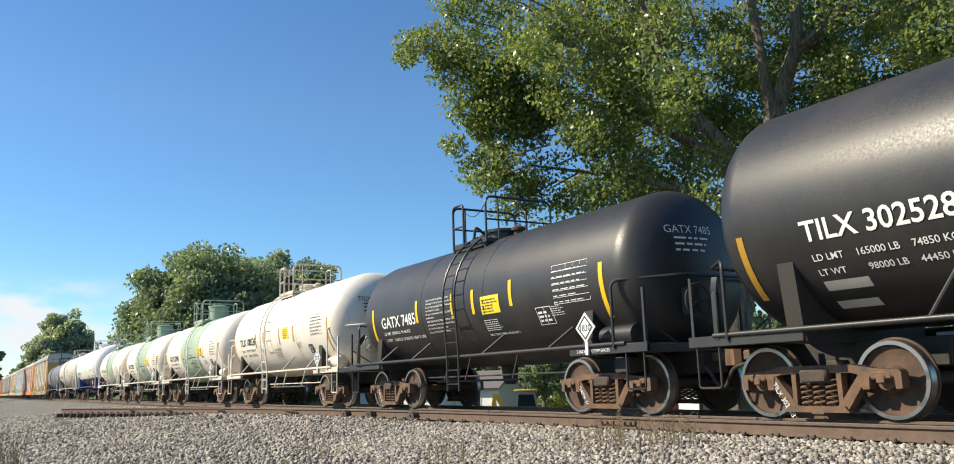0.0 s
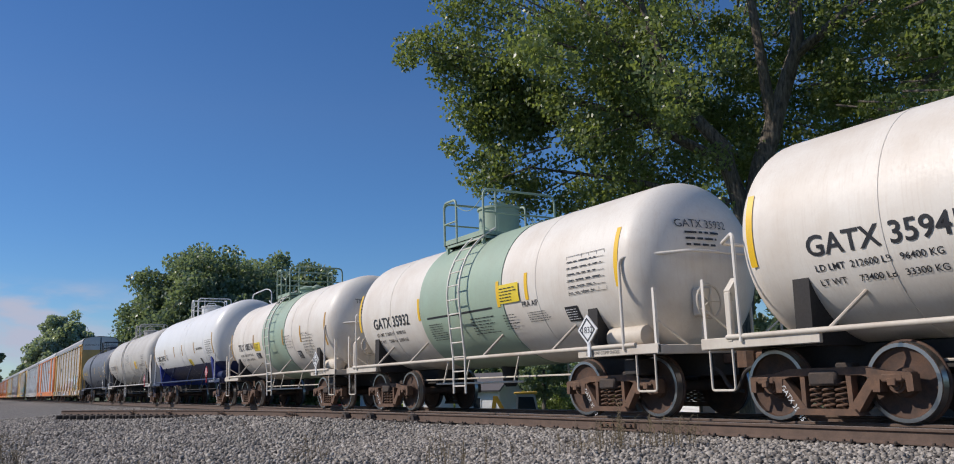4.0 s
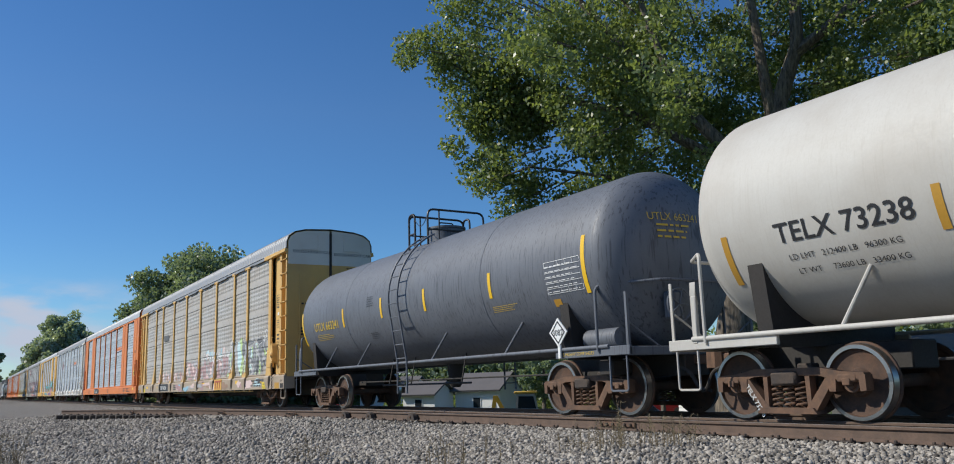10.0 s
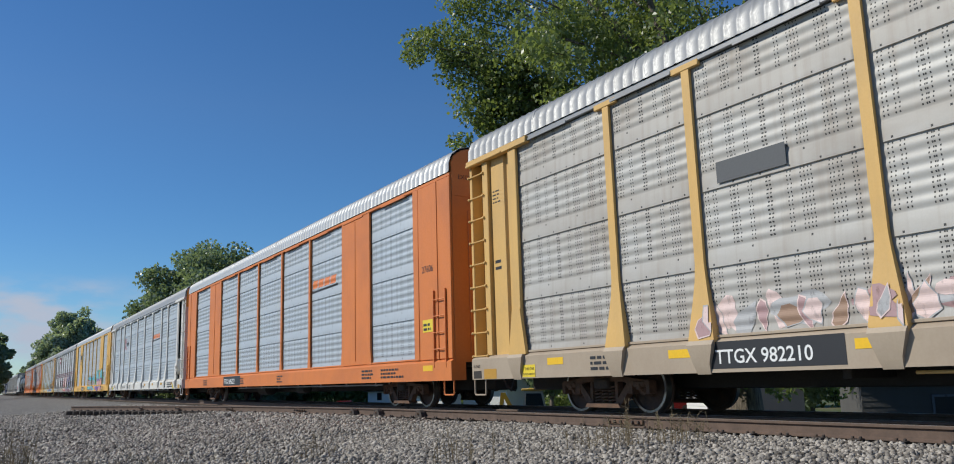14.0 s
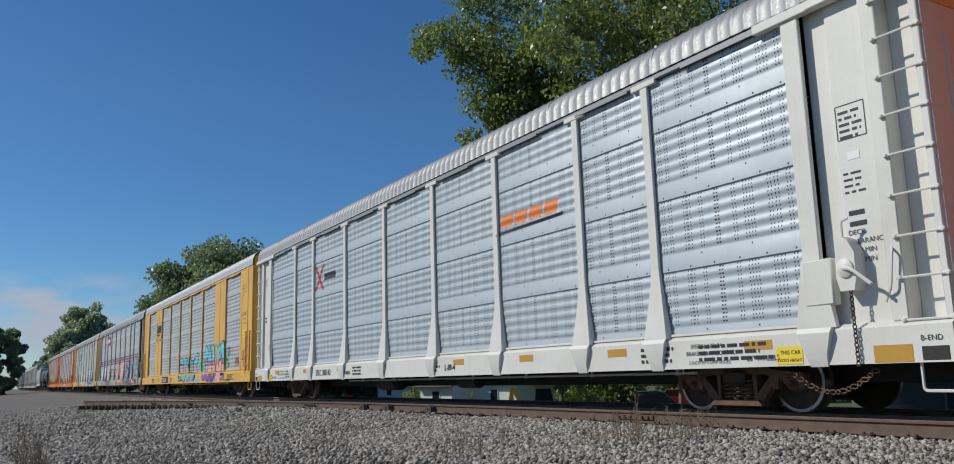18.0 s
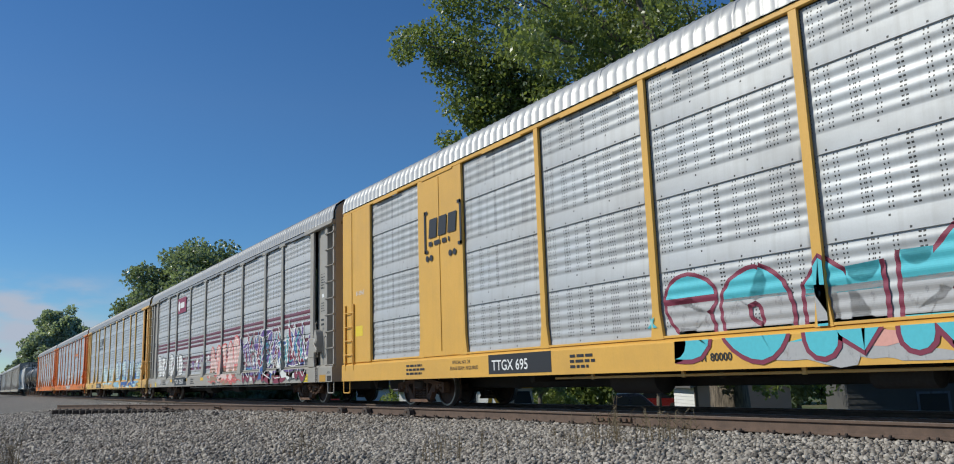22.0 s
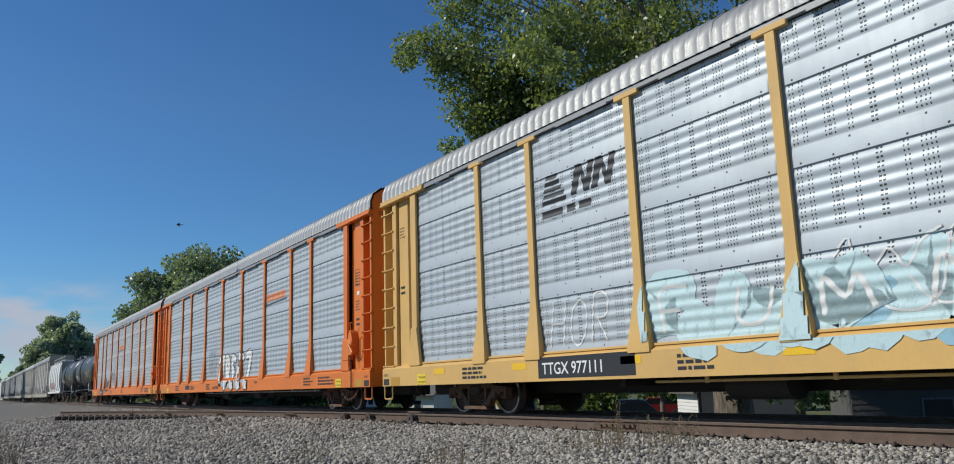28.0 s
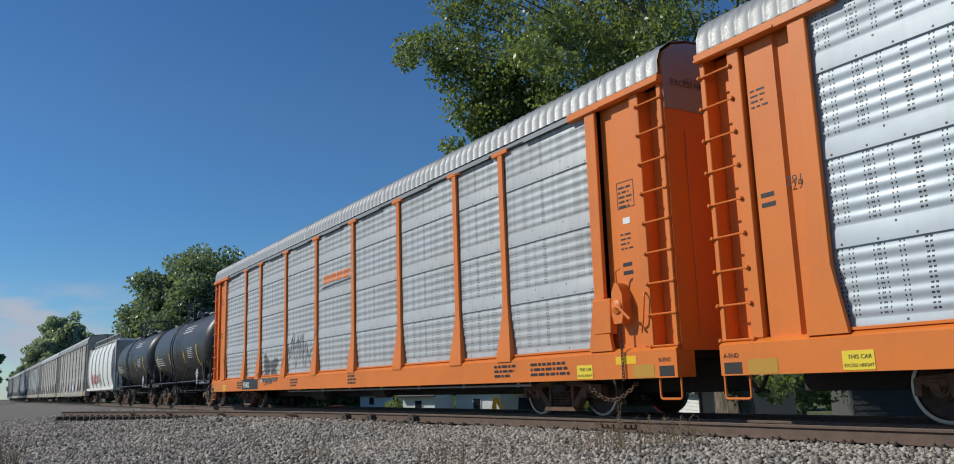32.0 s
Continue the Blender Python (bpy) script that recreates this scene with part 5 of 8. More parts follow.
def rack_meshes():
    """The pieces that all racks share, made once; each is (name, mesh data by material)."""
    if RACK:
        return RACK
    prof = corrugation(1.10, 5.04)
    for w in (2.80, 1.82, 2.76, 2.78):
        mb = Mesh()
        mb.strip([[(-SIDE + 0.038 - k * d, y, z) for z, d in prof] for y, k in ((-w / 2 + 0.06, 0.1), (-w / 2 + 0.11, 0.25), (-w / 2 + 0.15, 1.0), (w / 2 - 0.15, 1.0), (w / 2 - 0.11, 0.25), (w / 2 - 0.06, 0.1))])
        RACK["panel", w] = mb
    roof = Mesh()
    shape = [(-1.525, 5.15), (-1.51, 5.18), (-1.505, 5.36), (-1.43, 5.55), (-1.22, 5.71), (-0.85, 5.80), (0.0, 5.85)]
    shape += [(-x, z) for x, z in shape[-2::-1]]
    rows = []
    n = 112
    for i in range(n + 1):
        y = -END + 2 * END * i / n
        lift = 0.013 if i % 12 == 6 else 0.009
        for dy, up in ((-0.035, 0.0), (-0.02, lift), (0.02, lift), (0.035, 0.0)):
            rows.append([(x * (1 + up / 2.0), max(-END, min(END, y + dy)), z + up * (0.3 if abs(x) > 1.45 else 1.0)) for x, z in shape])
    roof.strip(rows)
    RACK["roof"] = roof
    post = Mesh()
    for q in (-1,):
        a, b = -SIDE - 0.03, -SIDE + 0.02
        post.prism([(-0.075, 5.0), (0.075, 5.0), (0.085, 2.1), (-0.085, 2.1)], a, b)
        rows = []
        for z, w, d in ((2.12, 0.085, 0.03), (1.9, 0.105, 0.036), (1.6, 0.15, 0.06), (1.3, 0.20, 0.09), (1.08, 0.235, 0.112), (1.0, 0.235, 0.112)):
            rows.append([(b, -w, z), (-SIDE - d, -w, z), (-SIDE - d, w, z), (b, w, z)])
        post.strip(rows)
        post.box(a - 0.012, b, -0.28, 0.28, 5.0, 5.10, 0.012)
    RACK["post"] = post
    foot = Mesh()
    foot.strip([[(-SILL + 0.02, -w, z), (-SILL - d, -w, z), (-SILL - d, w, z), (-SILL + 0.02, w, z)] for z, w, d in ((1.06, 0.235, 0.035), (1.0, 0.235, 0.075), (0.74, 0.15, 0.05), (0.60, 0.12, 0.0))])
    RACK["foot"] = foot
    slim = Mesh().prism([(-0.06, 5.06), (0.06, 5.06), (0.07, 1.5), (0.13, 1.08), (-0.13, 1.08), (-0.07, 1.5)], -SIDE - 0.034, -SIDE + 0.02)
    RACK["slim"] = slim
    return RACK


def mirrored(mb):
    return Mesh().add([(-x, y, z) for x, y, z in mb.v], [q[::-1] for q in mb.f])


CACHE = {}


def shared(key, mb, material):
    k = (key, material.name)
    if k not in CACHE:
        CACHE[k] = mesh_of(key if isinstance(key, str) else key[0], mb, material)
    return CACHE[k]


def at(ob, x=0.0, y=0.0, z=0.0):
    ob.location = (x, y, z)
    return ob


STYLE = {}


def sheet_depth(z):
    """How far a rack's sheet stands out at a height."""
    prof = RIBS
    for (z0, d0), (z1, d1) in zip(prof, prof[1:]):
        if z0 <= z <= z1:
            return d0 + (d1 - d0) * (z - z0) / max(1e-6, z1 - z0)
    return 0.0


RIBS = corrugation(1.10, 5.04)


def paint_over(car, shape, y, z, mat, lift=0.0, name="graffiti", low=0.60, high=4.9):
    """Spray paint on a rack's side: it follows the ribs of the sheets and goes on over posts, plates and sill."""
    pts, fcs = shape
    src = bmesh.new()
    vs = [src.verts.new((q[2] if len(q) > 2 else 0.0, y - q[0], z + q[1])) for q in pts]
    for q in fcs:
        try:
            src.faces.new([vs[i] for i in q][::-1])
        except ValueError:
            pass
    lo, hi = min(v.co.y for v in vs), max(v.co.y for v in vs)
    bot, top = max(low, min(v.co.z for v in vs)), min(high, max(v.co.z for v in vs))
    plates, slim, closed = STYLE[car.name]
    out = Mesh()

    def take(x, y0, y1, z0, z1, ribbed=False, flare=False):
        y0, y1, z0, z1 = max(y0, lo - 0.01), min(y1, hi + 0.01), max(z0, bot - 0.001), min(z1, top + 0.001)
        if y1 - y0 < 0.005 or z1 - z0 < 0.005:
            return
        bm = src.copy()
        for axis, val, sign in ((1, y0, -1), (1, y1, 1), (2, z0, -1), (2, z1, 1)):
            no, co = Vector((0, 0, 0)), Vector((0, 0, 0))
            no[axis], co[axis] = sign, val
            if bm.faces:
                bmesh.ops.bisect_plane(bm, geom=bm.verts[:] + bm.edges[:] + bm.faces[:], plane_co=co, plane_no=no, clear_outer=True)
        if ribbed and bm.faces:
            for h, d in RIBS:
                if z0 < h < z1:
                    bmesh.ops.bisect_plane(bm, geom=bm.verts[:] + bm.edges[:] + bm.faces[:], plane_co=(0, 0, h), plane_no=(0, 0, 1))
        bm.verts.index_update()
        slope = lambda h: (0.036 + (0.076 * min(1.0, (1.9 - h) / 0.82) if h < 1.9 else 0.0) if flare else 0.0)
        out.add([((-SIDE + 0.036 - sheet_depth(v.co.z) if ribbed else (-SIDE - 0.004 - slope(v.co.z) if flare else x)) - lift - v.co.x, v.co.y, v.co.z) for v in bm.verts], [tuple(v.index for v in f.verts) for f in bm.faces])
        bm.free()

    for i, (b, a) in enumerate(zip(POSTS, POSTS[1:])):
        if i in plates:
            take(-SIDE - 0.038, a + 0.06, b - 0.06, 1.10, 4.9)
        else:
            take(0.0, a + 0.07, b - 0.07, 1.11, 4.9, True)
    take(-SILL - 0.004, -13.15, 13.15, 0.60, 1.03)
    for p in POSTS[1:-1]:
        if slim:
            take(-SIDE - 0.038, p - 0.07, p + 0.07, 1.09, 4.9)
        else:
            take(-SIDE - 0.038, p - 0.08, p + 0.08, 1.92, 4.9)
            for z0, z1, w in ((1.6, 1.92, 0.10), (1.3, 1.6, 0.15), (1.08, 1.3, 0.20), (1.02, 1.08, 0.23)):
                take(0.0, p - w, p + w, z0, z1, False, True)
    for s in (-1, 1):
        take(-SIDE - 0.063, *sorted((s * 11.48, s * 11.68)), 1.09, 4.9)
        if closed:
            take(-SIDE - 0.053, *sorted((s * 11.68, s * 12.9)), 1.09, 4.9)
    src.free()
    if out.f:
        part(name, out, mat, car, smooth=False)


def blob(rnd, w, h, n=14, spike=0.3):
    """A rounded sprayed patch with an uneven rim."""
    a, b, c = rnd.uniform(0, 6), rnd.uniform(0, 6), rnd.uniform(0, 6)
    m = 18
    pts = [(0.5 * w, 0.5 * h)]
    for i in range(m):
        t = 2 * math.pi * i / m
        r = 1 + spike * (0.45 * math.sin(2 * t + a) + 0.35 * math.sin(3 * t + b) + 0.3 * math.sin(5 * t + c))
        pts.append((0.5 * w * (1 + 0.85 * r * math.cos(t)), 0.5 * h * (1 + 0.85 * r * math.sin(t))))
    return pts, [(0, 1 + i, 1 + (i + 1) % m) for i in range(m)]


def smooth_line(line, steps=4):
    """A curve through the given points."""
    out = []
    n = len(line)
    for i in range(n - 1):
        p0, p1, p2, p3 = line[max(0, i - 1)], line[i], line[i + 1], line[min(n - 1, i + 2)]
        for k in range(steps):
            t = k / steps
            out.append(tuple(0.5 * (2 * p1[j] + (p2[j] - p0[j]) * t + (2 * p0[j] - 5 * p1[j] + 4 * p2[j] - p3[j]) * t * t + (3 * p1[j] - p0[j] - 3 * p2[j] + p3[j]) * t ** 3) for j in (0, 1)))
    return out + [tuple(line[-1])]


def brush(line, width, lift=0.0, soft=True, cap=True):
    """A sprayed band of even width along a line, with round ends."""
    if not soft:
        line = [tuple(a + (b - a) * k / 2 for a, b in zip(p, q)) for p, q in zip(line, line[1:]) for k in range(2)] + [tuple(line[-1])]
    path = smooth_line(line, 4 if soft else 2)
    pts, fcs = [], []
    r = width / 2
    n = len(path)
    ang = []
    for i in range(n):
        a, b = path[max(0, i - 1)], path[min(n - 1, i + 1)]
        ang.append(math.atan2(b[1] - a[1], b[0] - a[0]))
    for (x, y), t in zip(path, ang):
        pts += [(x - r * math.sin(t), y + r * math.cos(t), lift), (x + r * math.sin(t), y - r * math.cos(t), lift)]
    fcs = [q for i in range(n - 1) for q in ((2 * i, 2 * i + 1, 2 * i + 3), (2 * i, 2 * i + 3, 2 * i + 2))]
    for i, s in ((0, 1), (n - 1, -1)) if cap else ():
        x, y = path[i]
        k = len(pts)
        fan = [(x + r * math.cos(ang[i] + s * math.pi / 2 + s * math.pi * j / 6), y + r * math.sin(ang[i] + s * math.pi / 2 + s * math.pi * j / 6), lift) for j in range(7)]
        pts += fan
        fcs.append(tuple(k + j for j in range(7)))
    return pts, fcs


def stroke(rnd, w, h, t, n=6):
    """A thin sprayed line that wanders across a patch of w by h."""
    return brush([(w * i / n + rnd.uniform(-0.1, 0.1) * w, h * rnd.random()) for i in range(n + 1)], t)


def pile(shapes):
    pts, fcs = [], []
    for p, f in shapes:
        k = len(pts)
        pts += p
        fcs += [tuple(i + k for i in q) for q in f]
    return pts, fcs


# sprayed letters as brush strokes in a unit square
GLYPH = {}
GLYPH["A"] = ([(0.0, 0.0), (0.38, 1.0), (0.62, 1.0), (1.0, 0.0)], [(0.2, 0.38), (0.8, 0.38)])
GLYPH["B"] = ([(0.08, 0.0), (0.08, 1.0)], [(0.08, 1.0), (0.7, 0.95), (0.75, 0.62), (0.15, 0.54)], [(0.15, 0.5), (0.9, 0.42), (0.85, 0.05), (0.08, 0.0)])
GLYPH["C"] = ([(0.95, 0.82), (0.55, 1.0), (0.1, 0.75), (0.1, 0.25), (0.5, 0.0), (0.95, 0.15)],)
GLYPH["D"] = ([(0.1, 0.0), (0.1, 1.0)], [(0.1, 1.0), (0.7, 0.95), (0.95, 0.5), (0.75, 0.05), (0.1, 0.0)])
GLYPH["E"] = ([(0.95, 0.95), (0.1, 1.0), (0.1, 0.0), (0.95, 0.05)], [(0.1, 0.5), (0.75, 0.52)])
GLYPH["F"] = ([(0.95, 1.0), (0.15, 0.95), (0.1, 0.0)], [(0.12, 0.5), (0.7, 0.5)])
GLYPH["H"] = ([(0.08, 0.0), (0.12, 1.0)], [(0.9, 0.0), (0.88, 1.0)], [(0.1, 0.5), (0.9, 0.5)])
GLYPH["I"] = ([(0.45, 0.0), (0.55, 1.0)],)
GLYPH["K"] = ([(0.1, 0.0), (0.15, 1.0)], [(0.9, 1.05), (0.2, 0.5), (0.5, 0.3), (1.0, -0.05)])
GLYPH["L"] = ([(0.15, 1.0), (0.1, 0.08), (0.95, 0.0)],)
GLYPH["M"] = ([(0.0, 0.0), (0.15, 1.0), (0.5, 0.4), (0.85, 1.0), (1.0, 0.0)],)
GLYPH["N"] = ([(0.05, 0.0), (0.1, 1.0), (0.85, 0.05), (0.95, 1.05)],)
GLYPH["O"] = ([(0.5, 1.0), (0.1, 0.8), (0.08, 0.25), (0.5, 0.0), (0.9, 0.25), (0.9, 0.78), (0.52, 1.0)],)
GLYPH["P"] = ([(0.1, 0.0), (0.1, 1.0), (0.8, 0.95), (0.85, 0.5), (0.2, 0.42)],)
GLYPH["R"] = ([(0.1, 0.0), (0.1, 1.0), (0.8, 0.95), (0.8, 0.55), (0.25, 0.5)], [(0.35, 0.48), (0.95, 0.0)])
GLYPH["S"] = ([(0.95, 0.85), (0.5, 1.0), (0.1, 0.78), (0.4, 0.52), (0.85, 0.35), (0.7, 0.03), (0.05, 0.08)],)
GLYPH["T"] = ([(0.0, 0.95), (0.5, 1.0), (1.0, 0.95)], [(0.5, 1.0), (0.48, 0.0)])
GLYPH["U"] = ([(0.08, 1.0), (0.1, 0.25), (0.5, 0.0), (0.88, 0.25), (0.92, 1.0)],)
GLYPH["V"] = ([(0.0, 1.0), (0.45, 0.0), (1.0, 1.05)],)
GLYPH["G"] = ([(0.95, 0.82), (0.55, 1.0), (0.1, 0.75), (0.1, 0.25), (0.5, 0.0), (0.92, 0.2), (0.92, 0.48), (0.6, 0.48)],)
GLYPH["W"] = ([(0.0, 1.0), (0.25, 0.0), (0.5, 0.7), (0.75, 0.0), (1.0, 1.05)],)
GLYPH["Z"] = ([(0.05, 0.95), (0.95, 1.0), (0.08, 0.05), (1.0, 0.0)],)


def mural(car, word, y0, y1, z0, z1, fills, edge, seed=1, fat=0.34, rim=0.09, jag=0.0, swell=0.25, lines=None, soft=True):
    """A sprayed word from y0 to y1: fat crowded letters, each with a rim, filled with bands of colour (paint, from, to)."""
    rnd = random.Random(seed)
    step = (y0 - y1) / len(word)
    for i, ch in enumerate(word):
        w, h = step * rnd.uniform(0.82, 0.98), (z1 - z0) * rnd.uniform(1.0 - swell, 1.0)
        lean, drop = rnd.uniform(-0.12, 0.12), rnd.uniform(0.0, 0.3) * ((z1 - z0) - h)
        thick = fat * step * rnd.uniform(0.85, 1.12)
        lines_of = []
        for line in GLYPH[ch]:
            lines_of.append([(step * i + thick / 2 + (w - thick) * a + lean * h * b + jag * rnd.gauss(0, 1), drop + thick / 2 + (h - thick) * b + jag * rnd.gauss(0, 1)) for a, b in line])
        k = 0.006 + 0.004 * (i % 3)
        paint_over(car, pile([brush(q, thick + 2 * rim, 0.0003 * j, soft) for j, q in enumerate(lines_of)]), y0, z0, edge, k)
        inner = pile([brush(q, thick, 0.0003 * j, soft) for j, q in enumerate(lines_of)])
        for mat, lo, hi in fills:
            paint_over(car, inner, y0, z0, mat, k + 0.002, low=lo + 0.06 * rnd.gauss(0, 1), high=hi)
        if lines:
            paint_over(car, pile([brush([(a + 0.18 * thick, b + 0.1 * thick) for a, b in q], 0.12 * thick, 0.0003 * j, soft) for j, q in enumerate(lines_of)]), y0, z0, lines, k + 0.004)


def scrawl(car, word, y, z, size, width, mat, seed=1):
    """A word in one thin sprayed line."""
    rnd = random.Random(seed)
    bits = []
    for i, ch in enumerate(word):
        d = rnd.uniform(-0.1, 0.1) * size
        bits += [brush([(size * (0.75 * i + 0.6 * a + 0.15 * b), size * b + d) for a, b in line], width, 0.0003 * j) for j, line in enumerate(GLYPH[ch])]
    paint_over(car, pile(bits), y, z, mat, 0.006)


def star(r):
    pts = [(0.0, 0.0)] + [(r * (1.0 if i % 2 else 0.42) * math.sin(math.pi * i / 5), r * (1.0 if i % 2 else 0.42) * math.cos(math.pi * i / 5)) for i in range(10)]
    return pts, [(0, 1 + i, 1 + (i + 1) % 10) for i in range(10)]


def auto_rack(s0, s1, frame, sheet, roof_mat, label, plates=(), sill=None, slim=False, closed_end=False, end_top=None, end_text=None, feet=False, strips=(10.6, 7.6, 4.6, 1.6, -2.4, -5.0, -7.6, -10.42)):
    """An enclosed auto rack between the coupling places s0 and s1."""
    g = rack_meshes()
    sill = sill or frame
    car = car_base("auto_rack", s0, s1, label, "auto rack", "auto racks of the train")
    STYLE[car.name] = (plates, slim, closed_end)
    end_top = end_top or frame
    part("roof", shared("roof", g["roof"], roof_mat), None, car, "ribbed roof")
    # flat-car deck with deep side sills, centre sill and ends
    for q in (-1, 1):
        mb = Mesh().prism([(q * SILL, 0.62), (q * SILL, 1.02), (q * (SIDE + 0.0), 1.085), (q * 1.2, 1.085), (q * 1.2, 0.62)], -END, END, "y")
        part("side_sill", shared(("side_sill", q), mb, sill), None, car)
        lip = Mesh().box(q * (SIDE - 0.02), q * (SIDE + 0.03), -11.4, 11.4, 1.087, 1.125, 0.004)
        part("sheet_foot", shared(("sheet_foot", q), lip, sill), None, car)
    deck = Mesh().box(-1.3, 1.3, -12.95, 12.95, 0.9, 1.07, 0.01)
    deck.box(-0.3, 0.3, -12.9, 12.9, 0.38, 0.9, 0.02)
    for yy in (-4, 0.5, 5):
        deck.box(-1.2, 1.2, yy - 0.06, yy + 0.06, 0.5, 0.9, 0.01)
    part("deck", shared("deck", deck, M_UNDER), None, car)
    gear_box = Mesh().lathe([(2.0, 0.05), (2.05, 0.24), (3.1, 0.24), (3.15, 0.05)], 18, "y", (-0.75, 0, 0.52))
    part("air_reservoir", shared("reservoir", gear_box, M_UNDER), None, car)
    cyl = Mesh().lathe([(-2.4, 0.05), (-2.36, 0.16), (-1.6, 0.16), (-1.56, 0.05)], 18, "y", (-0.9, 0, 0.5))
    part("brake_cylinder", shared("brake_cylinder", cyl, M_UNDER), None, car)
    pipe = Mesh().tube([(-1.42, -9.4, 0.56), (-1.42, 4.0, 0.56)], 0.02, 6)
    for yy in range(-9, 4, 2):
        pipe.box(-1.44, -1.40, yy - 0.03, yy + 0.03, 0.53, 0.66, 0.004)
    part("brake_pipe", shared("brake_pipe", pipe, M_FADEYEL if sill in (M_RACKYEL, M_FADEYEL, M_TANSILL) else M_RACKGREY), None, car)
    # sheets between the posts, on both sides
    for i, (a, b) in enumerate(zip(POSTS, POSTS[1:])):
        w, c = round(a - b, 2), 0.5 * (a + b)
        for q in (-1, 1):
            key = ("panel", w)
            src = g[key] if q < 0 else mirrored(g[key])
            if i in plates:
                pl = Mesh().box(q * (SIDE - 0.01), q * (SIDE + 0.035), -w / 2, w / 2, 1.09, 5.06, 0.01)
                pl.box(q * SIDE, q * (SIDE + 0.05), -0.02, 0.02, 1.2, 5.0, 0.005)
                at(part("side_plate", shared(("side_plate", w, q), pl, frame), None, car, "solid painted side plate"), 0, c, 0)
            else:
                at(part("sheet", shared(("sheet", w, q), src, sheet), None, car), 0, c, 0)
    src = g["slim"] if slim else g["post"]
    for p in POSTS[1:-1]:
        at(part("post", shared(("post", slim, -1), src, frame), None, car), 0, p, 0)
        at(part("post", shared(("post", slim, 1), mirrored(src), frame), None, car), 0, p, 0)
    for p in POSTS if feet else ():
        at(part("post_foot", shared("post_foot", g["foot"], frame if sill is frame else sill), None, car), 0, p, 0)
    for q in (-1, 1):
        mb = Mesh().box(q * (SIDE - 0.04), q * (SIDE + 0.035), -END, END, 5.06, 5.15, 0.012)
        for k in range(9):
            mb.box(q * (SIDE + 0.03), q * (SIDE + 0.055), -11 + 2.6 * k, -9.6 + 2.6 * k, 5.03, 5.08, 0.004)
        part("top_rail", shared(("top_rail", q), mb, frame if slim else roof_mat), None, car)
    # end bays with corner posts, ladder and end doors
    for s in (-1, 1):
        for q in (-1, 1):
            y0, y1 = s * 11.55, s * END
            mb = Mesh().box(q * (SIDE - 0.01), q * (SIDE + 0.06), y0 - s * 0.13, y0 + s * 0.13, 1.08, 5.06, 0.012)
            if not slim:
                mb.prism([(y0 - s * 0.13, 1.9), (y0 + s * 0.13, 1.9), (y0 + s * 0.28, 1.06), (y0 - s * 0.28, 1.06)], q * (SIDE + 0.02), q * (SIDE + 0.085))
            part("corner_post", shared(("corner_post", s, q, slim), mb, frame), None, car)
            if closed_end:
                mb = Mesh().box(q * (SIDE - 0.02), q * (SIDE + 0.05), y0 + s * 0.132, y1, 1.08, 5.06, 0.012)
                mb.box(q * (SIDE + 0.045), q * (SIDE + 0.07), s * 12.56, s * 12.62, 1.08, 5.06, 0.006)
                part("end_plate", shared(("end_plate", s, q), mb, frame), None, car)
            else:
                fold = [(SIDE - 0.10, 11.66), (SIDE - 0.10, 11.96), (SIDE - 0.045, 12.0), (SIDE - 0.045, 12.46), (SIDE - 0.10, 12.5), (SIDE - 0.30, 12.5), (SIDE - 0.30, 11.66)]
                part("end_panel", shared(("end_panel", s, q), Mesh().prism([(q * x, s * y) for x, y in fold], 1.08, 5.06, "z"), frame), None, car, "folded steel end panel set back between the posts")
                part("ladder_stile", shared(("ladder_stile", s, q), Mesh().box(q * (SIDE - 0.26), q * (SIDE + 0.03), s * 12.50, s * 12.70, 1.08, 5.06, 0.012), frame), None, car)
                part("ladder_backing", shared(("ladder_backing", s, q), Mesh().box(q * (SIDE - 0.27), q * (SIDE - 0.22), s * 12.70, s * (END - 0.09), 1.08, 5.06, 0.01), frame), None, car)
                part("end_post", shared(("end_post", s, q), Mesh().box(q * (SIDE - 0.27), q * (SIDE + 0.03), s * (END - 0.09), y1, 1.0, 5.06, 0.012), frame), None, car)
                head = Mesh().box(q * (SIDE - 0.02), q * (SIDE + 0.10), y0 - s * 0.55, y1 + s * 0.03, 5.0, 5.13, 0.012)
                head.box(q * (SIDE + 0.09), q * (SIDE + 0.115), y0 + s * 0.3, y1 + s * 0.03, 5.01, 5.05, 0.006)
                part("end_header", shared(("end_header", s, q), head, frame), None, car)
            if closed_end:
                rung = shared(("rung", q), Mesh().tube(bend([(q * (SIDE + 0.02), -0.27, 0), (q * (SIDE + 0.10), -0.27, 0), (q * (SIDE + 0.10), 0.27, 0), (q * (SIDE + 0.02), 0.27, 0)], 0.03, 2), 0.014, 6), frame)
            else:
                mb = Mesh().tube([(q * (SIDE + 0.045), -0.29, 0), (q * (SIDE + 0.045), 0.29, 0)], 0.014, 6)
                for e in (-0.275, 0.275):
                    mb.lathe([(q * (SIDE + 0.02), 0.03), (q * (SIDE + 0.06), 0.03), (q * (SIDE + 0.072), 0.018)], 8, "x", (0, e, 0))
                rung = shared(("rung", q, 1), mb, frame)
            for k in range(4 if closed_end else 9):
                at(part("rung", rung, None, car), 0, s * (12.7 if closed_end else 12.93), 1.3 + 0.36 * k if closed_end else 1.08 + 0.463 * k)
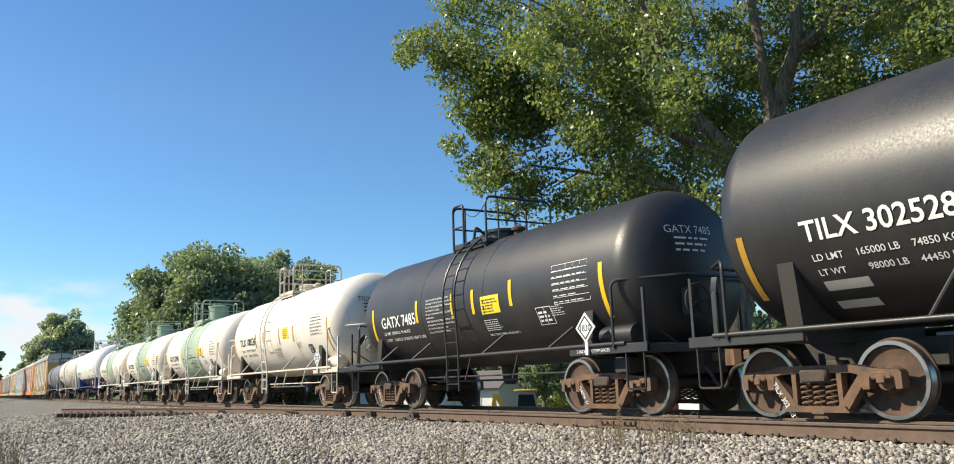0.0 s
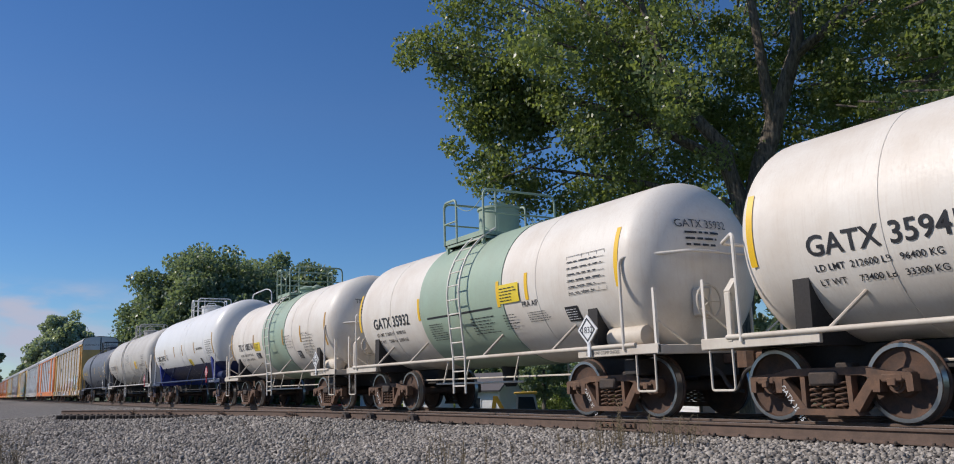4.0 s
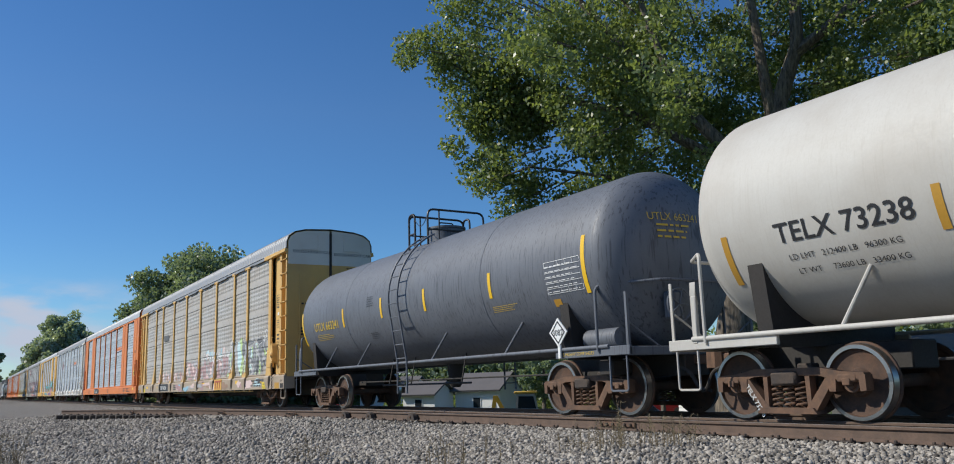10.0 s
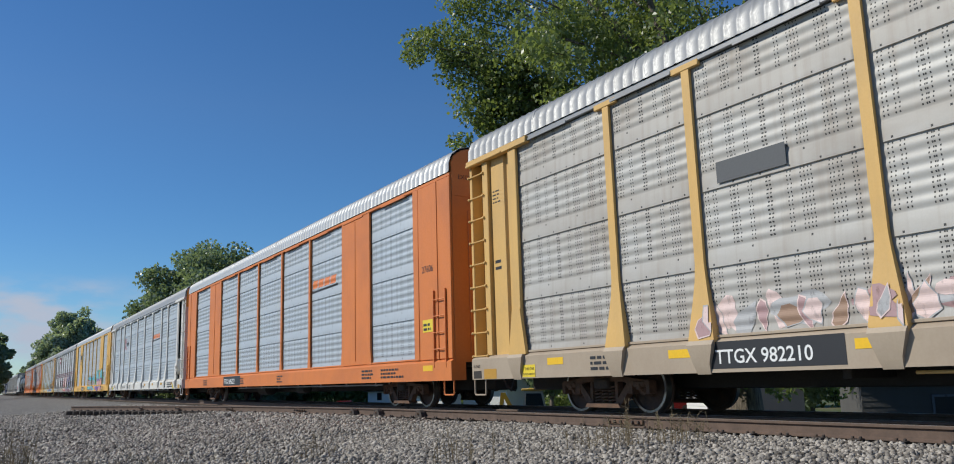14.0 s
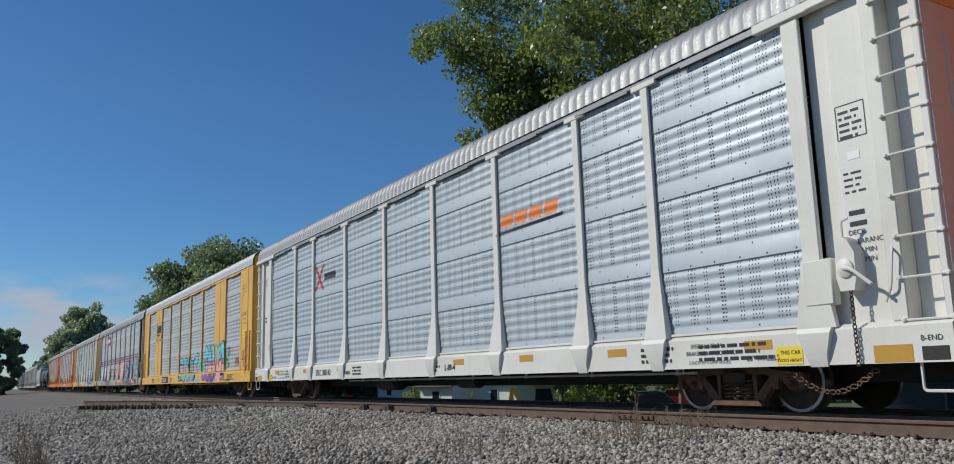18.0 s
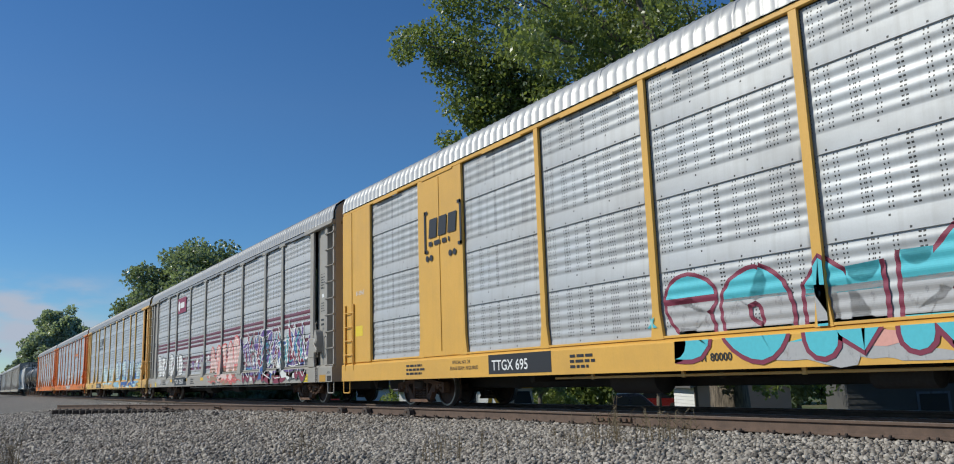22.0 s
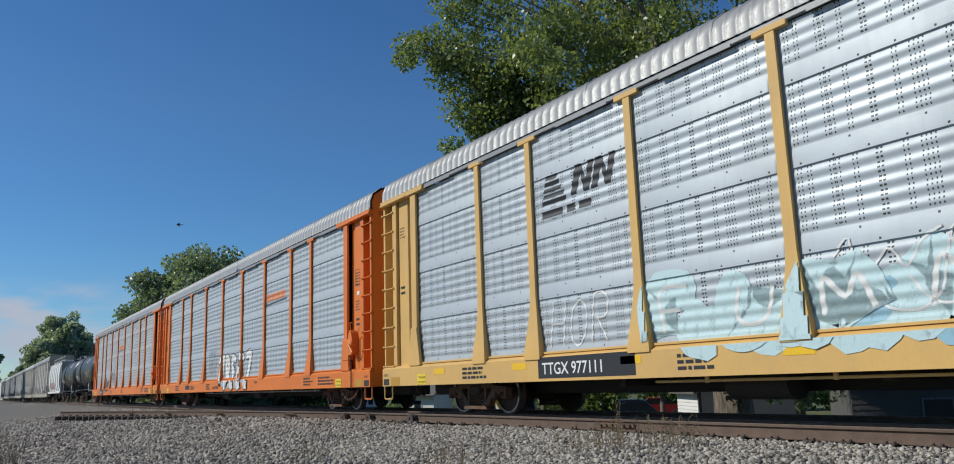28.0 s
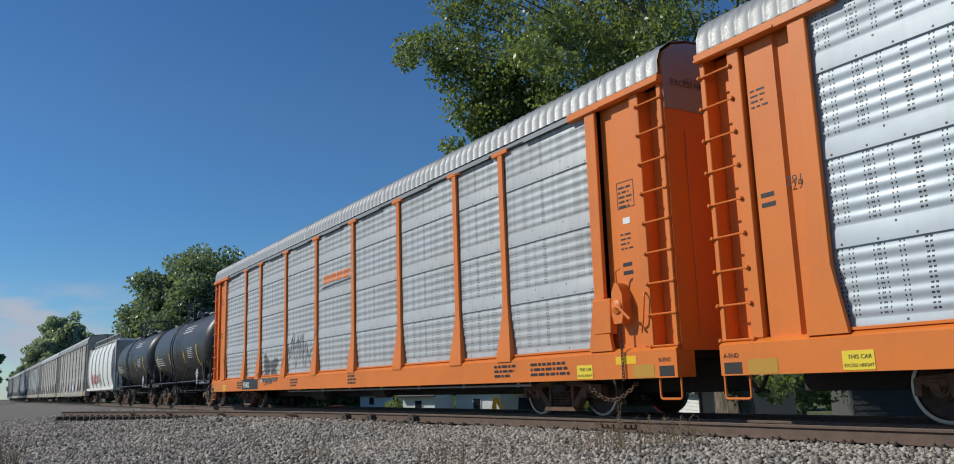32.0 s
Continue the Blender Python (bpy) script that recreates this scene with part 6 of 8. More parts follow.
            if closed_end:
                for dy in (-0.27, 0.27):
                    rails = Mesh().box(q * (SIDE + 0.05), q * (SIDE + 0.1), s * 12.7 + dy - 0.02, s * 12.7 + dy + 0.02, 0.9, 2.6, 0.006)
                    part("ladder_rail", shared(("ladder_rail", s, q, dy), rails, frame), None, car)
        e = s * END
        d1 = [(-1.46, 1.0), (-0.03, 1.0), (-0.03, 5.80), (-0.85, 5.75), (-1.20, 5.67), (-1.40, 5.52), (-1.46, 5.36)]
        for q in (1, -1):
            mb = Mesh().prism([(q * x, z) for x, z in d1], e - s * 0.05, e + s * 0.02, "y")
            leaf = part("end_door", shared(("end_door", s, q), mb, frame), None, car)
            for x in (-1.05, -0.55):
                rib = Mesh().box(q * x - 0.03, q * x + 0.03, e, e + s * 0.05, 1.2, 4.3, 0.01)
                part("door_rib", shared(("door_rib", s, q, x), rib, frame), None, leaf)
        d2 = [(-1.455, 4.62), (-0.04, 4.62), (-0.04, 5.79), (-0.85, 5.745), (-1.19, 5.66), (-1.39, 5.51), (-1.455, 5.35)]
        mb = Mesh().prism(d2, e + s * 0.02, e + s * 0.03, "y").prism([(-x, z) for x, z in d2], e + s * 0.02, e + s * 0.03, "y")
        part("end_cap", shared(("end_cap", s), mb, end_top), None, car)
        for q in (-1, 1):
            lift_bar = Mesh().tube(bend([(q * 0.45, e + s * 0.03, 5.62), (q * 0.45, e + s * 0.09, 5.60), (q * 0.45, e + s * 0.09, 5.12), (q * 1.0, e + s * 0.09, 5.12), (q * 1.0, e + s * 0.03, 5.12)], 0.03, 2), 0.012, 6)
            part("grab_bar", shared(("grab_bar", s, q), lift_bar, end_top), None, car)
        # dark strip added for the shade in the gap between the doors
        gap = Mesh().box(-0.04, 0.04, e - s * 0.02, e + s * 0.06, 1.0, 5.72, 0.01)
        part("door_seal", shared(("door_seal", s), gap, M_UNDER), None, car)
        st = Mesh().tube(bend([(-1.5, e, 0.62), (-1.5, e, 0.32), (-1.5, e - s * 0.42, 0.32), (-1.5, e - s * 0.42, 0.62)], 0.05), 0.018, 6)
        part("sill_step", shared(("sill_step", s), st, sill), None, car)
        bk = Mesh().box(-SIDE - 0.10, -SIDE + 0.04, e + 1.35, e + 1.78, 1.32, 1.88, 0.02)
        bk.prism([(e + 1.04, 1.46), (e + 1.22, 1.46), (e + 1.26, 1.62), (e + 1.24, 1.96), (e + 1.16, 2.10), (e + 1.08, 2.06), (e + 1.0, 1.9), (e + 1.0, 1.6)], -SIDE - 0.15, -SIDE + 0.06)
        bk.lathe([(-SIDE - 0.20, 0.05), (-SIDE - 0.17, 0.11), (-SIDE - 0.10, 0.12)], 14, "x", (0, e + 1.13, 1.72))
        bk.tube(bend([(-SIDE - 0.2, e + 1.13, 1.72), (-SIDE - 0.24, e + 1.0, 1.70), (-SIDE - 0.24, e + 0.76, 1.50)], 0.05), 0.022, 6)
        bk.tube(bend([(-SIDE - 0.10, e + 1.16, 2.05), (-SIDE - 0.14, e + 1.13, 2.28), (-SIDE - 0.12, e + 1.05, 2.3)], 0.05), 0.014, 6)
        bk.tube(bend([(-SIDE - 0.02, e + 0.62, 1.9), (-SIDE - 0.1, e + 0.56, 1.86), (-SIDE - 0.1, e + 0.62, 1.45), (-SIDE - 0.02, e + 0.75, 1.3)], 0.05), 0.014, 6)
        if s < 0 and not closed_end:
            part("hand_brake", shared("hand_brake", bk, frame), None, car)
            ch = Mesh()
            for k in range(16):
                a = k / 15
                ch.tube([(-1.45 + 0.03 * math.cos(t) * (k % 2), -12.2 + 1.1 * a + 0.05 * math.cos(t), 0.62 - 0.32 * math.sin(math.pi * (0.08 + 0.8 * a)) + 0.025 * math.sin(t)) for t in [2 * math.pi * j / 8 for j in range(8)]], 0.009, 5, True)
            part("brake_chain", shared("brake_chain", ch, M_RUST), None, car)
            ch = Mesh()
            for k in range(17):
                ch.tube([(-SIDE - 0.13 + 0.022 * math.cos(t) * (k % 2), e + 1.1 + 0.022 * math.cos(t) * (1 - k % 2), 1.46 - 0.052 * k + 0.034 * math.sin(t)) for t in [2 * math.pi * j / 8 for j in range(8)]], 0.008, 5, True)
            part("hanging_chain", shared("hanging_chain", ch, M_DARKRUST), None, car)
        if not closed_end:
            # signs, marks and stencils at the corner
            yy = -10.93 if s < 0 else 11.38
            part("height_sign", flat(rect(0.40, 0.22), yy, 0.64, -SILL - 0.006), M_SIGN, car, "yellow excess height sign")
            part("sign_lettering", flat(letters("THIS CAR", 0.07), yy - 0.07, 0.765, -SILL - 0.010), M_INK, car)
            part("sign_lettering", flat(letters("EXCESS HEIGHT", 0.052), yy - 0.02, 0.675, -SILL - 0.010), M_INK, car)
            part("reflective_strip", flat(rect(0.46, 0.19), -12.28 if s < 0 else 12.74, 0.63, -SILL - 0.004), M_AMBER, car)
            # a dark block stands in for the shade inside the sill's pocket
            part("jacking_pocket", shared(("jacking_pocket", s), Mesh().box(-SILL - 0.004, -SILL + 0.02, s * 12.84, s * 13.14, 0.64, 0.79, 0.004), M_UNDER), None, car, "dark pocket in the sill's end")
            part("end_mark", flat(letters("B-END" if s < 0 else "A-END", 0.085), -12.84 if s < 0 else 13.14, 0.85, -SILL - 0.006), M_INK, car)
            px, py = -SIDE + 0.041, -12.02 if s < 0 else 12.44
            if s < 0:
                part("stencil_box", flat(table_lines(0.38, 0.42, 1, (0, 1)), py, 3.28, px), M_INK, car)
                part("stencil_print", flat(bars(5, 0.34, 0.38, 12, 0.42), py - 0.03, 3.29, px), M_INK, car)
                part("small_plate", flat(rect(0.16, 0.1), py - 0.1, 3.02, px), M_CHALK, car)
            part("panel_print", flat(bars(4, 0.34, 0.3, 7, 0.34), py - 0.02, 2.62 if s < 0 else 4.1, px), M_INK, car)
            part("panel_print", flat(bars(2, 0.3, 0.26, 3, 0.45), py - 0.04, 2.22 if s < 0 else 2.75, px), M_INK, car)
        coupler(car, s * 13.12, s, M_RUST)
        truck(car, s * 9.75, 0.42)
        if s < 0:
            tx = onto_end(letters("EXCESS HEIGHT CAR", 0.14), -1.3, 5.0, e - 0.036)
            tx2 = onto_end(letters("EXCESS HEIGHT CAR", 0.14), 0.12, 4.95, e - 0.036)
            part("end_lettering", join(tx, tx2), M_INK, car)
            if end_text:
                part("end_lettering", join(onto_end(letters(end_text[0], 0.2), 0.55, 4.42, e - 0.036), onto_end(letters(end_text[1], 0.2), 0.55, 4.14, e - 0.036)), M_INK, car)
                part("end_print", join(onto_end(bars(1, 0.9, 0.1, 4), -1.0, 3.3, e - 0.036), onto_end(bars(3, 0.6, 0.3, 5), -1.05, 2.3, e - 0.036)), M_INK, car)
    for y in strips:
        part("reflective_strip", flat(rect(0.46, 0.12), y, 0.84, -SILL - 0.004), M_YELLOWSTRIP if sill not in (M_RACKWHITE,) else M_AMBER, car)
    return car


def sill_text(car, words, y, size, mat, z=0.74, plate=None):
    if plate:
        part("number_panel", flat(rect(plate[0], plate[1]), y + 0.12, z - 0.07, -SILL - 0.004), M_INK, car)
    part("sill_lettering", flat(letters(words, size, 0.003), y, z, -SILL - 0.008), mat, car)


def sill_print(car, seed, mat):
    for k, (y, w) in enumerate(((9.4, 0.9), (3.4, 0.7), (-1.2, 0.6), (-9.6, 1.3), (-8.4, 0.8))):
        part("small_print", flat(bars(3, w, 0.26, seed + k), y, 0.72, -SILL - 0.006), mat, car)


def spray(name, col, thin=0.8):
    """Spray paint worn through in places."""
    m = plain("spray_" + name, col, 0.7)
    nt = m.node_tree
    n = grain(nt, coords(nt, (1, 1, 0.6)), 7.0, 5.0, 0.7)
    if thin < 0.8:
        link(nt, ramp(nt, n, 0.24, 0.44, thin, 1.0), nt.nodes["Principled BSDF"].inputs["Alpha"])
    return m


def wild(car, rnd, y0, y1, z0, z1, colours, n, size=(0.5, 1.3), lines=None, k=0):
    """A worn mural: overlapping sprayed patches with jagged edges and thin line work."""
    for i in range(n):
        w, h = rnd.uniform(*size), rnd.uniform(0.35, 0.9) * (z1 - z0)
        y = rnd.uniform(y1 + w, y0)
        z = z0 + rnd.random() * max(0.0, z1 - z0 - h)
        paint_over(car, blob(rnd, w, h, rnd.choice((7, 9, 14)), rnd.uniform(0.25, 0.6)), y, z, colours[i % len(colours)], 0.0006 * i)
    for i in range(n if lines else 0):
        w = rnd.uniform(0.6, 1.6)
        paint_over(car, stroke(rnd, w, rnd.uniform(0.3, 0.8) * (z1 - z0), rnd.uniform(0.025, 0.05)), rnd.uniform(y1 + w, y0), z0 + 0.1 * rnd.random(), lines[i % len(lines)], 0.0006 * (n + i))


def shards(car, seed, y0, y1, z0, z1, colours, rim, n, lift=0.0, size=(0.5, 1.1), edge=0.035):
    """A spiky mural: slanted, pointed slabs of colour, each with a sprayed rim, crowded along the side."""
    rnd = random.Random(seed)
    for i in range(n):
        y = y0 + (y1 - y0) * (i + rnd.uniform(-0.8, 0.8)) / n
        L, w = rnd.uniform(*size), rnd.uniform(0.14, 0.34)
        a = rnd.choice((1, 1, -1)) * rnd.uniform(0.7, 1.5) if rnd.random() < 0.75 else rnd.uniform(-0.3, 0.3)
        dx, dz = math.cos(a), math.sin(a)
        h = abs(L * dz)
        c = (0.0, z0 + 0.5 * h + rnd.random() * max(0.0, z1 - z0 - h))
        line = [(-0.55 * L, -0.05 * w), (-0.2 * L, -0.5 * w), (0.2 * L, -0.34 * w), (0.6 * L, 0.08 * w), (0.15 * L, 0.26 * w), (-0.1 * L, 0.42 * w), (-0.4 * L, 0.34 * w)]
        turn = lambda k: ([(c[0] + dx * u * k[0] - dz * v * k[1], c[1] + dz * u * k[0] + dx * v * k[1] - z0) for u, v in line], [(0, 1, 5, 6), (1, 2, 4, 5), (2, 3, 4)])
        paint_over(car, turn((1 + 3.2 * edge / L, 1 + 2.0 * edge / w)), y, z0, rim[i % len(rim)], lift + 0.0003 * i)
        paint_over(car, turn((1, 1)), y, z0, colours[rnd.randrange(len(colours))], lift + 0.0003 * i + 0.00015)


def build_racks():
    rnd = random.Random(11)
    W, P, B, G, K = spray("white", (0.72, 0.72, 0.70)), spray("faded_pink", (0.42, 0.27, 0.27), 0.4), spray("pale_blue", (0.30, 0.50, 0.60), 0.4), spray("lime", (0.48, 0.62, 0.28), 0.4), spray("charcoal", (0.10, 0.105, 0.11))
    DG = spray("dark_grey", (0.20, 0.21, 0.22))
    BR, MA, PU, CY, SA = spray("brown", (0.34, 0.22, 0.15)), spray("maroon", (0.22, 0.035, 0.07)), spray("violet", (0.22, 0.15, 0.38)), spray("cyan", (0.10, 0.52, 0.60)), spray("salmon", (0.72, 0.36, 0.30))
    RO, NB, LB, LG, TE = spray("rose", (0.62, 0.14, 0.14)), spray("deep_blue", (0.05, 0.12, 0.34)), spray("ice_blue", (0.52, 0.68, 0.70), 0.4), spray("light_grey", (0.42, 0.42, 0.42), 0.4), spray("green", (0.10, 0.45, 0.28))
    DP, TQ = spray("deep_violet", (0.13, 0.075, 0.25)), spray("turquoise", (0.05, 0.30, 0.36))
    CR = spray("cream_pink", (0.72, 0.56, 0.52), 0.4)
    logo = plain("logo_orange", (0.70, 0.20, 0.05), 0.5)
    wine = plain("logo_maroon", (0.26, 0.03, 0.07), 0.5)

    c = auto_rack(119.72, 146.92, M_FADEYEL, M_SHEETOLD, M_ROOF, "weathered yellow auto rack with grey sheets and faded graffiti", sill=M_TANSILL, feet=True, end_top=M_RACKWHITE, end_text=("TTGX", "982210"))
    sill_text(c, "TTGX 982210", 6.7, 0.26, M_CHALK, plate=(2.1, 0.36))
    wild(c, rnd, 1.3, -6.9, 1.1, 2.0, (P, LG, P, CR), 14, (0.8, 1.6))
    shards(c, 43, 1.2, -6.6, 1.08, 1.95, (P, CR, P, LG), (CR, P, LG), 44, 0.008, (0.4, 0.8), 0.018)
    wild(c, rnd, -1.0, -6.4, 1.75, 2.35, (B, CR, LB, W), 12, (0.25, 0.6), lines=(W, W))
    wild(c, rnd, 6.9, 1.4, 1.1, 1.65, (P, LG, CR), 9, (0.5, 1.0))
    shards(c, 44, 6.8, 1.4, 1.1, 1.55, (P, LG, CR, BR), (CR, LG), 22, 0.006, (0.3, 0.5), 0.015)
    wild(c, rnd, -5.4, -7.2, 1.1, 2.2, (G, LB, G), 6, (0.4, 0.9), lines=(W,))
    wild(c, rnd, -6.8, -11.4, 1.0, 2.5, (G, LB, LG, DG, G, LG), 20, (0.6, 1.3))
    shards(c, 41, -6.6, -11.2, 1.08, 2.45, (DG, K, DG, LG, DG), (LG, W, K), 46, 0.002, (0.6, 1.2), 0.02)
    for i in range(9):
        paint_over(c, stroke(rnd, rnd.uniform(0.4, 1.0), rnd.uniform(0.5, 1.1), 0.03), -7.0 - 0.45 * i, 1.15, (W, LG, K)[i % 3], 0.011)
    scrawl(c, "SNK", -6.3, 2.2, 0.3, 0.04, W, 3)
    scrawl(c, "LUS", -10.4, 2.35, 0.3, 0.04, W, 4)
    wild(c, rnd, 4.0, -9.5, 0.62, 1.0, (CR, B, P, CR, LG, BR), 22, (0.7, 1.8))
    wild(c, rnd, -8.6, -11.2, 0.62, 1.0, (LB, CR, K), 5, (0.7, 1.3))
    part("logo_plate", flat(rect(1.15, 0.42), -4.5, 0.64, -SILL - 0.02), M_RACKYEL, c)
    for k in range(3):
        part("logo_mark", flat(([(0, 0), (0.1, 0), (0.16, 0.26), (0.3, 0.26), (0.3, 0.33), (-0.05, 0.33), (-0.05, 0.26), (0.06, 0.26)], [(0, 1, 2, 7), (6, 2, 3, 4), (6, 4, 5)]), -4.66 - 0.32 * k, 0.68, -SILL - 0.026), spray("logo_red", (0.45, 0.12, 0.06)), c)
    part("logo", flat(bars(1, 1.6, 0.6, 5, 0.5), 6.5, 3.2, -SIDE - 0.01), K, c)
    sill_print(c, 3, M_INK)
    for k, words in enumerate(("DECK", "CLEARANCE", "A  89 MIN.", "B  93 3/4 MIN.")):
        part("end_bay_lettering", flat(letters(words, 0.075), -12.02, 2.12 - 0.1 * k, -SIDE + 0.038), M_INK, c)

    c = auto_rack(146.99, 174.19, M_REDOR, M_SHEET, M_ROOFWHITE, "orange auto rack with two solid plates on its side", plates=(1, 7), slim=True, closed_end=True, strips=(-11.9,))
    sill_text(c, "TTGX 696222", 5.75, 0.27, M_CHALK, plate=(2.5, 0.36))
    sill_print(c, 13, M_INK)
    swoosh(c, -4.3, 3.5, logo)
    part("number_lettering", flat(letters("27606", 0.22), -11.85, 3.05, -SIDE - 0.055), M_INK, c)
    part("height_sign", flat(rect(0.5, 0.28), -11.85, 1.7, -SIDE - 0.055), M_SIGN, c)
    part("height_sign_print", flat(bars(2, 0.42, 0.2, 3), -11.89, 1.74, -SIDE - 0.059), M_INK, c)

    c = auto_rack(174.24, 201.44, M_RACKWHITE, M_SHEET, M_ROOF, "white auto rack with bright new galvanised sheets", feet=True, end_top=M_RACKYEL)
    sill_text(c, "SFLC 300142", 6.4, 0.24, M_INK)
    sill_text(c, "L-89-4", -2.0, 0.18, M_INK)
    for words, y, z, size in (("SPECIAL NO. 24", -9.45, 0.90, 0.085), ("BRAKE BEAM REQUIRED:", -9.36, 0.80, 0.085), ("2 INCH HF COMP SHOES", -9.4, 0.68, 0.07), ("28'' WHEELS", -10.45, 0.70, 0.10), ("SPECIAL NO. 24", 10.1, 0.90, 0.085), ("BRAKE BEAM REQUIRED:", 10.25, 0.80, 0.085), ("2 INCH HF COMP SHOES", 10.2, 0.68, 0.07), ("28'' WHEELS", 11.0, 0.70, 0.10)):
        part("sill_lettering", flat(letters(words, size), y, z, -SILL - 0.008), M_INK, c)
    for k, words in enumerate(("DECK", "CLEARANCE", "A 89 MIN", "B 94 MIN")):
        part("end_bay_lettering", flat(letters(words, 0.085), -12.03, 2.12 - 0.11 * k, -SIDE + 0.038), M_INK, c)
    sill_text(c, "LD LMT 80000", 4.4, 0.13, M_INK)
    sill_print(c, 23, M_INK)
    swoosh(c, -4.3, 3.5, logo)
    X = [(0, 0), (0.16, 0), (0.9, 0.78), (0.72, 0.78)], [(0, 1, 2, 3)]
    crimson = spray("logo_crimson", (0.36, 0.05, 0.06))
    paint_over(c, X, 6.85, 3.35, crimson, 0.001, "logo")
    paint_over(c, ([(0, 0.78), (0.16, 0.78), (0.85, 0.0), (0.65, 0.0)], [(3, 2, 1, 0)]), 6.85, 3.35, crimson, 0.003, "logo")
    paint_over(c, bars(1, 1.45, 0.42, 8, 0.5), 6.0, 3.62, M_INK, 0.001, "logo_stripe")

    c = auto_rack(201.39, 228.59, M_RACKYEL, M_SHEETDIM, M_ROOFWHITE, "yellow auto rack with solid plates and turquoise graffiti", plates=(1, 7), slim=True, closed_end=True, strips=(-1.0, -7.6, -11.9))
    sill_text(c, "TTGX 695", 5.8, 0.27, M_CHALK, plate=(2.0, 0.36))
    sill_text(c, "LD LMT 80000", 0.9, 0.15, M_INK)
    sill_text(c, "28 INCH WHLS", -9.2, 0.13, M_INK, 0.66)
    sill_print(c, 33, M_INK)
    wild(c, rnd, 1.4, -4.2, 0.62, 1.1, (LG, CY, LG, SA), 9, (0.7, 1.3))
    wild(c, rnd, -4.1, -5.0, 1.0, 1.8, (TE, TE), 5, (0.4, 0.8))
    wild(c, rnd, -4.6, -9.4, 0.62, 1.45, (PU, PU, SA, PU), 16, (0.9, 1.7))
    wild(c, rnd, -5.2, -9.4, 1.8, 2.45, (TE, TE, TE), 11, (0.4, 0.7))
    wild(c, rnd, -8.6, -9.6, 1.1, 1.9, (TE, TE), 5, (0.4, 0.7))
    mural(c, "SONK", 1.25, -3.5, 0.72, 2.05, [(CY, 0.6, 1.15), (LG, 1.15, 1.55), (CY, 1.55, 4)], MA, 3, 0.36, 0.06, 0.02, 0.2)
    mural(c, "SOBCT", -4.6, -9.2, 0.72, 2.35, [(PU, 0.6, 1.1), (SA, 1.1, 1.4), (PU, 1.4, 1.6), (CY, 1.6, 4)], MA, 5, 0.40, 0.07, 0.02, 0.15, LB)
    for k, (yy, zz, rr, m) in enumerate(((-3.6, 1.55, 0.2, CY), (-3.9, 1.8, 0.13, MA), (-3.75, 1.2, 0.15, CY), (-9.05, 1.55, 0.16, MA), (-9.4, 1.35, 0.15, MA), (1.5, 1.3, 0.14, CY))):
        paint_over(c, star(rr), yy, zz, m, 0.009)
    scrawl(c, "OS", -9.2, 1.75, 0.32, 0.05, MA, 6)
    scrawl(c, "MAK", -10.5, 1.3, 0.34, 0.035, MA, 7)
    scrawl(c, "SKF", -11.75, 1.5, 0.34, 0.03, MA, 8)
    scrawl(c, "TU", -11.9, 1.2, 0.3, 0.03, MA, 9)
    bracket_logo(c, 8.55, 3.35)
    for k, words in enumerate(("EXH 19-0  W  4-7", "EXW 10-5  H  4-10", "EW  9-10  H 16-8", "IL 89-9", "IW 9-1")):
        part("end_bay_lettering", flat(letters(words, 0.085), -11.75, 4.42 - 0.13 * k, -SIDE - 0.056), M_INK, c)
    part("end_bay_lettering", flat(letters("AAR DECK CLEARANCE", 0.072), -11.72, 3.32, -SIDE - 0.056), M_INK, c)
    part("end_bay_lettering", join(flat(letters("A    90 7/8  MIN", 0.08), -11.76, 3.08, -SIDE - 0.056), flat(letters("B    93 13/16 MIN", 0.08), -11.76, 2.9, -SIDE - 0.056), flat(rect(0.74, 0.025), -11.72, 3.25, -SIDE - 0.056)), M_INK, c)
    part("height_sign", flat(rect(0.5, 0.28), -11.85, 2.38, -SIDE - 0.055), M_SIGN, c)
    part("height_sign_lettering", join(flat(letters("THIS CAR", 0.07), -11.93, 2.55, -SIDE - 0.059), flat(letters("EXCESS HEIGHT", 0.058), -11.88, 2.43, -SIDE - 0.059)), M_INK, c)
    part("special_lettering", join(flat(letters("SPECIAL NO. 24", 0.1), 7.3, 0.9, -SILL - 0.008), flat(letters("BRAKE BEAM  REQUIRED", 0.1), 7.4, 0.78, -SILL - 0.008)), M_INK, c)
    part("number_lettering", flat(letters("811965", 0.17), 12.3, 2.8, -SIDE - 0.056), M_CHALK, c)
    part("height_sign", flat(rect(0.45, 0.26), 12.35, 1.75, -SIDE - 0.055), M_SIGN, c)

    c = auto_rack(228.49, 255.69, M_RACKGREY, M_SHEETSTRIPE, M_ROOF, "grey auto rack with dark red stripes and bright graffiti")
    sill_text(c, "TTGX  705561", 6.6, 0.28, M_CHALK, plate=(2.5, 0.36))
    sill_print(c, 43, M_INK)
    part("logo_plate", flat(rect(1.7, 0.72), 6.75, 4.05, -SIDE - 0.01), wine, c)
    part("logo_stripe", flat(bars(1, 1.1, 0.52, 8, 0.5), 6.2, 4.28, -SIDE - 0.016), M_CHALK, c)
